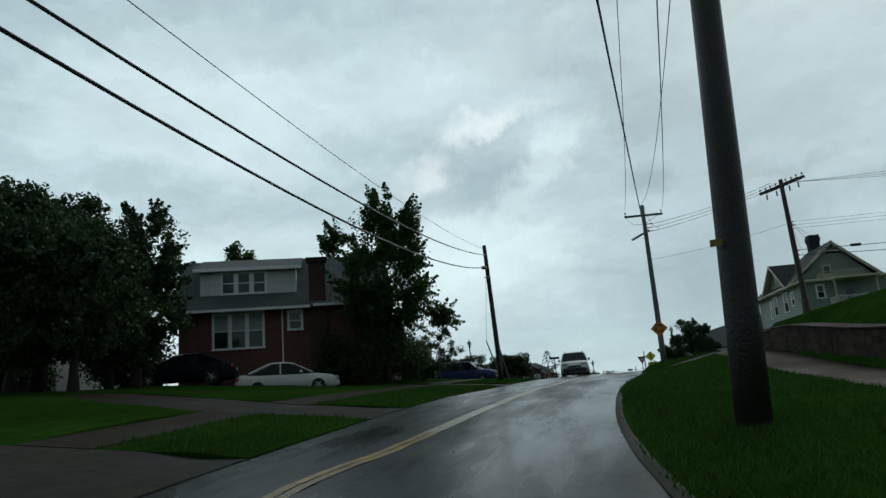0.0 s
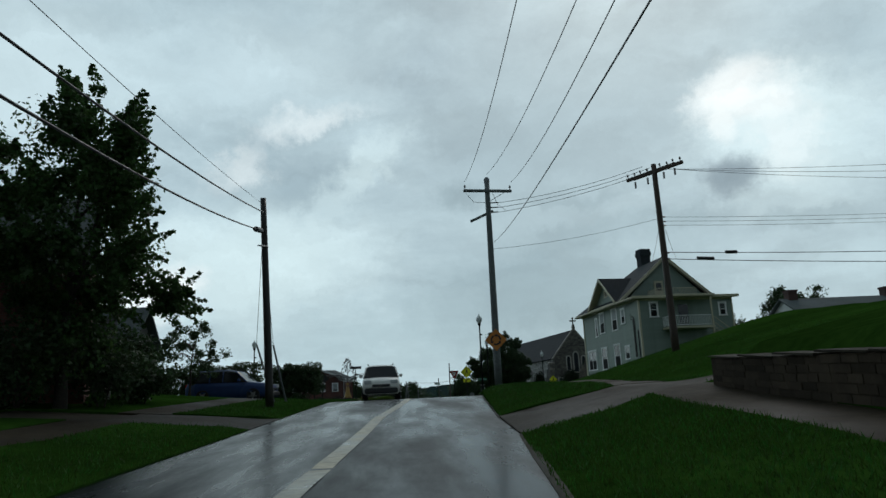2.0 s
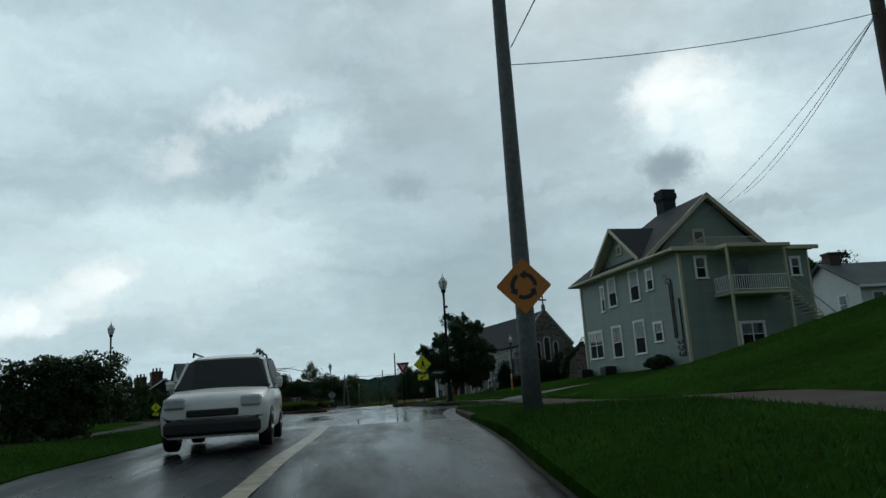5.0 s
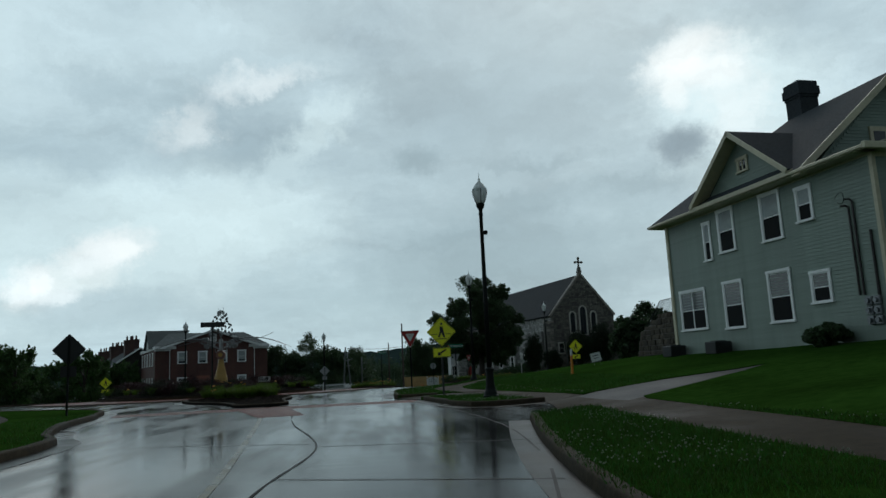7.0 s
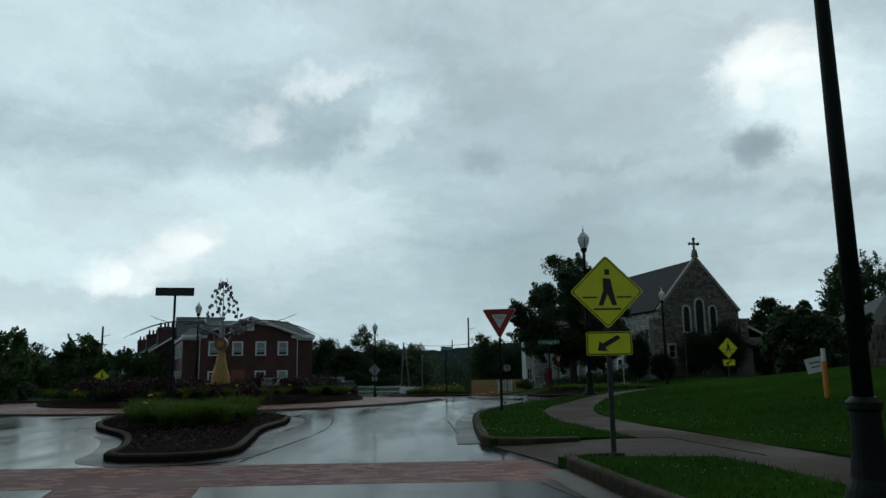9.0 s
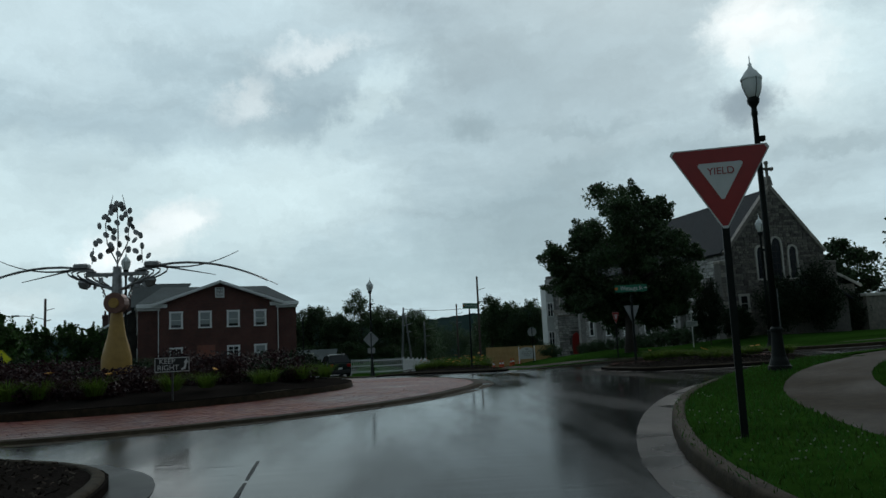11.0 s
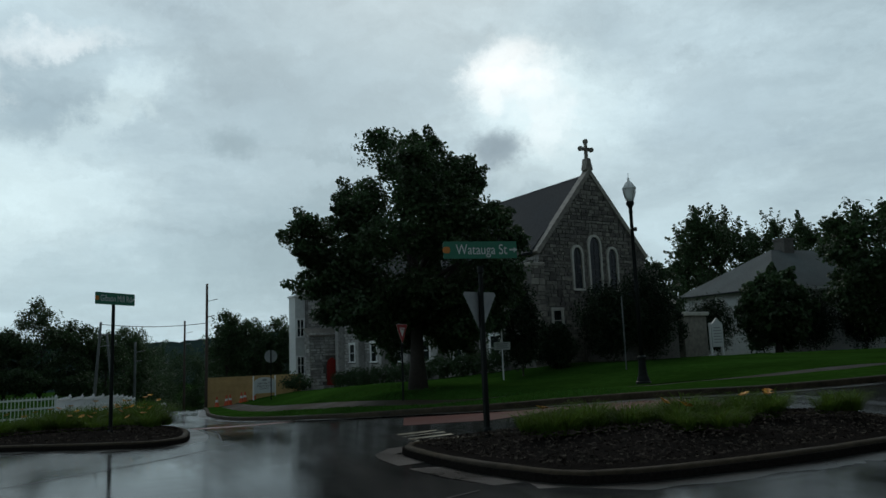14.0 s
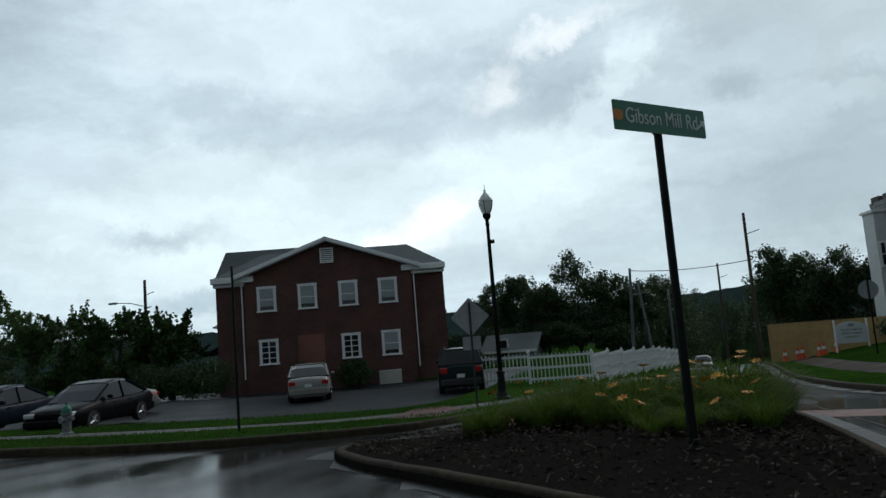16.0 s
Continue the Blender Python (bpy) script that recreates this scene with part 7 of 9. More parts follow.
def crossing_sign(x, y, zc, yaw, plaque=True, back=False):
    z = height(x, y)
    t = thing("crossing_sign", facing(x, y, z, yaw), "yellow-green diamond crossing sign with arrow plaque on a post", "road sign", "crossing signs")
    c = zc - z
    post(t, c + 0.45)
    d = plate("sign_face", turned(rounded(0.76, 0.76, 0.04), 45), "sign_yellow", t, Matrix.Translation((0, 0, c)))
    rim = turned(rounded(0.70, 0.70, 0.03), 45)
    bm = bmesh.new()
    big, small = turned(rounded(0.725, 0.725, 0.035), 45), rim
    a, b = [bm.verts.new((p, -0.006, q)) for p, q in big], [bm.verts.new((p, -0.006, q)) for p, q in small]
    for k in range(len(a)):
        bm.faces.new((a[k - 1], a[k], b[k], b[k - 1]))
    part("border", bm, M["sign_black"], d)
    # plain dark symbol over two lines
    for o in (((-0.05, 0.20), (0.06, 0.19), (0.09, 0.02), (0.14, -0.2), (0.07, -0.2), (0.01, -0.03), (-0.06, -0.2), (-0.13, -0.2), (-0.05, 0.02)), ((-0.02, 0.25), (0.05, 0.25), (0.05, 0.33), (-0.02, 0.33)),
              ((-0.36, -0.07), (-0.14, -0.07), (-0.14, -0.09), (-0.36, -0.09)), ((0.14, -0.07), (0.36, -0.07), (0.36, -0.09), (0.14, -0.09)), ((-0.2, -0.24), (0.2, -0.24), (0.2, -0.265), (-0.2, -0.265))):
        plate("symbol", o, "sign_black", d, Matrix.Translation((0, -0.0045, 0)))
    if plaque:
        q = plate("plaque", rounded(0.66, 0.34, 0.03), "sign_yellow", t, Matrix.Translation((0, 0, c - 0.75)))
        arrow = [(-0.17, -0.10), (-0.02, -0.11), (-0.06, -0.06), (0.17, 0.08), (0.12, 0.12), (-0.10, 0.0), (-0.14, 0.04)]
        plate("arrow", arrow, "sign_black", q, Matrix.Translation((0, -0.0045, 0)))
        bm = bmesh.new()
        big, small = rounded(0.64, 0.32, 0.03), rounded(0.61, 0.29, 0.025)
        a, b = [bm.verts.new((p, -0.006, r)) for p, r in big], [bm.verts.new((p, -0.006, r)) for p, r in small]
        for k in range(len(a)):
            bm.faces.new((a[k - 1], a[k], b[k], b[k - 1]))
        part("border", bm, M["sign_black"], q)
    return t


crossing_sign(5.24, 81.21, 2.37, -2)
crossing_sign(18.4, 108.0, 2.07, 5)
crossing_sign(-21.1, 125.5, 0.95, 10)

# orange diamond on the grey pole
t = thing("warning_sign", facing(4.27, 51.28, 2.6, 0), "orange diamond warning sign with circling arrows on the pole", "road sign")
d = plate("sign_face", turned(rounded(0.76, 0.76, 0.04), 45), "sign_orange", t, Matrix.Identity(4))
for k in range(3):
    a0 = 120 * k
    arcp = [(0.26 * math.cos(radians(a0 + 80 * q / 6)), 0.26 * math.sin(radians(a0 + 80 * q / 6))) for q in range(7)]
    arcp += [(0.18 * math.cos(radians(a0 + 80 * q / 6)), 0.18 * math.sin(radians(a0 + 80 * q / 6))) for q in range(6, -1, -1)]
    plate("arrow", arcp, "sign_black", d, Matrix.Translation((0, -0.0045, 0)))
    e = radians(a0 + 80)
    tip = [(0.31 * math.cos(e), 0.31 * math.sin(e)), (0.22 * math.cos(e + 0.55), 0.22 * math.sin(e + 0.55)), (0.13 * math.cos(e), 0.13 * math.sin(e))]
    plate("arrow_head", tip, "sign_black", d, Matrix.Translation((0, -0.005, 0)))


def back_diamond(x, y, zc, yaw, label="grey back of a diamond road sign on a post", dark=False):
    z = height(x, y)
    t = thing("road_sign", facing(x, y, z, yaw), label, "road sign")
    post(t, zc - z + 0.4, 0.03, "black_paint" if dark else "steel_post", -0.05)
    plate("sign_face", turned(rounded(0.76, 0.76, 0.04), 45), "sign_black" if dark else "sign_back", t, Matrix.Translation((0, 0, zc - z)))
    plate("plaque", rounded(0.5, 0.36, 0.03), "sign_black" if dark else "sign_back", t, Matrix.Translation((0, 0, zc - z - 0.72)))


back_diamond(-1.45, 132.6, 1.1, 20)
back_diamond(-7.4, 80.4, 2.25, 5, "black back of a diamond road sign on a dark post", True)


def yield_sign(x, y, zc, yaw, facing_us=True, size=0.92):
    z = height(x, y)
    t = thing("yield_sign", facing(x, y, z, yaw), "red and white triangular yield sign on a dark post" if facing_us else "grey back of a triangular yield sign on a dark post", "road sign")
    post(t, zc - z + 0.28, 0.035, "black_paint", 0.0 if facing_us else -0.04)
    s = size

    def tri(k, r=0.05):
        h = s * 0.866 * k
        c = [(-s * k / 2, h / 3), (0, -2 * h / 3), (s * k / 2, h / 3)]
        out = []
        for i in range(3):
            p, a, b = Vector(c[i]), Vector(c[i - 1]), Vector(c[(i + 1) % 3])
            da, db = (a - p).normalized(), (b - p).normalized()
            for q in range(4):
                w = q / 3
                out.append(tuple(p + (da * (1 - w) + db * w) * r))
        return out

    f = plate("sign_face", tri(1.0), "sign_white" if facing_us else "sign_back", t, Matrix.Translation((0, 0, zc - z)))
    if facing_us:
        plate("red_band", tri(0.955), "sign_red", f, Matrix.Translation((0, -0.0045, 0)))
        plate("white_field", tri(0.46, 0.03), "sign_white", f, Matrix.Translation((0, -0.009, 0)))
        letters("YIELD", 0.105, M["sign_red"], f, Matrix.Translation((0, -0.0155, 0.045)) @ Matrix.Rotation(math.pi / 2, 4, "X"))
    return t


yield_sign(4.86, 92.3, 2.70, -16, True, 1.04)
yield_sign(9.86, 112.47, 1.75, 20, False, 0.75)
yield_sign(12.9, 125.8, 1.78, 42, True, 0.8)


def lawn_sign(x, y, yaw):
    z = height(x, y)
    t = thing("lawn_sign", facing(x, y, z, yaw), "slim white post with a small lettered board and hooded lamp", "sign")
    bm = bmesh.new()
    box(bm, -0.03, 0.03, -0.03, 0.03, -0.2, 2.35, 0.008)
    part("post", bm, M["white"], t)
    b = plate("board", rounded(0.72, 0.34, 0.02), "sign_white", t, Matrix.Translation((0, -0.04, 1.5)), 0.03)
    for k in range(3):
        plate("text_bar", rounded(0.56 - 0.08 * (k % 2), 0.045, 0.01), "sign_back", b, Matrix.Translation((0, -0.034, 0.09 - 0.09 * k)))
    bm = bmesh.new()
    lathe(bm, [(0.16, 2.22), (0.10, 2.32), (0.04, 2.40), (0.035, 2.48)], 12)
    part("lamp_hood", bm, M["white"], t)
    return t


lawn_sign(19.4, 131.4, -26)


def street_name(x, y, z_sign, yaw, text, arrow, post_h, blank=False):
    z = height(x, y, False, 0.2)
    t = thing("street_name_sign", facing(x, y, z, yaw), "green street name blade on a slim black post" if not blank else "dark street name blade seen against the sky on a black post", "street sign", "street name signs")
    bm = bmesh.new()
    lathe(bm, [(0.06, -0.2), (0.06, 0.05), (0.045, 0.08), (0.04, 1.0), (0.038, post_h - 0.12), (0.055, post_h - 0.1), (0.05, post_h)], 10)
    part("post", bm, M["black_paint"], t)
    b = plate("blade", rounded(1.2, 0.27, 0.015), "sign_green" if not blank else "sign_black", t, Matrix.Translation((0, -0.05, z_sign - z)), 0.01)
    if not blank:
        letters(text, 0.225 if len(text) < 12 else 0.2, M["sign_white"], b, Matrix.Translation((0.02, -0.0125, 0.0)) @ Matrix.Rotation(math.pi / 2, 4, "X") @ Matrix.Diagonal((0.8, 1, 1, 1)))
        plate("arrow", turned([(-0.07, -0.012), (0.0, -0.012), (0.0, -0.04), (0.06, 0), (0.0, 0.04), (0.0, 0.012), (-0.07, 0.012)], arrow), "sign_white", b, Matrix.Translation((0.55, -0.0105, 0)))
        plate("emblem", rounded(0.12, 0.1, 0.04), "sign_orange", b, Matrix.Translation((-0.55, -0.0105, 0)))
    return t


street_name(9.86, 112.4, 2.62, -8, "Watauga St", 0, 2.55)
street_name(4.18, 120.2, 2.52, 50, "Gibson Mill Rd", 35, 3.0)
street_name(-5.5, 94.5, 3.85, 10, "", 0, 3.75, True)


def keep_right():
    x, y = -3.58, 100.6
    z = height(x, y, False, 0.3)
    t = thing("keep_right_sign", facing(x, y, z, 8), "small black traffic board with white lettering among red shrubs", "road sign")
    post(t, 0.75, 0.018)
    b = plate("board", rounded(0.7, 0.3, 0.02), "sign_white", t, Matrix.Translation((0, 0, 0.82 - z)))
    plate("black_field", rounded(0.67, 0.27, 0.015), "sign_black", b, Matrix.Translation((0, -0.0045, 0)))
    letters("KEEP", 0.15, M["sign_white"], b, Matrix.Translation((-0.1, -0.0115, 0.07)) @ Matrix.Rotation(math.pi / 2, 4, "X"))
    letters("RIGHT", 0.15, M["sign_white"], b, Matrix.Translation((-0.08, -0.0115, -0.065)) @ Matrix.Rotation(math.pi / 2, 4, "X"))
    plate("arrow", [(0.22, -0.12), (0.3, -0.1), (0.33, 0.03), (0.36, 0.03), (0.32, 0.12), (0.26, 0.03), (0.29, 0.03), (0.27, -0.06), (0.22, -0.08)], "sign_white", b, Matrix.Translation((-0.03, -0.009, 0)))


keep_right()


def sculpture():
    x, y = -7.35, 107.0
    z = height(x, y, False, 0.35)
    t = thing("sculpture", Matrix.Translation((x, y, z)), "tall metal garden sculpture with ochre vase body and leafy steel branches", "sculpture")
    bm = bmesh.new()
    lathe(bm, [(0.42, 0.0), (0.46, 0.3), (0.45, 0.7), (0.36, 1.05), (0.27, 1.35), (0.23, 1.6), (0.20, 1.85), (0.17, 2.05), (0.13, 2.2)], 16, Matrix.Diagonal((1, 0.55, 1, 1)))
    bmesh.ops.translate(bm, verts=bm.verts[:], vec=(0, 0, 0.2))
    part("vase", bm, M["ochre"], t, "ochre painted vase-shaped body", smooth=True)
    bm = bmesh.new()
    cyl(bm, (0, -0.22, 2.5), (0, 0.15, 2.5), 0.31, n=18)
    part("disc", bm, M["copper"], t, "copper red disc on the neck")
    bm = bmesh.new()
    cyl(bm, (0, -0.26, 2.5), (0, -0.2, 2.5), 0.15, n=14)
    part("disc_centre", bm, M["ochre"], t)
    bm = bmesh.new()
    cyl(bm, (0, 0, 2.7), (0, 0, 3.6), 0.16, 0.12, 10)
    box(bm, -0.9, 0.9, -0.08, 0.08, 3.32, 3.42)
    part("crossbar", bm, M["steel"], t)
    for sx in (-1, 1):
        bm = bmesh.new()
        box(bm, sx * 1.05 - 0.22, sx * 1.05 + 0.22, -0.15, 0.15, 3.55, 3.72, 0.04)
        part("bracket_head", bm, M["steel"], t)
        for k, (dx, dz, b) in enumerate(((3.6, -0.75, 0.55), (3.3, -0.62, 0.45), (2.4, 0.35, -0.5), (1.7, -0.35, -0.35))):
            bm = bmesh.new()
            tube(bm, [(sx * (1.2 + dx * u), 0.05 * k, 3.6 + dz * u * u + b * u * (1 - u)) for u in np.linspace(0, 1, 9)], [0.035 * (1 - 0.7 * u) for u in np.linspace(0, 1, 9)], 5)
            part("branch", bm, M["steel"], t)
        for k in range(6):
            bm = bmesh.new()
            tube(bm, [(sx * (0.1 + (0.5 + 0.18 * k) * math.sin(u * math.pi * 0.85)), 0.12 * math.cos(k), 2.9 + (0.9 + 0.05 * k) * u - 0.5 * u**3) for u in np.linspace(0, 1, 9)], 0.028, 5)
            part("curl", bm, M["steel"], t)
        bm = bmesh.new()
        lathe(bm, [(0.02, -0.15), (0.16, -0.1), (0.22, 0.05), (0.16, 0.16), (0.03, 0.18)], 10, Matrix.Translation((sx * 0.95, 0, 3.1)) @ Matrix.Diagonal((1, 0.4, 1, 1)))
        part("pod", bm, M["steel"], t)
        bm = bmesh.new()
        tube(bm, [(sx * 0.3, 0, 2.65), (sx * 0.45, 0, 3.0), (sx * 0.55, 0, 3.3)], 0.02, 5)
        part("stay", bm, M["steel"], t)
        bm = bmesh.new()
        tube(bm, [(sx * (0.34 + 0.16 * u + 0.045 * math.cos(34 * u)), 0.045 * math.sin(34 * u), 2.62 + 0.62 * u) for u in np.linspace(0, 1, 60)], 0.012, 4)
        part("spring", bm, M["steel"], t)
        for q in (0.45, 0.62, 0.85):
            bm = bmesh.new()
            lathe(bm, [(0.015, -0.012), (0.09, -0.006), (0.1, 0.0), (0.09, 0.010), (0.015, 0.014)], 10, Matrix.Translation((sx * q, -0.06, 3.2 - 0.18 * (q > 0.5))) @ Matrix.Rotation(1.35, 4, "X") @ Matrix.Rotation(sx * q, 4, "Y"))
            part("leaf", bm, M["steel"], t)
    bm = bmesh.new()
    tube(bm, [(0, 0, 3.5), (0.02, 0, 4.6), (-0.02, 0, 5.6)], [0.035, 0.025, 0.012], 5)
    for s in (-1, 1):
        tube(bm, [(0, 0, 3.7), (s * 0.3, 0, 4.3), (s * 0.36, 0, 4.9), (s * 0.2, 0, 5.55), (s * 0.14, 0, 5.8)], [0.022, 0.02, 0.018, 0.014, 0.008], 5)
        tube(bm, [(s * 0.75, 0, 3.7), (s * 0.72, 0, 4.2)], 0.014, 4)
    part("stem", bm, M["steel"], t)
    r = random.Random(5)
    for k in range(40):
        zz = 3.85 + 1.75 * (k / 40) ** 1.15
        sx = (-1) ** k * r.uniform(0.05, 0.95) * (1.0 - 0.75 * (zz - 3.95) / 1.65)
        m = Matrix.Translation((sx, r.uniform(-0.12, 0.12), zz)) @ Matrix.Rotation(r.uniform(-0.8, 0.8), 4, "Y") @ Matrix.Rotation(r.uniform(-0.5, 0.5), 4, "Z")
        me = mesh_of(("leaf_disc",), M["steel"], lambda b: lathe(b, [(0.015, -0.012), (0.08, -0.008), (0.095, 0.0), (0.08, 0.010), (0.015, 0.014)], 10, Matrix.Rotation(math.pi / 2, 4, "X") @ Matrix.Diagonal((0.85, 1.15, 1, 1))))
        shared("leaf", me, t, "", m)
    return t


sculpture()


def fence_run(a, b, panel=2.4):
    """White vinyl picket fence from a to b."""
    a, b = Vector(a), Vector(b)
    n = max(1, round((b - a).length / panel))
    d = (b - a) / n
    yaw = math.atan2(d.y, d.x)
    w = Vector((d.x, d.y)).length
    for k in range(n):
        p = a + d * k
        t = thing("fence_panel", Matrix.Translation((p.x, p.y, height(p.x, p.y))) @ Matrix.Rotation(yaw, 4, "Z"), "white vinyl picket fence panel with capped posts", "fence", "white picket fence")
        shared("post", mesh_of(("fpost",), M["white_vinyl"], lambda q: (box(q, -0.06, 0.06, -0.06, 0.06, -0.4, 1.25), box(q, -0.075, 0.075, -0.075, 0.075, 1.25, 1.29), lathe(q, [(0.06, 1.29), (0.045, 1.34), (0.01, 1.40)], 8))), t)
        for z in (0.18, 0.62, 1.05):
            shared("rail", mesh_of(("frail", round(w, 2)), M["white_vinyl"], lambda q: box(q, 0.05, w - 0.05, -0.02, 0.02, -0.045, 0.045)), t, "", Matrix.Translation((0, 0, z)))
        m = int(w / 0.15)
        for q in range(1, m):
            shared("picket", mesh_of(("picket",), M["white_vinyl"], lambda e: box(e, -0.02, 0.02, -0.015, 0.015, 0.05, 1.18)), t, "", Matrix.Translation((q * w / m, 0.0, 0)))


fence_run((-4.6, 142.2, 0), (0.4, 143.1, 0))
fence_run((0.4, 143.1, 0), (2.2, 156, 0), 2.6)
fence_run((2.2, 156, 0), (3.2, 172, 0), 3.2)


def church_board():
    x, y = 12.3, 156.6
    z = height(x, y)
    t = thing("church_sign", facing(x, y, height(x, y) - 0.1, 8) @ Matrix.Diagonal((0.8, 0.8, 0.8, 1)), "white arched church name board on two posts", "sign board")
    for s in (-1, 1):
        bm = bmesh.new()
        box(bm, s * 1.0 - 0.05, s * 1.0 + 0.05, -0.02, 0.08, -0.2, 2.1)
        part("post", bm, M["white"], t)
    out = [(-0.95, 0.55), (0.95, 0.55), (0.95, 1.55)] + [(0.95 * math.cos(radians(a)), 1.55 + 0.42 * math.sin(radians(a))) for a in range(15, 180, 15)] + [(-0.95, 1.55)]
    b = plate("board", out, "sign_white", t, Matrix.Identity(4), 0.05)
    for k, word in enumerate(("WESTMINSTER", "PRESBYTERIAN", "CHURCH")):
        letters(word, 0.2, M["sign_black"], b, Matrix.Translation((0, -0.053, 1.42 - 0.24 * k)) @ Matrix.Rotation(math.pi / 2, 4, "X"))
    plate("emblem", turned([(0.22 * math.cos(radians(a)), 0.12 * math.sin(radians(a))) for a in range(0, 360, 30)], 0), "sign_back", b, Matrix.Translation((0, -0.052, 1.72)))


church_board()
bm = bmesh.new()
box(bm, 0, 6.9, 0, 0.05, 0, 2.15)
b = part("hoarding", bm, M["plywood"], None, "", Matrix.Translation((8.5, 159, height(11, 159) - 0.25)))
tagged(b, "raw plywood hoarding round a works site", "hoarding")
for k in range(6):
    bm = bmesh.new()
    box(bm, 1.25 * k + 0.02, 1.25 * k + 0.06, -0.03, 0.0, 0, 2.15)
    part("batten", bm, M["plywood"], b)
for k in range(6):
    x, y = 9.0 + 0.5 * k + 0.2 * (k % 2), 156.8 + 0.5 * (k % 3)
    t = thing("traffic_cone", Matrix.Translation((x, y, height(x, y))), "orange traffic cone beside the works", "traffic cone", "traffic cones")
    shared("cone", mesh_of(("cone",), M["cone"], lambda q: lathe(q, [(0.16, 0.03), (0.13, 0.2), (0.05, 0.68), (0.03, 0.72)], 12)), t)
    shared("base", mesh_of(("cone_base",), M["cone"], lambda q: box(q, -0.2, 0.2, -0.2, 0.2, 0, 0.035, 0.01)), t)
    shared("band", mesh_of(("cone_band",), M["sign_white"], lambda q: lathe(q, [(0.112, 0.32), (0.088, 0.48)], 12)), t)


def hydrant(x, y):
    t = thing("fire_hydrant", Matrix.Translation((x, y, height(x, y) - 0.02)), "grey fire hydrant with green bonnet in the verge", "hydrant")
    bm = bmesh.new()
    lathe(bm, [(0.17, 0), (0.17, 0.05), (0.11, 0.07), (0.11, 0.5), (0.14, 0.52), (0.14, 0.56)], 14)
    part("barrel", bm, M["hardware"], t, smooth=False)
    bm = bmesh.new()
    lathe(bm, [(0.13, 0.56), (0.12, 0.66), (0.08, 0.73), (0.035, 0.76), (0.03, 0.81)], 12)
    part("bonnet", bm, M["sign_green"], t)
    bm = bmesh.new()
    cyl(bm, (-0.22, 0, 0.42), (0.22, 0, 0.42), 0.06, n=10)
    cyl(bm, (0, -0.2, 0.38), (0, 0, 0.38), 0.075, n=10)
    part("nozzle", bm, M["hardware"], t)


hydrant(-11.3, 128.3)


def slim_post(x, y, h, label, top=None, material="black_paint"):
    t = thing("slim_post", Matrix.Translation((x, y, height(x, y) - 0.1)), label, "post")
    bm = bmesh.new()
    cyl(bm, (0, 0, 0), (0, 0, h), 0.03, 0.028, 8)
    part("shaft", bm, M[material], t)
    if top:
        plate("sign_face", rounded(*top, 0.02), "sign_white", t, Matrix.Translation((0, -0.035, h - top[1] / 2)))
    return t


slim_post(-4.9, 126.6, 3.6, "slim dark steel post in the verge", None)
slim_post(23.5, 128.0, 3.2, "slim grey steel pole in the church lawn", None, "hardware")
t = thing("road_sign", facing(11.6, 148.2, height(11.6, 148.2), 5), "grey round back of a road sign on a dark post", "road sign")
post(t, 3.1, 0.03, "black_paint", -0.05)
plate("sign_face", [(0.4 * math.cos(radians(q)), 0.4 * math.sin(radians(q))) for q in range(0, 360, 20)], "sign_back", t, Matrix.Translation((0, 0, 2.7)))
t = thing("yard_sign", facing(15.4, 94.1, height(15.4, 94.1) - 0.05, -20) @ Matrix.Rotation(radians(-12), 4, "Y"), "small white yard sign leaning in the lawn", "yard sign")
for q in (-0.18, 0.18):
    bm = bmesh.new()
    cyl(bm, (q, 0, -0.05), (q, 0, 0.5), 0.008, n=6)
    part("stake", bm, M["hardware"], t)
b = plate("board", rounded(0.56, 0.48, 0.01), "sign_white", t, Matrix.Translation((0, -0.02, 0.5)))
plate("printed_bar", rounded(0.34, 0.06, 0.01), "hardware", b, Matrix.Translation((0, -0.004, 0.08)))
plate("printed_bar", rounded(0.26, 0.05, 0.01), "hardware", b, Matrix.Translation((0, -0.004, -0.06)))
t = thing("marker_post", Matrix.Translation((12.0, 87.7, height(12.0, 87.7))), "short orange and white utility marker post in the lawn", "marker post")
bm = bmesh.new()
cyl(bm, (0, 0, -0.1), (0, 0, 0.85), 0.06, n=10)
part("sleeve", bm, M["sign_orange"], t)
bm = bmesh.new()
cyl(bm, (0, 0, 0.85), (0, 0, 1.15), 0.056, 0.05, 10)
part("head", bm, M["sign_white"], t)


def notice_board():
    x, y = 37.6, 138.2
    z = height(x, y)
    t = thing("notice_board", facing(x, y, z, 8), "white church notice board with a small gabled top", "notice board")
    for s in (-1, 1):
        bm = bmesh.new()
        box(bm, s * 0.5 - 0.06, s * 0.5 + 0.06, 0, 0.12, -0.2, 2.1)
        part("post", bm, M["white"], t)
    b = plate("board", [(-0.5, 0.6), (0.5, 0.6), (0.5, 2.0), (0, 2.4), (-0.5, 2.0)], "sign_white", t, Matrix.Identity(4), 0.08)
    for k in range(6):
        plate("text_bar", [(-0.36 + 0.03 * (k % 2), 0), (0.36 - 0.04 * (k % 3), 0), (0.36 - 0.04 * (k % 3), 0.06), (-0.36 + 0.03 * (k % 2), 0.06)], "sign_back", b, Matrix.Translation((0, -0.082, 0.85 + 0.18 * k)))


notice_board()


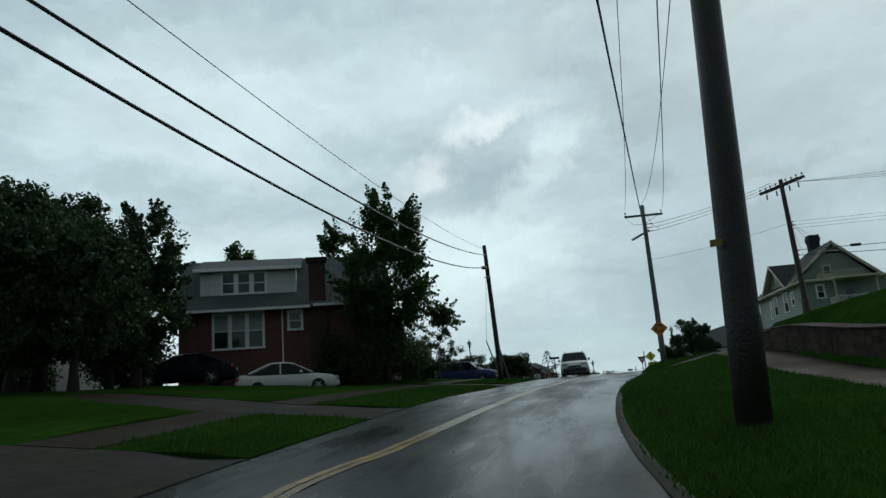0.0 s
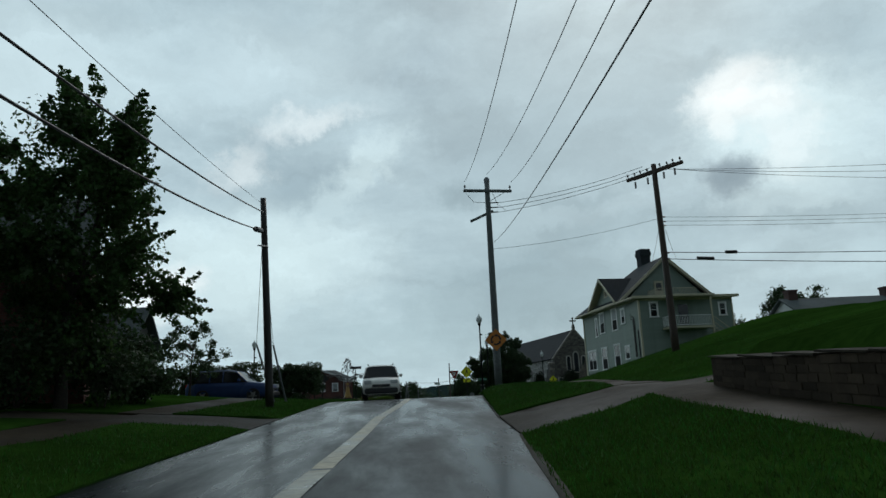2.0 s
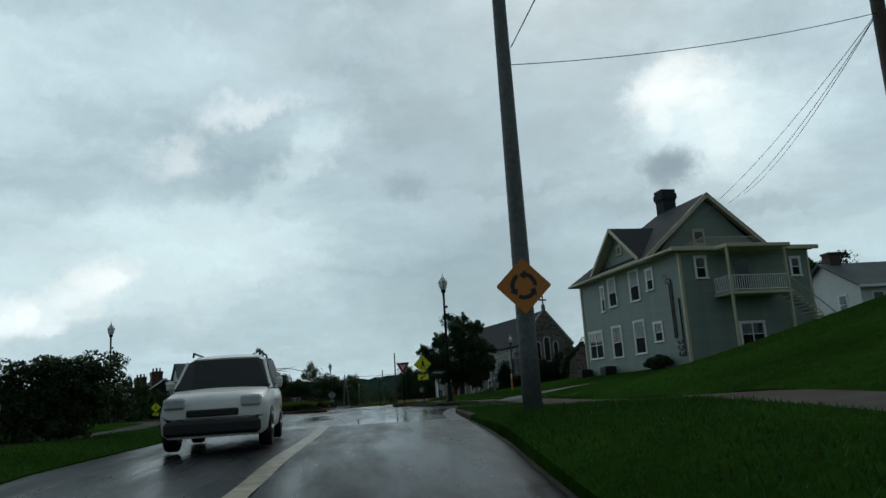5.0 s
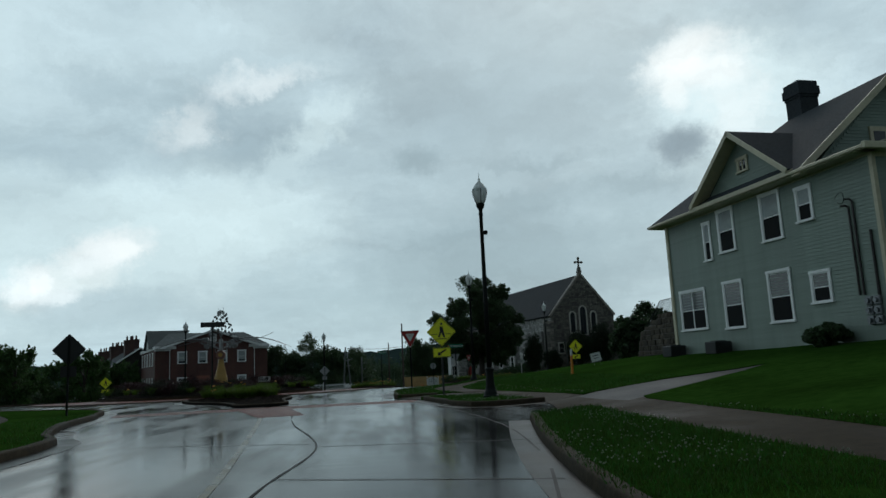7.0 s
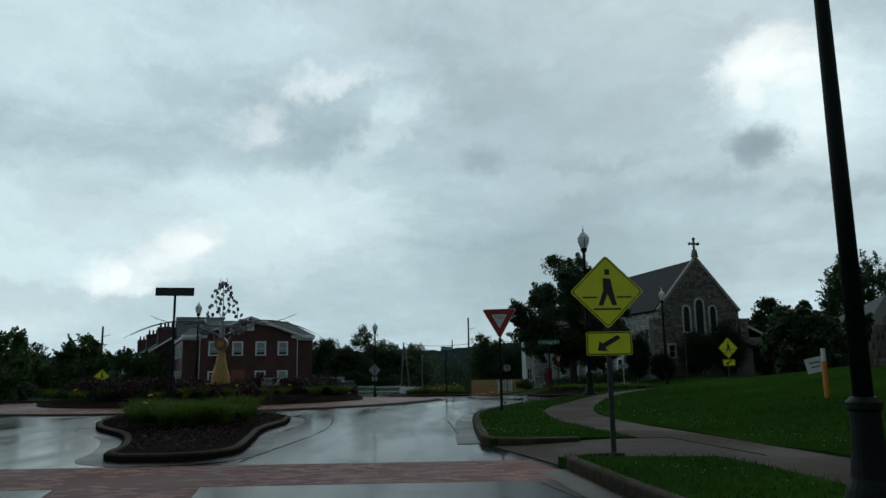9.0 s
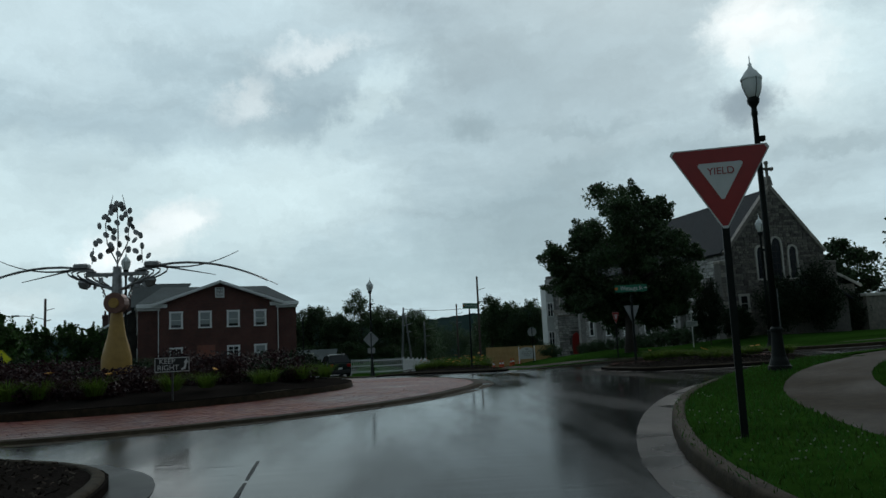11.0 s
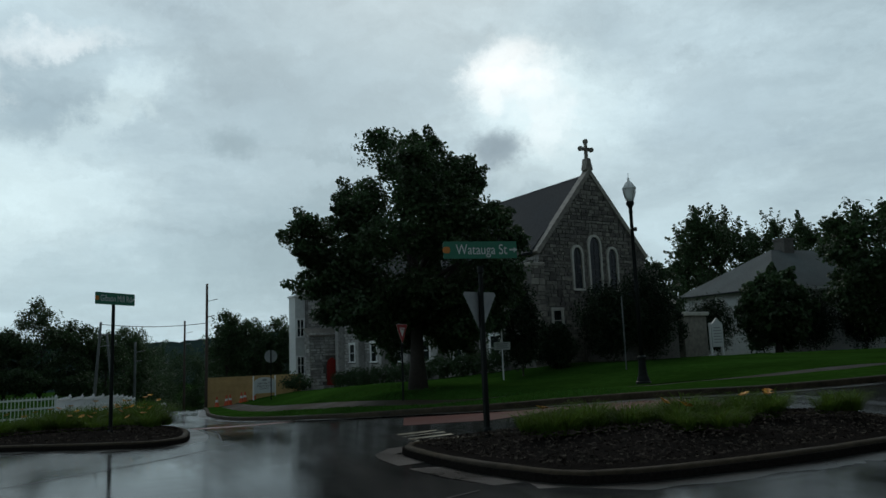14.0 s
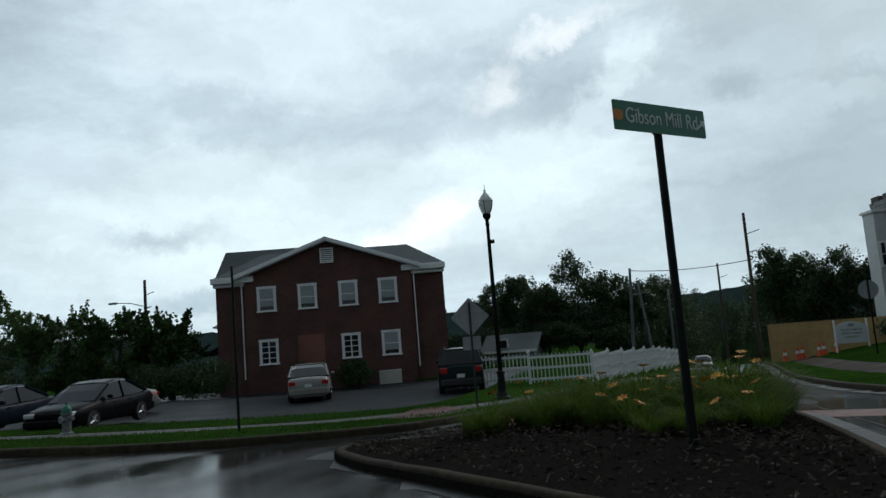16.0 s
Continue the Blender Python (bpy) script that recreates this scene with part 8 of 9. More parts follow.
def stone_terrace():
    t = thing("terrace_wall", Matrix.Translation((19.2, 92.0, 1.0)), "rough stone terrace wall with a black railing behind the house", "wall", kind="structure")
    # the top is level by the house and falls away towards the church
    level = lambda u: 2.35 - 0.27 * max(0.0, u - 2.2) - 1.6 * float(smooth(4.9, 6.2, u))  # noqa: E731
    bm = bmesh.new()
    prism(bm, [(-0.6, -0.9), (6.2, -0.9)] + [(u, level(u) - 0.06) for u in (6.2, 5.8, 5.4, 4.9, 4.2, 3.4, 2.2, -0.6)], 0.03, 0.6, Matrix(((0, 1, 0, 0), (1, 0, 0, 0), (0, 0, 1, 0), (0, 0, 0, 1))))
    part("core", bm, M["mortar"], t)

    def ends(z):
        u = 6.2
        while u > 0 and level(u) < z:
            u -= 0.1
        return (-0.6, u)

    stones(t, frame_at((0.03, 0, 0), (-1, 0)), ends, -0.6, 2.32, "wall_stone", 0.26, (), 200, 61, 0.07)
    # railing: level part by the house, then a slope down a stair
    for a, b, rise in ((0.0, 2.4, 0.86), (2.4, 4.8, 0.86)):
        za, zb = 2.36, 2.36 if b < 3 else 0.95
        for h in (rise, 0.08):
            bm = bmesh.new()
            tube(bm, [(0.25, a, za + h), (0.25, b, zb + h)], 0.022, 6)
            part("rail", bm, M["black_paint"], t)
        n = int((b - a) / 0.15)
        for k in range(n + 1):
            u = a + (b - a) * k / n
            z = za + (zb - za) * k / n
            bm = bmesh.new()
            box(bm, 0.24, 0.26, u - 0.01, u + 0.01, z - (0.2 if k % n == 0 else -0.05), z + rise)
            part("baluster", bm, M["black_paint"], t)
    return t


stone_terrace()

# ---- vehicles ----
def loft(bm, rings):
    vs = [[bm.verts.new(p) for p in ring] for ring in rings]
    for a, b in zip(vs, vs[1:]):
        for k in range(len(a) - 1):
            bm.faces.new((a[k], a[k + 1], b[k + 1], b[k]))
    for ring in (vs[0], vs[-1]):
        try:
            bm.faces.new(ring)
        except ValueError:
            pass
    return vs


def car(x, y, yaw, paint, label, shape="sedan", lawn=True):
    """Nose along -y before the turn."""
    z = height(x, y, lawn, 0.02)
    t = thing("car", Matrix.Translation((x, y, z)) @ Matrix.Rotation(radians(yaw), 4, "Z"), label, "car", "parked cars")
    if shape == "sedan":
        L, W, belt, roof = 4.7, 0.89, 0.92, 1.43
        hood = [(-2.36, 0.58, 0.66), (-2.29, 0.71, 0.80), (-2.1, 0.79, 0.85), (-1.8, 0.85, 0.87), (-1.1, 0.94, 0.89), (-0.6, 0.93, 0.89), (0.6, 0.95, 0.89), (1.35, 0.98, 0.88), (1.75, 1.00, 0.86), (2.2, 0.97, 0.82), (2.33, 0.85, 0.74)]
        glass = [(-1.25, 0.92, 0.80, 0.02), (-0.75, 0.93, 0.83, 0.30), (-0.35, 0.94, 0.84, 0.49), (0.15, 0.95, 0.84, 0.55), (0.75, 0.96, 0.84, 0.53), (1.2, 0.97, 0.83, 0.40), (1.8, 1.0, 0.80, 0.04)]
    elif shape == "suv":
        L, W, belt, roof = 4.5, 0.91, 1.05, 1.75
        hood = [(-2.25, 0.62, 0.70), (-2.2, 0.82, 0.84), (-1.9, 0.95, 0.88), (-1.1, 1.05, 0.91), (-0.6, 1.07, 0.91), (0.6, 1.08, 0.91), (1.6, 1.09, 0.90), (2.1, 1.08, 0.88), (2.22, 0.95, 0.84)]
        glass = [(-1.05, 1.05, 0.84, 0.02), (-0.45, 1.07, 0.86, 0.55), (0.1, 1.08, 0.86, 0.62), (1.5, 1.09, 0.85, 0.60), (2.08, 1.08, 0.84, 0.05)]
    z0 = 0.26
    bm = bmesh.new()
    rings = []
    for yy, zt, hw in hood:
        half = [(hw * 0.86, z0 - 0.02), (hw * 0.97, z0 + 0.06), (hw, z0 + 0.30), (hw * 1.0, zt * 0.72 + 0.05), (hw * 0.965, zt - 0.09), (hw * 0.88, zt - 0.015), (hw * 0.4, zt + 0.012), (0, zt + 0.018)]
        rings.append([(p, yy, q) for p, q in half] + [(-p, yy, q) for p, q in half[-2::-1]])
    loft(bm, rings)
    body = part("body", bm, paint, t, smooth=True)
    bm = bmesh.new()
    rings = []
    for yy, zb, hw, up in glass:
        half = [(hw, zb - 0.03), (hw * (1 - 0.16 * up / 0.5), zb + up * 0.9), (hw * 0.66, zb + up * 0.99), (0, zb + up)]
        rings.append([(p, yy, q) for p, q in half] + [(-p, yy, q) for p, q in half[-2::-1]])
    loft(bm, rings)
    part("glasshouse", bm, M["car_glass"], t)
    bm = bmesh.new()
    rings = []
    for yy, zb, hw, up in (glass[2:-2] if shape == "sedan" else glass[1:-1]):
        k = 1 - 0.16 * up / 0.5
        half = [(hw * k + 0.012, zb + up * 0.86), (hw * 0.68, zb + up + 0.012), (0, zb + up + 0.028)]
        rings.append([(p, yy, q) for p, q in half] + [(-p, yy, q) for p, q in half[-2::-1]])
    loft(bm, rings)
    part("roof", bm, paint, t, smooth=False)
    g0, g1, g3, g4 = (glass[0], glass[2], glass[-3], glass[-1]) if shape == "sedan" else (glass[0], glass[1], glass[-2], glass[-1])
    for s in (-1, 1):
        kk = lambda g: s * (g[2] * (1 - 0.16 * g[3] / 0.5) + 0.005)  # noqa: E731
        bm = bmesh.new()
        tube(bm, [(s * g0[2], g0[0] + 0.05, g0[1] + 0.02), (kk(g1), g1[0], g1[1] + g1[3] * 0.9)], 0.035, 5)
        part("pillar", bm, paint, t)
        bm = bmesh.new()
        tube(bm, [(kk(g3), g3[0], g3[1] + g3[3] * 0.9), (s * g4[2], g4[0] - 0.05, g4[1] + 0.02)], 0.06, 5)
        part("pillar", bm, paint, t)
        bm = bmesh.new()
        m = glass[3 if shape == "sedan" else 2]
        tube(bm, [(s * (m[2] + 0.005), m[0] + 0.15, m[1] - 0.02), (kk(m), m[0] + 0.15, m[1] + m[3] * 0.9)], 0.035, 5)
        part("pillar", bm, paint, t)
        if shape == "suv":
            bm = bmesh.new()
            tube(bm, [(s * 0.855, 0.95, 1.08), (s * 0.70, 0.95, 1.62)], 0.05, 5)
            part("pillar", bm, paint, t)
    r = 0.33 if shape == "sedan" else 0.36
    for s in (-1, 1):
        for yy in (-L * 0.305, L * 0.285):
            at = Matrix.Translation((s * (W - 0.11), yy, r)) @ Matrix.Rotation(math.pi / 2, 4, "Y")
            wheel = shared("wheel", mesh_of(("tyre", r), M["tyre"], lambda q: lathe(q, [(r * 0.62, -0.10), (r * 0.95, -0.11), (r, -0.07), (r, 0.07), (r * 0.95, 0.11), (r * 0.62, 0.10)], 20)), t, "", at)

            def spokes(q):
                for sg in (-1, 1):
                    lathe(q, [(0.02, 0.105 * sg), (r * 0.2, 0.108 * sg), (r * 0.62, 0.085 * sg)], 12)
                    for a in range(5):
                        cyl(q, (0, 0, 0.108 * sg), (r * 0.6 * math.cos(a * 1.2566), r * 0.6 * math.sin(a * 1.2566), 0.100 * sg), 0.035, 0.03, 5)

            shared("rim", mesh_of(("rim", r), M["rim"], spokes), wheel)
    f, e = hood[0], hood[-1]
    for s in (-1, 1):
        bm = bmesh.new()
        box(bm, s * 0.62 - 0.17, s * 0.62 + 0.17, f[0] - 0.02, f[0] + 0.25, 0.58 if shape == "sedan" else 0.72, 0.72 if shape == "sedan" else 0.90, 0.03)
        part("headlight", bm, M["lens_clear"], t)
        bm = bmesh.new()
        box(bm, s * 0.66 - 0.15, s * 0.66 + 0.13, e[0] - 0.22, e[0] + 0.015, 0.70 if shape == "sedan" else 0.78, 0.88 if shape == "sedan" else 1.02, 0.03)
        part("tail_light", bm, M["lens_red"], t)
        bm = bmesh.new()
        box(bm, s * (W + 0.07) - 0.08, s * (W + 0.07) + 0.08, -0.72, -0.58, 0.93 if shape == "sedan" else 1.07, 1.06 if shape == "sedan" else 1.22, 0.03)
        part("mirror", bm, paint, t)
        for yy in (-0.35, 0.55):
            bm = bmesh.new()
            box(bm, s * (W + 0.005) - 0.012, s * (W + 0.005) + 0.012, yy, yy + 0.16, 0.78, 0.81)
            part("door_handle", bm, paint, t)
    bm = bmesh.new()
    box(bm, -0.78, 0.78, f[0] - 0.08, f[0] + 0.2, 0.28, 0.52, 0.05)
    box(bm, -0.42, 0.42, f[0] - 0.035, f[0] + 0.1, 0.58, 0.70, 0.02)
    part("front_bumper", bm, M["trim_black"] if shape == "suv" else paint, t)
    bm = bmesh.new()
    box(bm, -0.80, 0.80, e[0] - 0.2, e[0] + 0.08, 0.30, 0.58, 0.05)
    part("rear_bumper", bm, M["trim_black"] if shape == "suv" else paint, t)
    bm = bmesh.new()
    box(bm, -0.15, 0.15, e[0] + 0.055, e[0] + 0.09, 0.62, 0.76)
    part("number_plate", bm, M["sign_white"], t)
    if shape == "suv":
        bm = bmesh.new()
        for s in (-1, 1):
            tube(bm, [(s * 0.62, -0.4, 1.68), (s * 0.62, -0.35, 1.76), (s * 0.62, 1.35, 1.75), (s * 0.62, 1.4, 1.67)], 0.02, 5)
        part("roof_rack", bm, M["trim_black"], t)
    return t


P_WHITE, P_NAVY, P_BLACK = car_paint("white_car_paint", (0.78, 0.77, 0.73)), car_paint("navy_car_paint", (0.012, 0.018, 0.03)), car_paint("black_car_paint", (0.008, 0.008, 0.010))
P_SILVER, P_BLUE, P_GREEN = car_paint("silver_car_paint", (0.24, 0.23, 0.21)), car_paint("blue_car_paint", (0.03, 0.06, 0.16)), car_paint("dark_green_car_paint", (0.012, 0.020, 0.018))
car(-14.2, 35.5, 111.6, P_WHITE, "white sedan parked across the driveway of the brick house")
car(-18.7, 33.9, -68.4, P_NAVY, "dark blue sedan parked under the trees")
car(-9.3, 55.6, 84, P_BLUE, "blue sport utility car beside the hedge", "suv")
car(-1.4, 53.1, 2, P_WHITE, "white sport utility car on the crest of the street", "suv", False)
car(-14.6, 132.6, 12, P_BLACK, "black sedan parked at the edge of the lot")
car(-18.2, 131.8, 11, P_NAVY, "dark sedan parked beside the black one")
car(-19.4, 137.6, -22, P_SILVER, "grey sedan parked in the second row")
car(-11.8, 142.0, 207, P_SILVER, "silver sedan with red tail lights parked by the office")
car(-5.0, 142.6, 197, P_GREEN, "dark sport utility car parked beside the office", "suv")
car(-38, 131, 60, P_SILVER, "pale car standing on the far street")
car(5.2, 196, 4, P_SILVER, "pale car far down the street", "sedan", False)

# ---- trees, shrubs and grass ----
def quads(name, pts, material, parent=None, label="", per=4):
    """Many small loose faces from an array of corners, shaped (n, per, 3)."""
    n = len(pts)
    me = bpy.data.meshes.new(name)
    me.vertices.add(n * per)
    me.vertices.foreach_set("co", np.asarray(pts, np.float32).ravel())
    me.loops.add(n * per)
    me.loops.foreach_set("vertex_index", np.arange(n * per, dtype=np.int32))
    me.polygons.add(n)
    me.polygons.foreach_set("loop_start", np.arange(0, n * per, per, dtype=np.int32))
    me.update(calc_edges=True)
    me.materials.append(material)
    return shared(name, me, parent, label)


def leaf_cloud(g, centres, radii, count, size):
    """Leaves round clump centres: bent diamonds turned every way, more of them flat than upright."""
    which = g.integers(0, len(centres), count)
    d = g.normal(size=(count, 3))
    d /= np.linalg.norm(d, axis=1)[:, None]
    rad = radii[which] * g.uniform(0.25, 1.0, count) ** 0.5
    p = centres[which] + d * rad[:, None] * np.array([1, 1, 0.75])
    nrm = g.normal(size=(count, 3)) * 0.8 + d * 0.5 + np.array([0, 0, 0.5])
    nrm /= np.linalg.norm(nrm, axis=1)[:, None]
    ax = np.cross(nrm, g.normal(size=(count, 3)))
    ax /= np.linalg.norm(ax, axis=1)[:, None] + 1e-9
    bx = np.cross(nrm, ax)
    s = size * g.uniform(0.6, 1.3, count)[:, None]
    out = np.stack([p - ax * s * 0.6, p + bx * s * 0.36 + nrm * s * 0.08, p + ax * s * 0.6 - nrm * s * 0.05, p - bx * s * 0.36 + nrm * s * 0.08], 1)
    return out


def tree(x, y, top, rx, seed, leaf="leaf", count=9000, size=0.22, bottom=0.25, clumps=70, label="leafy broad-leaved tree", base=None, trunk=0.2, lobes=(), ry=None, spiky=0.0, clump=0.28, group=""):
    z = height(x, y) - 0.05 if base is None else base
    H = top - z
    g = np.random.default_rng(seed)
    t = thing("tree", Matrix.Translation((x, y, z)), label, "tree", group)
    z0 = H * bottom
    c = np.array([0, 0, (z0 + H) / 2])
    rz = (H - z0) / 2
    ry = ry or rx
    d = g.normal(size=(clumps, 3))
    d /= np.linalg.norm(d, axis=1)[:, None]
    wob = np.array([1 + 0.32 * noise.noise(Vector(v * 1.6) + Vector((seed * 3.1, 0, 0))) for v in d])
    rr = g.uniform(0.35, 1.0, clumps) ** 0.45 * wob * (1 - clump * 0.6)
    cen = c + d * rr[:, None] * np.array([rx, ry, rz])
    cen[:, :2] *= (1 - 0.25 * np.clip((cen[:, 2:3] - c[2]) / rz, 0, 1) ** 2)
    rad = np.full(clumps, clump * (rx + rz) / 2) * g.uniform(0.6, 1.25, clumps)
    if spiky:
        n = int(clumps * 0.5)
        tip = cen[:n] * np.array([1.05, 1.05, 1]) + np.array([0, 0, 1]) * g.uniform(0.2, 1.0, n)[:, None] * spiky
        cen, rad = np.concatenate([cen, tip]), np.concatenate([rad, np.full(n, 0.12 * rx)])
    for lx, ly, lz, lr in lobes:
        n = 8
        dd = g.normal(size=(n, 3))
        cen = np.concatenate([cen, np.array([lx, ly, lz]) + dd / np.linalg.norm(dd, axis=1)[:, None] * lr * 0.55])
        rad = np.concatenate([rad, np.full(n, lr * 0.5)])
    # feathery shoots break the outline
    ns = int(clumps * (3 if spiky else 2.2))
    st = cen[g.integers(0, len(cen), ns)]
    out = st - c
    out = out / (np.linalg.norm(out, axis=1)[:, None] + 1e-6) + np.array([0, 0, 0.2 + 0.35 * (spiky > 0)]) + g.normal(size=(ns, 3)) * 0.45
    out /= np.linalg.norm(out, axis=1)[:, None]
    ln = (clump * (rx + rz) / 2) * g.uniform(0.45, 1.0 + 0.65 * spiky, ns)
    steps = np.linspace(0.3, 1.0, 6)
    sc = (st[:, None, :] + out[:, None, :] * (ln[:, None] * steps)[:, :, None]).reshape(-1, 3)
    sr = (clump * (rx + rz) / 2 * np.tile((0.5 if not spiky else 0.4) * (1.15 - steps * (0.65 if not spiky else 1.0)), ns))
    n_in = int(count * 0.5)
    leaves = np.concatenate([leaf_cloud(g, cen, rad, n_in, size), leaf_cloud(g, sc, sr, count - n_in, size)])
    leaves[:, :, 2] = np.maximum(leaves[:, :, 2], 0.02)
    quads("crown", leaves, M[leaf], t)
    bm = bmesh.new()
    lean = g.uniform(-0.2, 0.2, 2)
    stem = [(lean[0] * u * u, lean[1] * u * u, (H * 0.68) * u - 0.2 * (u == 0)) for u in np.linspace(0, 1, 7)]
    tube(bm, stem, [trunk * (1.35 if k == 0 else 1 - 0.13 * k) for k in range(7)], 9)
    part("trunk", bm, M["bark"], t, smooth=True)
    order = g.permutation(len(cen))[: 12 if y < 60 or count > 20000 else 5]
    for k in order:
        bm = bmesh.new()
        u = g.uniform(0.35, 0.95)
        a = Vector((lean[0] * u * u, lean[1] * u * u, H * 0.68 * u))
        b = Vector(cen[k])
        if b.z < a.z:
            a.z = max(z0 * 0.8, b.z - 0.5)
        m = a.lerp(b, 0.5) + Vector((0, 0, 0.12 * rz))
        tube(bm, [a, a.lerp(m, 0.5), m, m.lerp(b, 0.6), b], [trunk * 0.42, trunk * 0.34, trunk * 0.24, trunk * 0.15, trunk * 0.06], 5)
        part("limb", bm, M["bark"], t)
    return t


def shrub(x, y, w, d, h, seed, leaf="leaf_dark", count=1800, size=0.1, label="dense dark green shrub", name="shrub", lawn=True, yaw=0, group="", boxy=False):
    z = height(x, y, lawn) - 0.03
    g = np.random.default_rng(seed)
    t = thing(name, Matrix.Translation((x, y, z)) @ Matrix.Rotation(radians(yaw), 4, "Z"), label, name.replace("_", " "), group)
    n = max(10, int(8 * (w + d) * (h + 0.5)))
    if boxy:
        u = g.uniform(-0.5, 0.5, (n * 2, 3))
        cen = u * np.array([w, d, h]) * 0.92 + np.array([0, 0, h * 0.5])
        rad = np.full(len(cen), 0.28)
    else:
        v = g.normal(size=(n, 3))
        v /= np.linalg.norm(v, axis=1)[:, None]
        cen = v * np.array([w / 2, d / 2, h * 0.5]) * g.uniform(0.4, 0.85, n)[:, None] + np.array([0, 0, h * 0.48])
        rad = np.full(n, 0.22 * min(w, d, h * 1.2)) * g.uniform(0.7, 1.3, n)
    pts = leaf_cloud(g, cen, rad, count, size)
    pts[:, :, 2] = np.maximum(pts[:, :, 2], 0.01)
    quads("foliage", pts, M[leaf], t)
    for k in range(4 if y < 70 else 2):
        bm = bmesh.new()
        p = Vector(cen[k % len(cen)])
        tube(bm, [(p.x * 0.2, p.y * 0.2, 0.0), (p.x * 0.6, p.y * 0.6, p.z * 0.5), (p.x, p.y, p.z)], [0.03, 0.02, 0.01], 5)
        part("stem", bm, M["bark"], t)
    return t


tree(14.9, 130.0, 10.1, 4.3, 11, "leaf_dark", 130000, 0.145, 0.06, 170, "large dark maple with spreading crown on the church lawn", trunk=0.34, lobes=((-4.4, -0.5, 5.8, 1.3), (2.4, 0, 8.4, 1.0), (-3.6, 0, 4.2, 1.4), (-2.4, -1.6, 3.5, 1.6), (0.2, -2.2, 3.4, 1.6), (2.6, -1.2, 3.6, 1.6), (0, 2.2, 3.6, 1.6), (3.4, 0.6, 4.4, 1.3)), clump=0.22)
tree(-9.7, 37.2, 9.4, 2.3, 12, "leaf", 52000, 0.13, 0.08, 110, "upright leafy tree with ragged top beside the brick house", trunk=0.16, spiky=1.0, clump=0.25, lobes=((2.4, 0.3, 3.2, 0.8), (-2.6, 0, 7.4, 0.9), (1.6, 0, 8.0, 0.8)))
tree(-20.4, 30.8, 7.8, 2.1, 29, "leaf_dark", 22000, 0.16, 0.04, 60, "dark round-headed tree beside the driveway", trunk=0.18)
tree(-23.0, 29.5, 10.0, 4.6, 13, "leaf_dark", 30000, 0.18, 0.12, 80, "broad dark tree shading the driveway", trunk=0.25)
tree(-19.5, 24.5, 8.0, 3.5, 19, "leaf_dark", 26000, 0.16, 0.05, 70, "broad dark tree shading the driveway", trunk=0.22)
tree(-17.0, 24.5, 6.0, 2.9, 14, "leaf_dark", 22000, 0.15, 0.12, 60, "low spreading dark tree beside the driveway", trunk=0.18)
tree(-27.0, 33.0, 11.4, 4.6, 15, "leaf_dark", 24000, 0.2, 0.15, 70, "tall dark tree beyond the driveway", trunk=0.28)
tree(-34, 50, 12.6, 4.2, 16, "leaf", 9000, 0.24, 0.3, 50, "tree rising behind the brick house", trunk=0.25)
tree(-17.5, 28.6, 8.3, 1.9, 31, "leaf_dark", 26000, 0.14, 0.05, 70, "dark ragged tree in front of the brick house", trunk=0.2, spiky=0.5)
tree(-28.7, 58, 13.8, 2.6, 17, "leaf", 8000, 0.24, 0.3, 45, "tree rising behind the brick house", trunk=0.22)
tree(-10.9, 53.4, 4.5, 2.1, 18, "leaf_dark", 6000, 0.11, 0.12, 36, "small airy ornamental tree by the hedge", trunk=0.07, clump=0.2)
# trees round the roundabout and down the far street
R = random.Random(77)
far = [(-15.8, 190, 4.6, 3.2), (-12.6, 190, 5.8, 3.0), (-9.6, 188, 5.0, 2.8), (-6.5, 189, 7.0, 3.3), (-3.3, 191, 4.9, 2.8), (-0.6, 194, 4.2, 2.4), (1.0, 204, 5.6, 3.0), (2.6, 226, 5.8, 3.6), (12.6, 192, 6.2, 2.7), (15.4, 190, 5.6, 2.8), (18.5, 190, 5.3, 3.0), (22, 188, 5.2, 3.2), (25.5, 186, 5.4, 3.4), (14.5, 213, 5.6, 3.2), (16, 240, 3.0, 4), (4.5, 250, 3.6, 3.8), (6, 274, 4.6, 4.4), (10.5, 277, 4.6, 4.6), (15, 274, 2.6, 4), (20, 268, 2.0, 4), (-20, 178, 4.2, 3.2), (-25, 186, 5.0, 4.0),
       (-34, 150, 3.3, 3.0), (-30.6, 151, 3.0, 2.4), (-27.4, 152, 2.7, 2.0), (-36, 143, 3.2, 3.2), (-42, 152, 4.6, 4.0), (-24.2, 129.0, 3.3, 2.3), (-48, 142, 4.5, 4), (-55, 150, 5.5, 5), (-62, 141, 4.8, 4.6), (-70, 150, 6, 5), (-30.5, 129, 4.3, 2.3), (-37, 127, 3.8, 2.6), (-82, 140, 6, 6), (-95, 130, 6, 6), (-60, 118, 4.6, 3.6), (-75, 119, 5, 4.4)]
for k, (x, y, top, rx) in enumerate(far):
    lot = x < -20 and y < 160
    tree(x, y, top + 0.8, rx, 100 + k, "leaf" if lot else "leaf_dark", 16000, 0.18 if lot else 0.21, 0.02, 60, R.choice(("dark leafy tree along the far street", "rounded street tree with dark foliage", "leafy tree behind the parking lot")), trunk=0.2, group="background trees", spiky=0.6 if lot else 0.0, clump=0.27 if lot else 0.36)
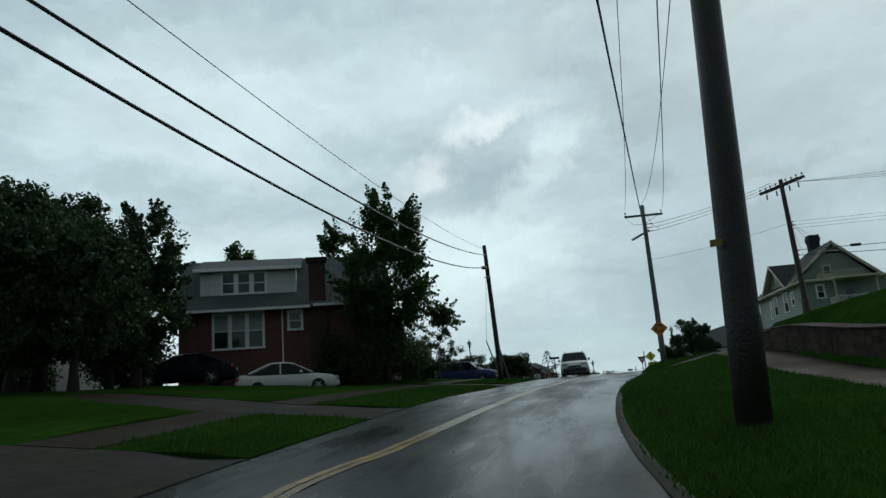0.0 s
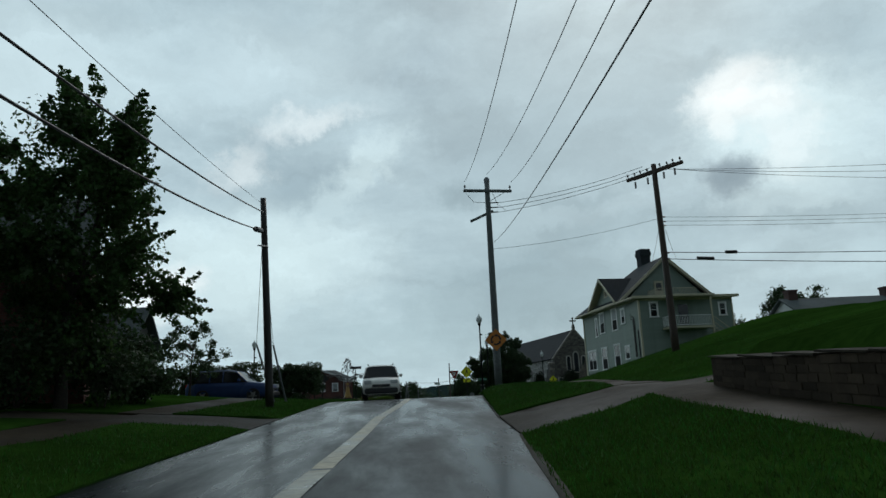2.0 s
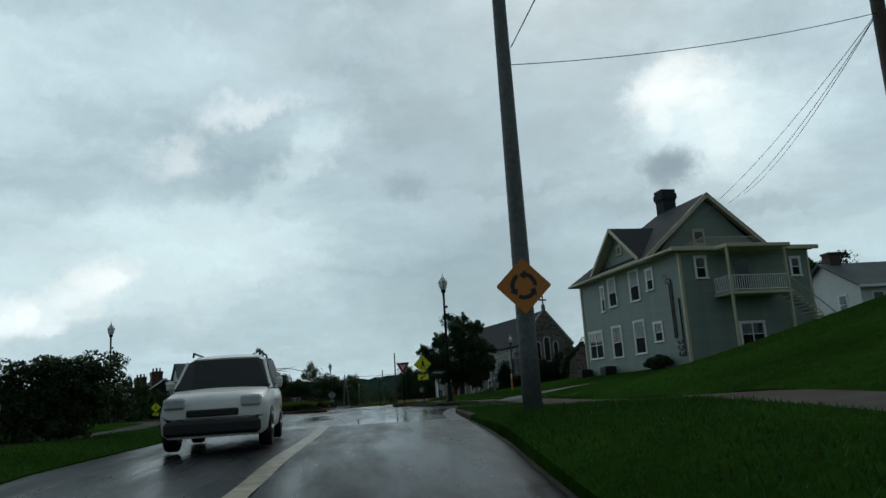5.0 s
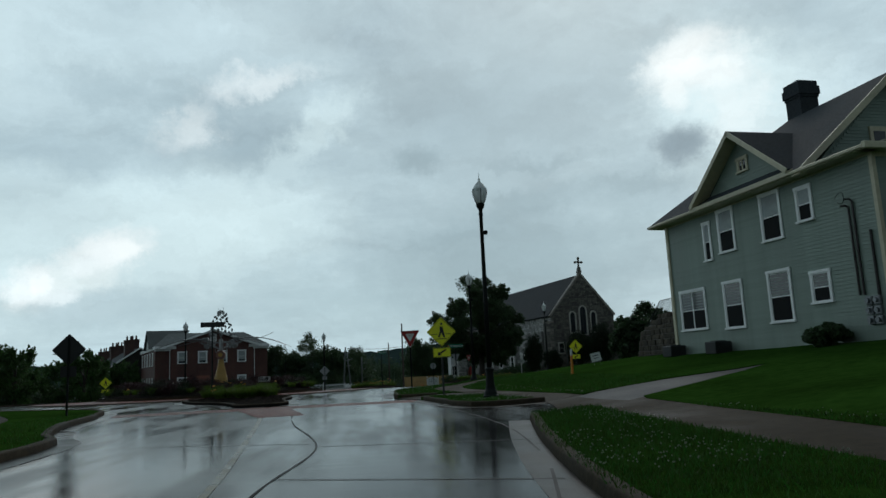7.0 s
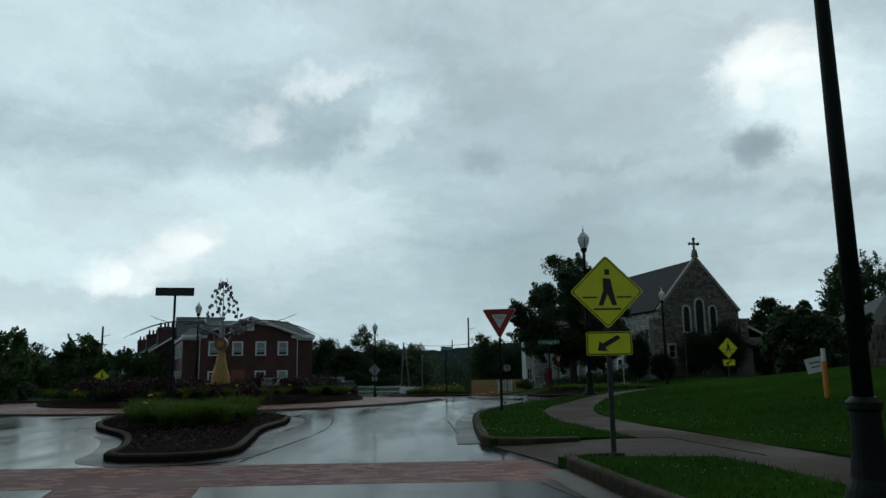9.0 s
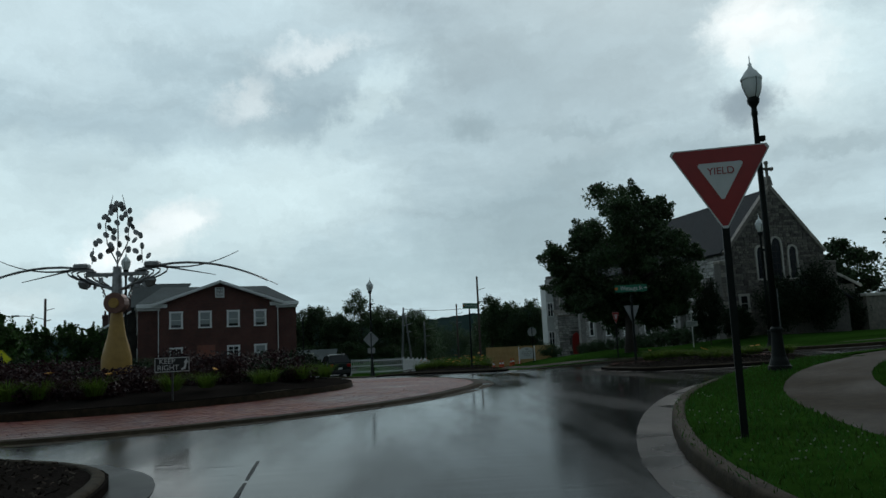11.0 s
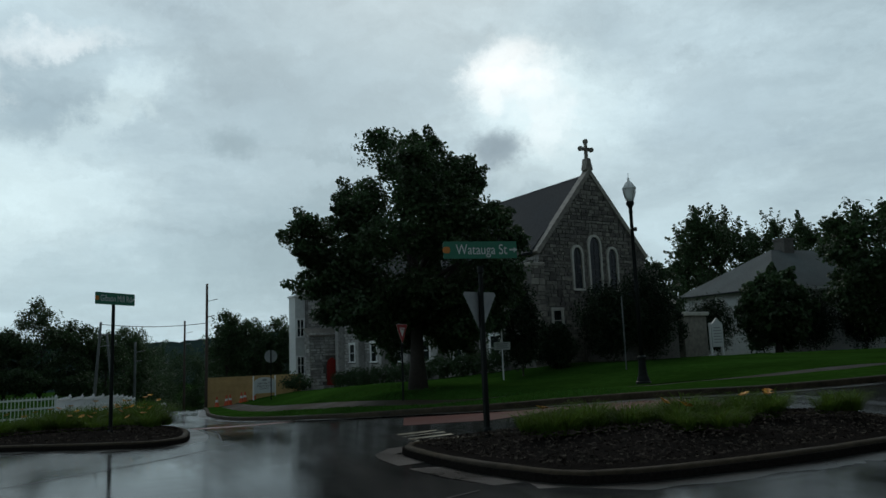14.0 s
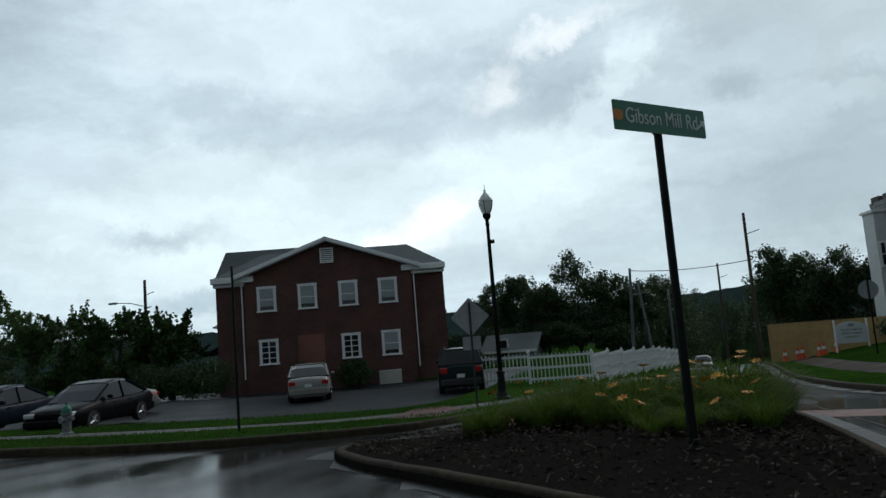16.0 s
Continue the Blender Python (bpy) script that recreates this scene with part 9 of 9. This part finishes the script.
for k, (x, y, top, rx) in enumerate(((57, 161, 15.2, 3.0), (61, 163, 15.4, 4.0), (69, 164, 15.2, 4.2), (77, 165, 15.4, 4.6), (53, 138, 11.2, 4.4), (60, 134, 11.6, 5.0), (45.5, 141, 6.0, 2.6), (70, 128, 10, 5), (56, 112, 13.2, 2.8), (38.6, 118, 9.8, 2.9), (25.6, 114, 4.9, 2.3), (43, 152, 8.6, 3.4), (52, 112, 14.2, 3.0), (80, 110, 13, 5), (98, 112, 13, 6))):
    tree(x, y, top, rx, 200 + k, "leaf_dark", 28000 if k < 4 else 18000, 0.24 if k < 4 else 0.28, 0.03, 80, "tall dark tree with ragged crown beyond the church lawn" if k < 4 else "dark leafy tree beyond the church lawn", trunk=0.25, spiky=0.7 if k < 4 else 0.0, clump=0.3, group="trees by the church")
# shrubs by the church
for k, (x, y, w, d, h) in enumerate(((21.2, 133.0, 2.2, 2.0, 4.8), (26.6, 133.6, 4.0, 2.6, 4.4), (29.6, 134.2, 3.8, 2.8, 5.6), (33.2, 137.6, 2.6, 2.2, 3.4), (36.2, 141.0, 3.4, 2.0, 3.8), (40.6, 142.0, 4.4, 3.0, 4.6), (45.5, 142.2, 5, 3, 5.2), (50, 142, 5, 3, 5.4), (54.5, 141.5, 5, 3, 5.0), (59, 141, 5, 3, 4.6), (23.6, 134.0, 2.0, 2.0, 2.4))):
    shrub(x, y, w, d, h, 300 + k, "leaf_yew", 12000, 0.11, "tall clipped dark yew against the church front", "yew", group="yews by the church")
for k in range(9):
    shrub(22.6 - 0.42 * k, 139.5 + 2.7 * k, 2.5, 1.9, 1.6, 320 + k, "leaf_dark", 2200, 0.11, "rounded dark foundation shrub along the church wall", group="foundation shrubs")
shrub(14.0, 163.5, 5.5, 1.6, 1.1, 335, "leaf_dark", 2500, 0.12, "low clipped hedge beside the church door", "hedge", boxy=True)
shrub(14.6, 156.0, 3.0, 1.6, 1.5, 336, "leaf_dark", 2000, 0.12, "dark rounded shrub behind the church board")
# hedge and shrubs of the street
shrub(-11.6, 58.6, 7.0, 1.6, 2.3, 341, "leaf_dark", 26000, 0.09, "clipped dark hedge along the lawn", "hedge", boxy=True)
shrub(-6.4, 58.2, 3.0, 1.6, 2.1, 340, "leaf_dark", 22000, 0.085, "clipped dark hedge along the lawn", "hedge", boxy=True)
for k, (x, y, w, h) in enumerate(((-10.6, 36.8, 3.4, 3.0), (-9.2, 38.8, 2.8, 2.7), (-9.0, 41.5, 2.2, 1.8), (-12.6, 37.8, 2.4, 3.2), (-10.2, 43.5, 2.4, 3.0))):
    shrub(x, y, w, w * 0.8, h, 345 + k, "leaf_dark", 3600, 0.12, "dark overgrown shrub at the foot of the brick house", group="house shrubs")
for k, (x, y, w, h) in enumerate(((-26.5, 31.5, 5.0, 3.6), (-24, 36.5, 5.0, 3.4), (-29.5, 36, 4.0, 2.6), (-25.5, 40, 5.0, 4.2), (-33, 44, 6, 4.5))):
    shrub(x, y, w, w * 0.6, h, 380 + k, "leaf_dark", 7000, 0.15, "dark undergrowth in the shade of the trees", "undergrowth", group="undergrowth")
for k, (x, y, w, h) in enumerate(((-14, 184, 7, 3.2), (-8, 184, 7, 3.0), (-2.5, 186, 5, 3.0), (14, 184, 6, 3.2), (20, 182, 7, 3.2), (26, 182, 6, 3.4), (-33, 134, 7, 2.6), (-40, 136, 8, 2.8), (-38, 156, 9, 3.6), (-47, 155, 9, 3.6), (-56, 157, 10, 4), (-66, 156, 10, 4), (-77, 154, 12, 4.5), (-20, 186, 8, 3.5), (-28, 190, 9, 4))):
    shrub(x, y, w, 2.4, h, 390 + k, "leaf_dark", 5000, 0.2, "dark undergrowth below the far trees", "undergrowth", group="undergrowth")
shrub(-23.2, 27.0, 4.5, 2.2, 2.4, 352, "leaf_dark", 4000, 0.13, "dark hedge under the trees by the driveway", "hedge")
for k, (x, y, w, h) in enumerate(((19.0, 79.2, 1.8, 0.9), (-21.7, 147.6, 4.5, 2.3), (-14.9, 152.9, 2.4, 1.7), (-17.5, 151.6, 2.2, 1.8), (-24, 146.2, 3.0, 2.0), (-8.6, 157.6, 1.6, 1.2))):
    shrub(x, y, w, w * 0.8, h, 360 + k, "leaf_dark", 7000, 0.10, "rounded dark shrub at the foot of a wall")


# planted beds
def lily_mesh(seed):
    g = np.random.default_rng(seed)
    pts = []
    for _ in range(230):
        a, ln = g.uniform(0, 2 * math.pi), g.uniform(0.35, 0.8)
        d = np.array([math.cos(a), math.sin(a), 0])
        s = np.array([-math.sin(a), math.cos(a), 0]) * 0.008
        o = d * g.uniform(0, 0.2)
        bend = g.uniform(0.75, 1.25)
        prev = None
        for u in (0, 0.4, 0.75, 1.0):
            q = o + d * ln * 0.75 * bend * u**1.4 + np.array([0, 0, ln * (u - 0.48 * bend * u**3)])
            w = s * (1 - 0.85 * u)
            if prev is not None:
                pts.append([prev[0], prev[1], q + w, q - w])
            prev = (q - w, q + w)
    return pts


LILY = []
for k in range(4):
    ob = quads("foliage", np.array(lily_mesh(40 + k)), M["leaf_lily"])
    LILY.append(ob.data)
    bpy.data.objects.remove(ob)


def petal_mesh():
    pts = []
    for k in range(6):
        a = k * math.pi / 3
        d, s = np.array([math.cos(a), math.sin(a), 0]), np.array([-math.sin(a), math.cos(a), 0])
        pts.append([np.zeros(3), d * 0.045 + s * 0.02 + np.array([0, 0, 0.035]), d * 0.085 + np.array([0, 0, 0.03]), d * 0.045 - s * 0.02 + np.array([0, 0, 0.035])])
    ob = quads("flower", np.array(pts), M["lily"])
    me = ob.data
    bpy.data.objects.remove(ob)
    return me


PETAL = petal_mesh()
rb = random.Random(21)


def lily_clump(x, y, scale=1.0, flower=0.35, dz=0.3):
    t = thing("daylily", Matrix.Translation((x, y, height(x, y, False, dz))) @ Matrix.Rotation(rb.uniform(0, 6.3), 4, "Z"), "arching green daylily clump in dark mulch", "daylily", "daylilies")
    shared("foliage", rb.choice(LILY), t, "", Matrix.Diagonal((scale, scale, scale, 1)))
    if rb.random() < flower:
        a = (rb.uniform(-0.25, 0.25), rb.uniform(-0.25, 0.25), rb.uniform(0.42, 0.58) * scale)
        bm = bmesh.new()
        tube(bm, [(0, 0, 0), (a[0] * 0.6, a[1] * 0.6, a[2] * 0.6), a], 0.006, 4)
        part("stalk", bm, M["leaf_lily"], t)
        shared("flower", PETAL, t, "orange lily flower", Matrix.Translation(a) @ Matrix.Diagonal((1.05, 1.05, 1.05, 1)) @ Matrix.Rotation(rb.uniform(-0.6, 0.6), 4, "X"))


def fill(outline, n, gap, margin, scale=(0.8, 1.2), flower=0.35, dz=0.3, cond=None):
    xs, ys = [p[0] for p in outline], [p[1] for p in outline]
    got = []
    for _ in range(n * 40):
        p = (rb.uniform(min(xs), max(xs)), rb.uniform(min(ys), max(ys)))
        if len(got) >= n:
            break
        q = np.array([p[0]]), np.array([p[1]])
        if inside(outline, *q)[0] and near_line(*q, outline)[0] > margin and all(math.dist(p, o) > gap for o in got) and (cond is None or cond(*p)):
            got.append(p)
            lily_clump(*p, rb.uniform(*scale), flower, dz)
    return got


def mounds(spots, flower):
    """Plants crowded into low round heaps with bare mulch between them."""
    for x, y, r, tall in spots:
        got = []
        for _ in range(int(26 * r * r) + 4):
            a, d = rb.uniform(0, 2 * math.pi), r * rb.uniform(0, 1) ** 0.5
            p = (x + d * math.cos(a), y + d * math.sin(a))
            if all(math.dist(p, o) > 0.2 for o in got):
                got.append(p)
                lily_clump(*p, tall * (1.1 - 0.45 * d / r) * rb.uniform(0.85, 1.15), flower, 0.26)


mounds(((-3.3, 87.3, 0.6, 1.15), (-2.4, 86.8, 0.65, 1.3), (-2.0, 88.2, 0.55, 1.0), (-4.5, 90.2, 0.6, 1.1), (-2.3, 90.2, 0.55, 1.35), (-3.4, 89.4, 0.5, 0.9)), 0.08)
mounds(((10.3, 110.8, 0.5, 1.0), (11.0, 111.0, 0.55, 1.0), (11.5, 110.2, 0.5, 0.75), (12.2, 110.7, 0.55, 0.8), (12.9, 110.3, 0.45, 0.7), (13.4, 110.5, 0.45, 0.9), (14.3, 109.9, 0.35, 0.9), (11.9, 109.6, 0.4, 0.6)), 0.12)
mounds(((1.7, 122.3, 0.4, 0.9), (2.6, 123.0, 0.6, 1.2), (3.2, 124.0, 0.75, 1.4), (3.8, 121.7, 0.42, 0.9), (4.6, 123.6, 0.7, 1.3), (4.9, 125.0, 0.7, 1.6), (4.3, 126.0, 0.6, 1.5), (2.4, 124.0, 0.5, 1.2), (3.4, 122.8, 0.5, 1.0), (4.9, 122.3, 0.35, 0.9)), 0.45)
fill(ISLANDS["west"], 12, 0.7, 0.7)
ring_lilies = [(RING[0] + 6.5 * math.cos(radians(a)), RING[1] + 6.5 * math.sin(radians(a))) for a in range(-160, 100, 7)]
for p in ring_lilies:
    if rb.random() < 0.75:
        lily_clump(p[0] + rb.uniform(-0.3, 0.3), p[1] + rb.uniform(-0.3, 0.3), rb.uniform(0.7, 1.0), 0.2, 0.4)
for k in range(76):
    a, rr = rb.uniform(0, 2 * math.pi), 6.1 * rb.uniform(0.15, 1) ** 0.5
    x, y = RING[0] + rr * math.cos(a), RING[1] + rr * math.sin(a)
    if math.dist((x, y), (-7.35, 107.0)) > 0.9:
        shrub(x, y, rb.uniform(1.4, 2.1), rb.uniform(1.4, 2.1), rb.uniform(0.85, 1.3), 400 + k, "leaf_red" if k % 4 else "leaf_yew", 1900, 0.075, "dark red barberry shrub in the roundabout bed" if k % 4 else "low green shrub in the roundabout bed", "barberry", False, group="roundabout shrubs")


def chips():
    g = np.random.default_rng(9)
    pts = []
    for key, o in ISLANDS.items():
        if key == "west":
            continue
        a = np.array(o)
        x, y = g.uniform(a[:, 0].min(), a[:, 0].max(), 9000), g.uniform(a[:, 1].min(), a[:, 1].max(), 9000)
        ok = inside(o, x, y)
        x, y = x[ok], y[ok]
        dist = near_line(x, y, o)
        x, y, dist = x[dist > 0.25], y[dist > 0.25], dist[dist > 0.25]
        z = lie(x, y) + 0.145 + 0.18 * smooth(0.2, 1.6, dist)
        for px, py, pz in zip(x, y, z):
            d = g.normal(size=3) * np.array([1, 1, 0.35])
            d /= np.linalg.norm(d)
            s = np.cross(d, g.normal(size=3))
            s = s / np.linalg.norm(s) * 0.009
            d = d * g.uniform(0.015, 0.035)
            c = np.array([px, py, pz + 0.015])
            pts.append([c - d - s, c + d - s, c + d + s, c - d + s])
    ob = quads("mulch_chips", np.array(pts), M["mulch_bit"])
    tagged(ob, "loose dark bark chips over the beds", "mulch", kind="stuff")


chips()


LOW_EDGES = [p for p in ROAD if p[1] < 58]


def turf():
    """Blades of grass where the lawns run close to the way, and clover in flower among them."""
    g = np.random.default_rng(31)
    areas = [(0.9, 5.2, 4, 33, 60000), (1.9, 7.5, 33, 62, 42000), (3.8, 8.6, 60, 77, 60000), (3.6, 12, 75, 104, 60000), (-6.8, -2.9, 8, 62, 42000), (-7.5, -3, 60, 80, 9000), (6.0, 16, 30, 60, 22000), (7.8, 15.5, 116, 135, 16000), (-14, 0.5, 123, 135, 26000)]
    hard = [ROAD, WALK_R, WALK_L, WALK_NE, WALK_NW, DRIVE_WALL, DRIVE_HOUSE, MOUTH, RAMP_R, DRIVE_L1, DRIVE_L2, DRIVE_L3, CAR_PAD, LOT]
    allp, flowers = [], []
    for x0, x1, y0, y1, n in areas:
        x, y = g.uniform(x0, x1, n), g.uniform(y0, y1, n)
        bad = np.zeros(n, bool)
        for o in hard:
            a = np.array(o)
            if a[:, 0].max() < x0 or a[:, 0].min() > x1 or a[:, 1].max() < y0 or a[:, 1].min() > y1:
                continue
            bad |= inside(o, x, y)
        x, y = x[~bad], y[~bad]
        m = len(x)
        z = lie(x, y) + bank(x, y) + 0.11
        z = z - 0.095 * smooth(0.55, 0.0, near_line(x, y, LOW_EDGES)) if y0 < 57 else z
        a = g.uniform(0, 2 * np.pi, m)
        h = g.uniform(0.035, 0.09, m) * (1 + 0.5 * (g.random(m) < 0.08))
        w = g.uniform(0.006, 0.012, m)
        lx, ly = g.normal(size=m) * 0.4 * h, g.normal(size=m) * 0.4 * h
        s = np.stack([np.cos(a) * w, np.sin(a) * w, 0 * a], 1)
        b = np.stack([x, y, z], 1)
        tip = b + np.stack([lx, ly, h], 1)
        allp.append(np.stack([b - s, b + s, tip], 1))
        if x0 in (3.8, 3.6):
            k = (y > 61) & (y < 97) & (np.array([noise.noise(Vector((px * 0.5, py * 0.5, 7))) for px, py in zip(x, y)]) > -0.05) & (g.random(m) < 0.045) & (x < 8.6)
            flowers.append(np.stack([x[k], y[k], z[k] + g.uniform(0.05, 0.10, int(k.sum()))], 1))
    ob = quads("grass_blades", np.concatenate(allp), M["blade"], per=3)
    tagged(ob, "short wet grass blades over the lawns", "grass", kind="stuff")
    f = np.concatenate(flowers)
    r = 0.011
    quad = []
    for dx, dy in ((1, 0), (0, 1), (0.7, 0.7)):
        v = np.array([dx, dy, 0]) * r
        u = np.array([0, 0, r])
        quad.append(np.stack([f - v, f - u, f + v, f + u], 1))
    ob = quads("clover_flowers", np.concatenate(quad), M["clover"])
    tagged(ob, "white clover heads dotted in the lawn", "clover", kind="stuff")


turf()

# far wooded hills
verts, faces = [], []
n = 300
for k in range(n + 1):
    az = radians(-75 + 150 * k / n)
    for j, (dist, f) in enumerate(((620, 0), (900, 1), (1500, 1.25))):
        hgt = 17 + 10 * noise.noise(Vector((az * 3, 1, 0))) + 4 * noise.noise(Vector((az * 11, 2, 0))) + 2.2 * noise.noise(Vector((az * 60, 3, 0))) + 1.6 * noise.noise(Vector((az * 170, 4, 0)))
        verts.append((dist * math.sin(az), 80 + dist * math.cos(az), -30 if j == 0 else hgt * f * dist / 900))
for k in range(n):
    for j in range(2):
        a = k * 3 + j
        faces.append((a, a + 3, a + 4, a + 1))
tagged(raw("backdrop", verts, faces, M["hill"], smooth=True), "low hazy wooded hills on the horizon", "hills", kind="structure")

# ---- paving pieces ----
def brick_block(w, l, h):
    v = [(-l / 2, -w / 2, -0.03), (l / 2, -w / 2, -0.03), (l / 2, w / 2, -0.03), (-l / 2, w / 2, -0.03)]
    e = 0.003
    v += [(-l / 2 + e, -w / 2 + e, h), (l / 2 - e, -w / 2 + e, h), (l / 2 - e, w / 2 - e, h), (-l / 2 + e, w / 2 - e, h)]
    return v, [(4, 5, 6, 7), (0, 1, 5, 4), (1, 2, 6, 5), (2, 3, 7, 6), (3, 0, 4, 7)]


def pave(parent, spots, near, dz, w=0.1, l=0.205):
    """Bricks at (x, y, turn): the ones near a place as pieces, the others as one mesh."""
    v, f = brick_block(w - 0.004, l - 0.004, 0.004)
    me = bpy.data.meshes.new("brick")
    me.from_pydata(v, [], f)
    me.materials.append(M["paver"])
    spots = sorted(spots, key=lambda s: math.dist(s[:2], near))
    r = random.Random(3)
    va, fa = np.array(v), []
    allv = []
    for k, (x, y, a) in enumerate(spots):
        z = float(lie(x, y)) + dz + r.uniform(-0.003, 0.003)
        if k < 300:
            shared("brick", me, parent, "", Matrix.Translation((x, y, z)) @ Matrix.Rotation(a, 4, "Z"))
        else:
            c, s = math.cos(a), math.sin(a)
            base = len(allv) * 8
            allv.append(np.stack([va[:, 0] * c - va[:, 1] * s + x, va[:, 0] * s + va[:, 1] * c + y, va[:, 2] + z], 1))
            fa += [tuple(base + q for q in ff) for ff in f]
    if allv:
        tagged(raw("brickwork", np.concatenate(allv), fa, M["paver_stuff"], parent), kind="stuff")


spots = []
for i in range(33):
    rr = R_BED + 0.12 + 0.105 * i
    if rr > R_APRON - 0.28:
        break
    n = int(2 * math.pi * rr / 0.206)
    for k in range(n):
        a = 2 * math.pi * (k + 0.5 * (i % 2)) / n
        if not radians(105) < a < radians(190):
            spots.append((RING[0] + rr * math.cos(a), RING[1] + rr * math.sin(a), a + math.pi / 2))
pave(GROUND["apron"][0], spots, (3.0, 103.5), 0.052)
for ob, plan in zip(GROUND["crossing"], ((CROSS_S, (1.0, 80.4), 0.0), (CROSS_E, (14.5, 107), math.pi / 2), (CROSS_N, (6, 127), 0.1), None, None, (TONGUE, (0.1, 77), 0.0))):
    if plan is None:
        continue
    outline, near, turn = plan
    a = np.array(outline)
    xs, ys = np.arange(a[:, 0].min(), a[:, 0].max(), 0.206), np.arange(a[:, 1].min(), a[:, 1].max(), 0.104)
    if turn > 1:
        gx, gy = np.meshgrid(np.arange(a[:, 0].min(), a[:, 0].max(), 0.104), np.arange(a[:, 1].min(), a[:, 1].max(), 0.206))
        gy = gy + 0.103 * (np.arange(gx.shape[1]) % 2)[None, :]
    else:
        gx, gy = np.meshgrid(xs, ys)
        gx = gx + 0.103 * (np.arange(gx.shape[0]) % 2)[:, None]
    gx, gy = gx.ravel(), gy.ravel()
    ok = inside(outline, gx, gy) & (near_line(gx, gy, outline) > 0.09)
    for o in ISLANDS.values():
        ok &= ~inside(o, gx, gy)
    if outline is TONGUE:
        ok &= ~inside(CROSS_S, gx, gy)
    pave(ob, [(x, y, turn) for x, y in zip(gx[ok], gy[ok])], near, -0.002 if outline is TONGUE else -0.004)

# sealed joints in the concrete
for line in ([(1.15, 58.2), (1.2, 62.2), (1.55, 66.4), (0.75, 71.5), (0.4, 74.9)], [(1.58, 66.4), (4.75, 65.6)], [(1.26, 63.1), (4.2, 61.9)], [(-3.3, 68.7), (-0.7, 67.7), (1.4, 66.9)], [(-4.6, 72.6), (0.4, 73.2)], [(0.35, 73.8), (6.2, 72.5)], [(-3.3, 61.6), (1.1, 61.0)], [(3.2, 58.2), (3.98, 61.4), (4.53, 64.3), (4.9, 69.2), (4.5, 76), (3.9, 79.5)], [(-0.2, 82), (0.3, 88), (-0.2, 93.4)], [(3.3, 84), (3.2, 90)],
             [(2.5, 112), (5.0, 114.5), (6.8, 117.5)], [(6.4, 118), (6.6, 124), (6.4, 130)], [(3.9, 107), (8.2, 109)], [(-0.5, 91), (3.3, 90)], [(-4.5, 95), (-3.6, 92.9), (-2.8, 92.5)]):
    stripe("road_joint", curve_through(line, 0.6), 0, 0.035, M["tar"], "dark sealed joint in the concrete road", 0.004)
stripe("road_line", curve_through([(0.75, 60), (0.64, 63.5), (-0.2, 72.8), (-0.42, 74.8)], 0.6), 0, 0.09, M["faint_line"], "faded yellow line leading to the island", 0.005)
for k in range(5):
    y = 113.5 + 0.5 * k
    line = [(9.2 + 0.05 * k, y), (10.0 + 0.05 * k, y - 0.05)]
    stripe("road_marking", line, 0, 0.22, M["pale_line"], "short white give-way bar on the wet road", 0.005)
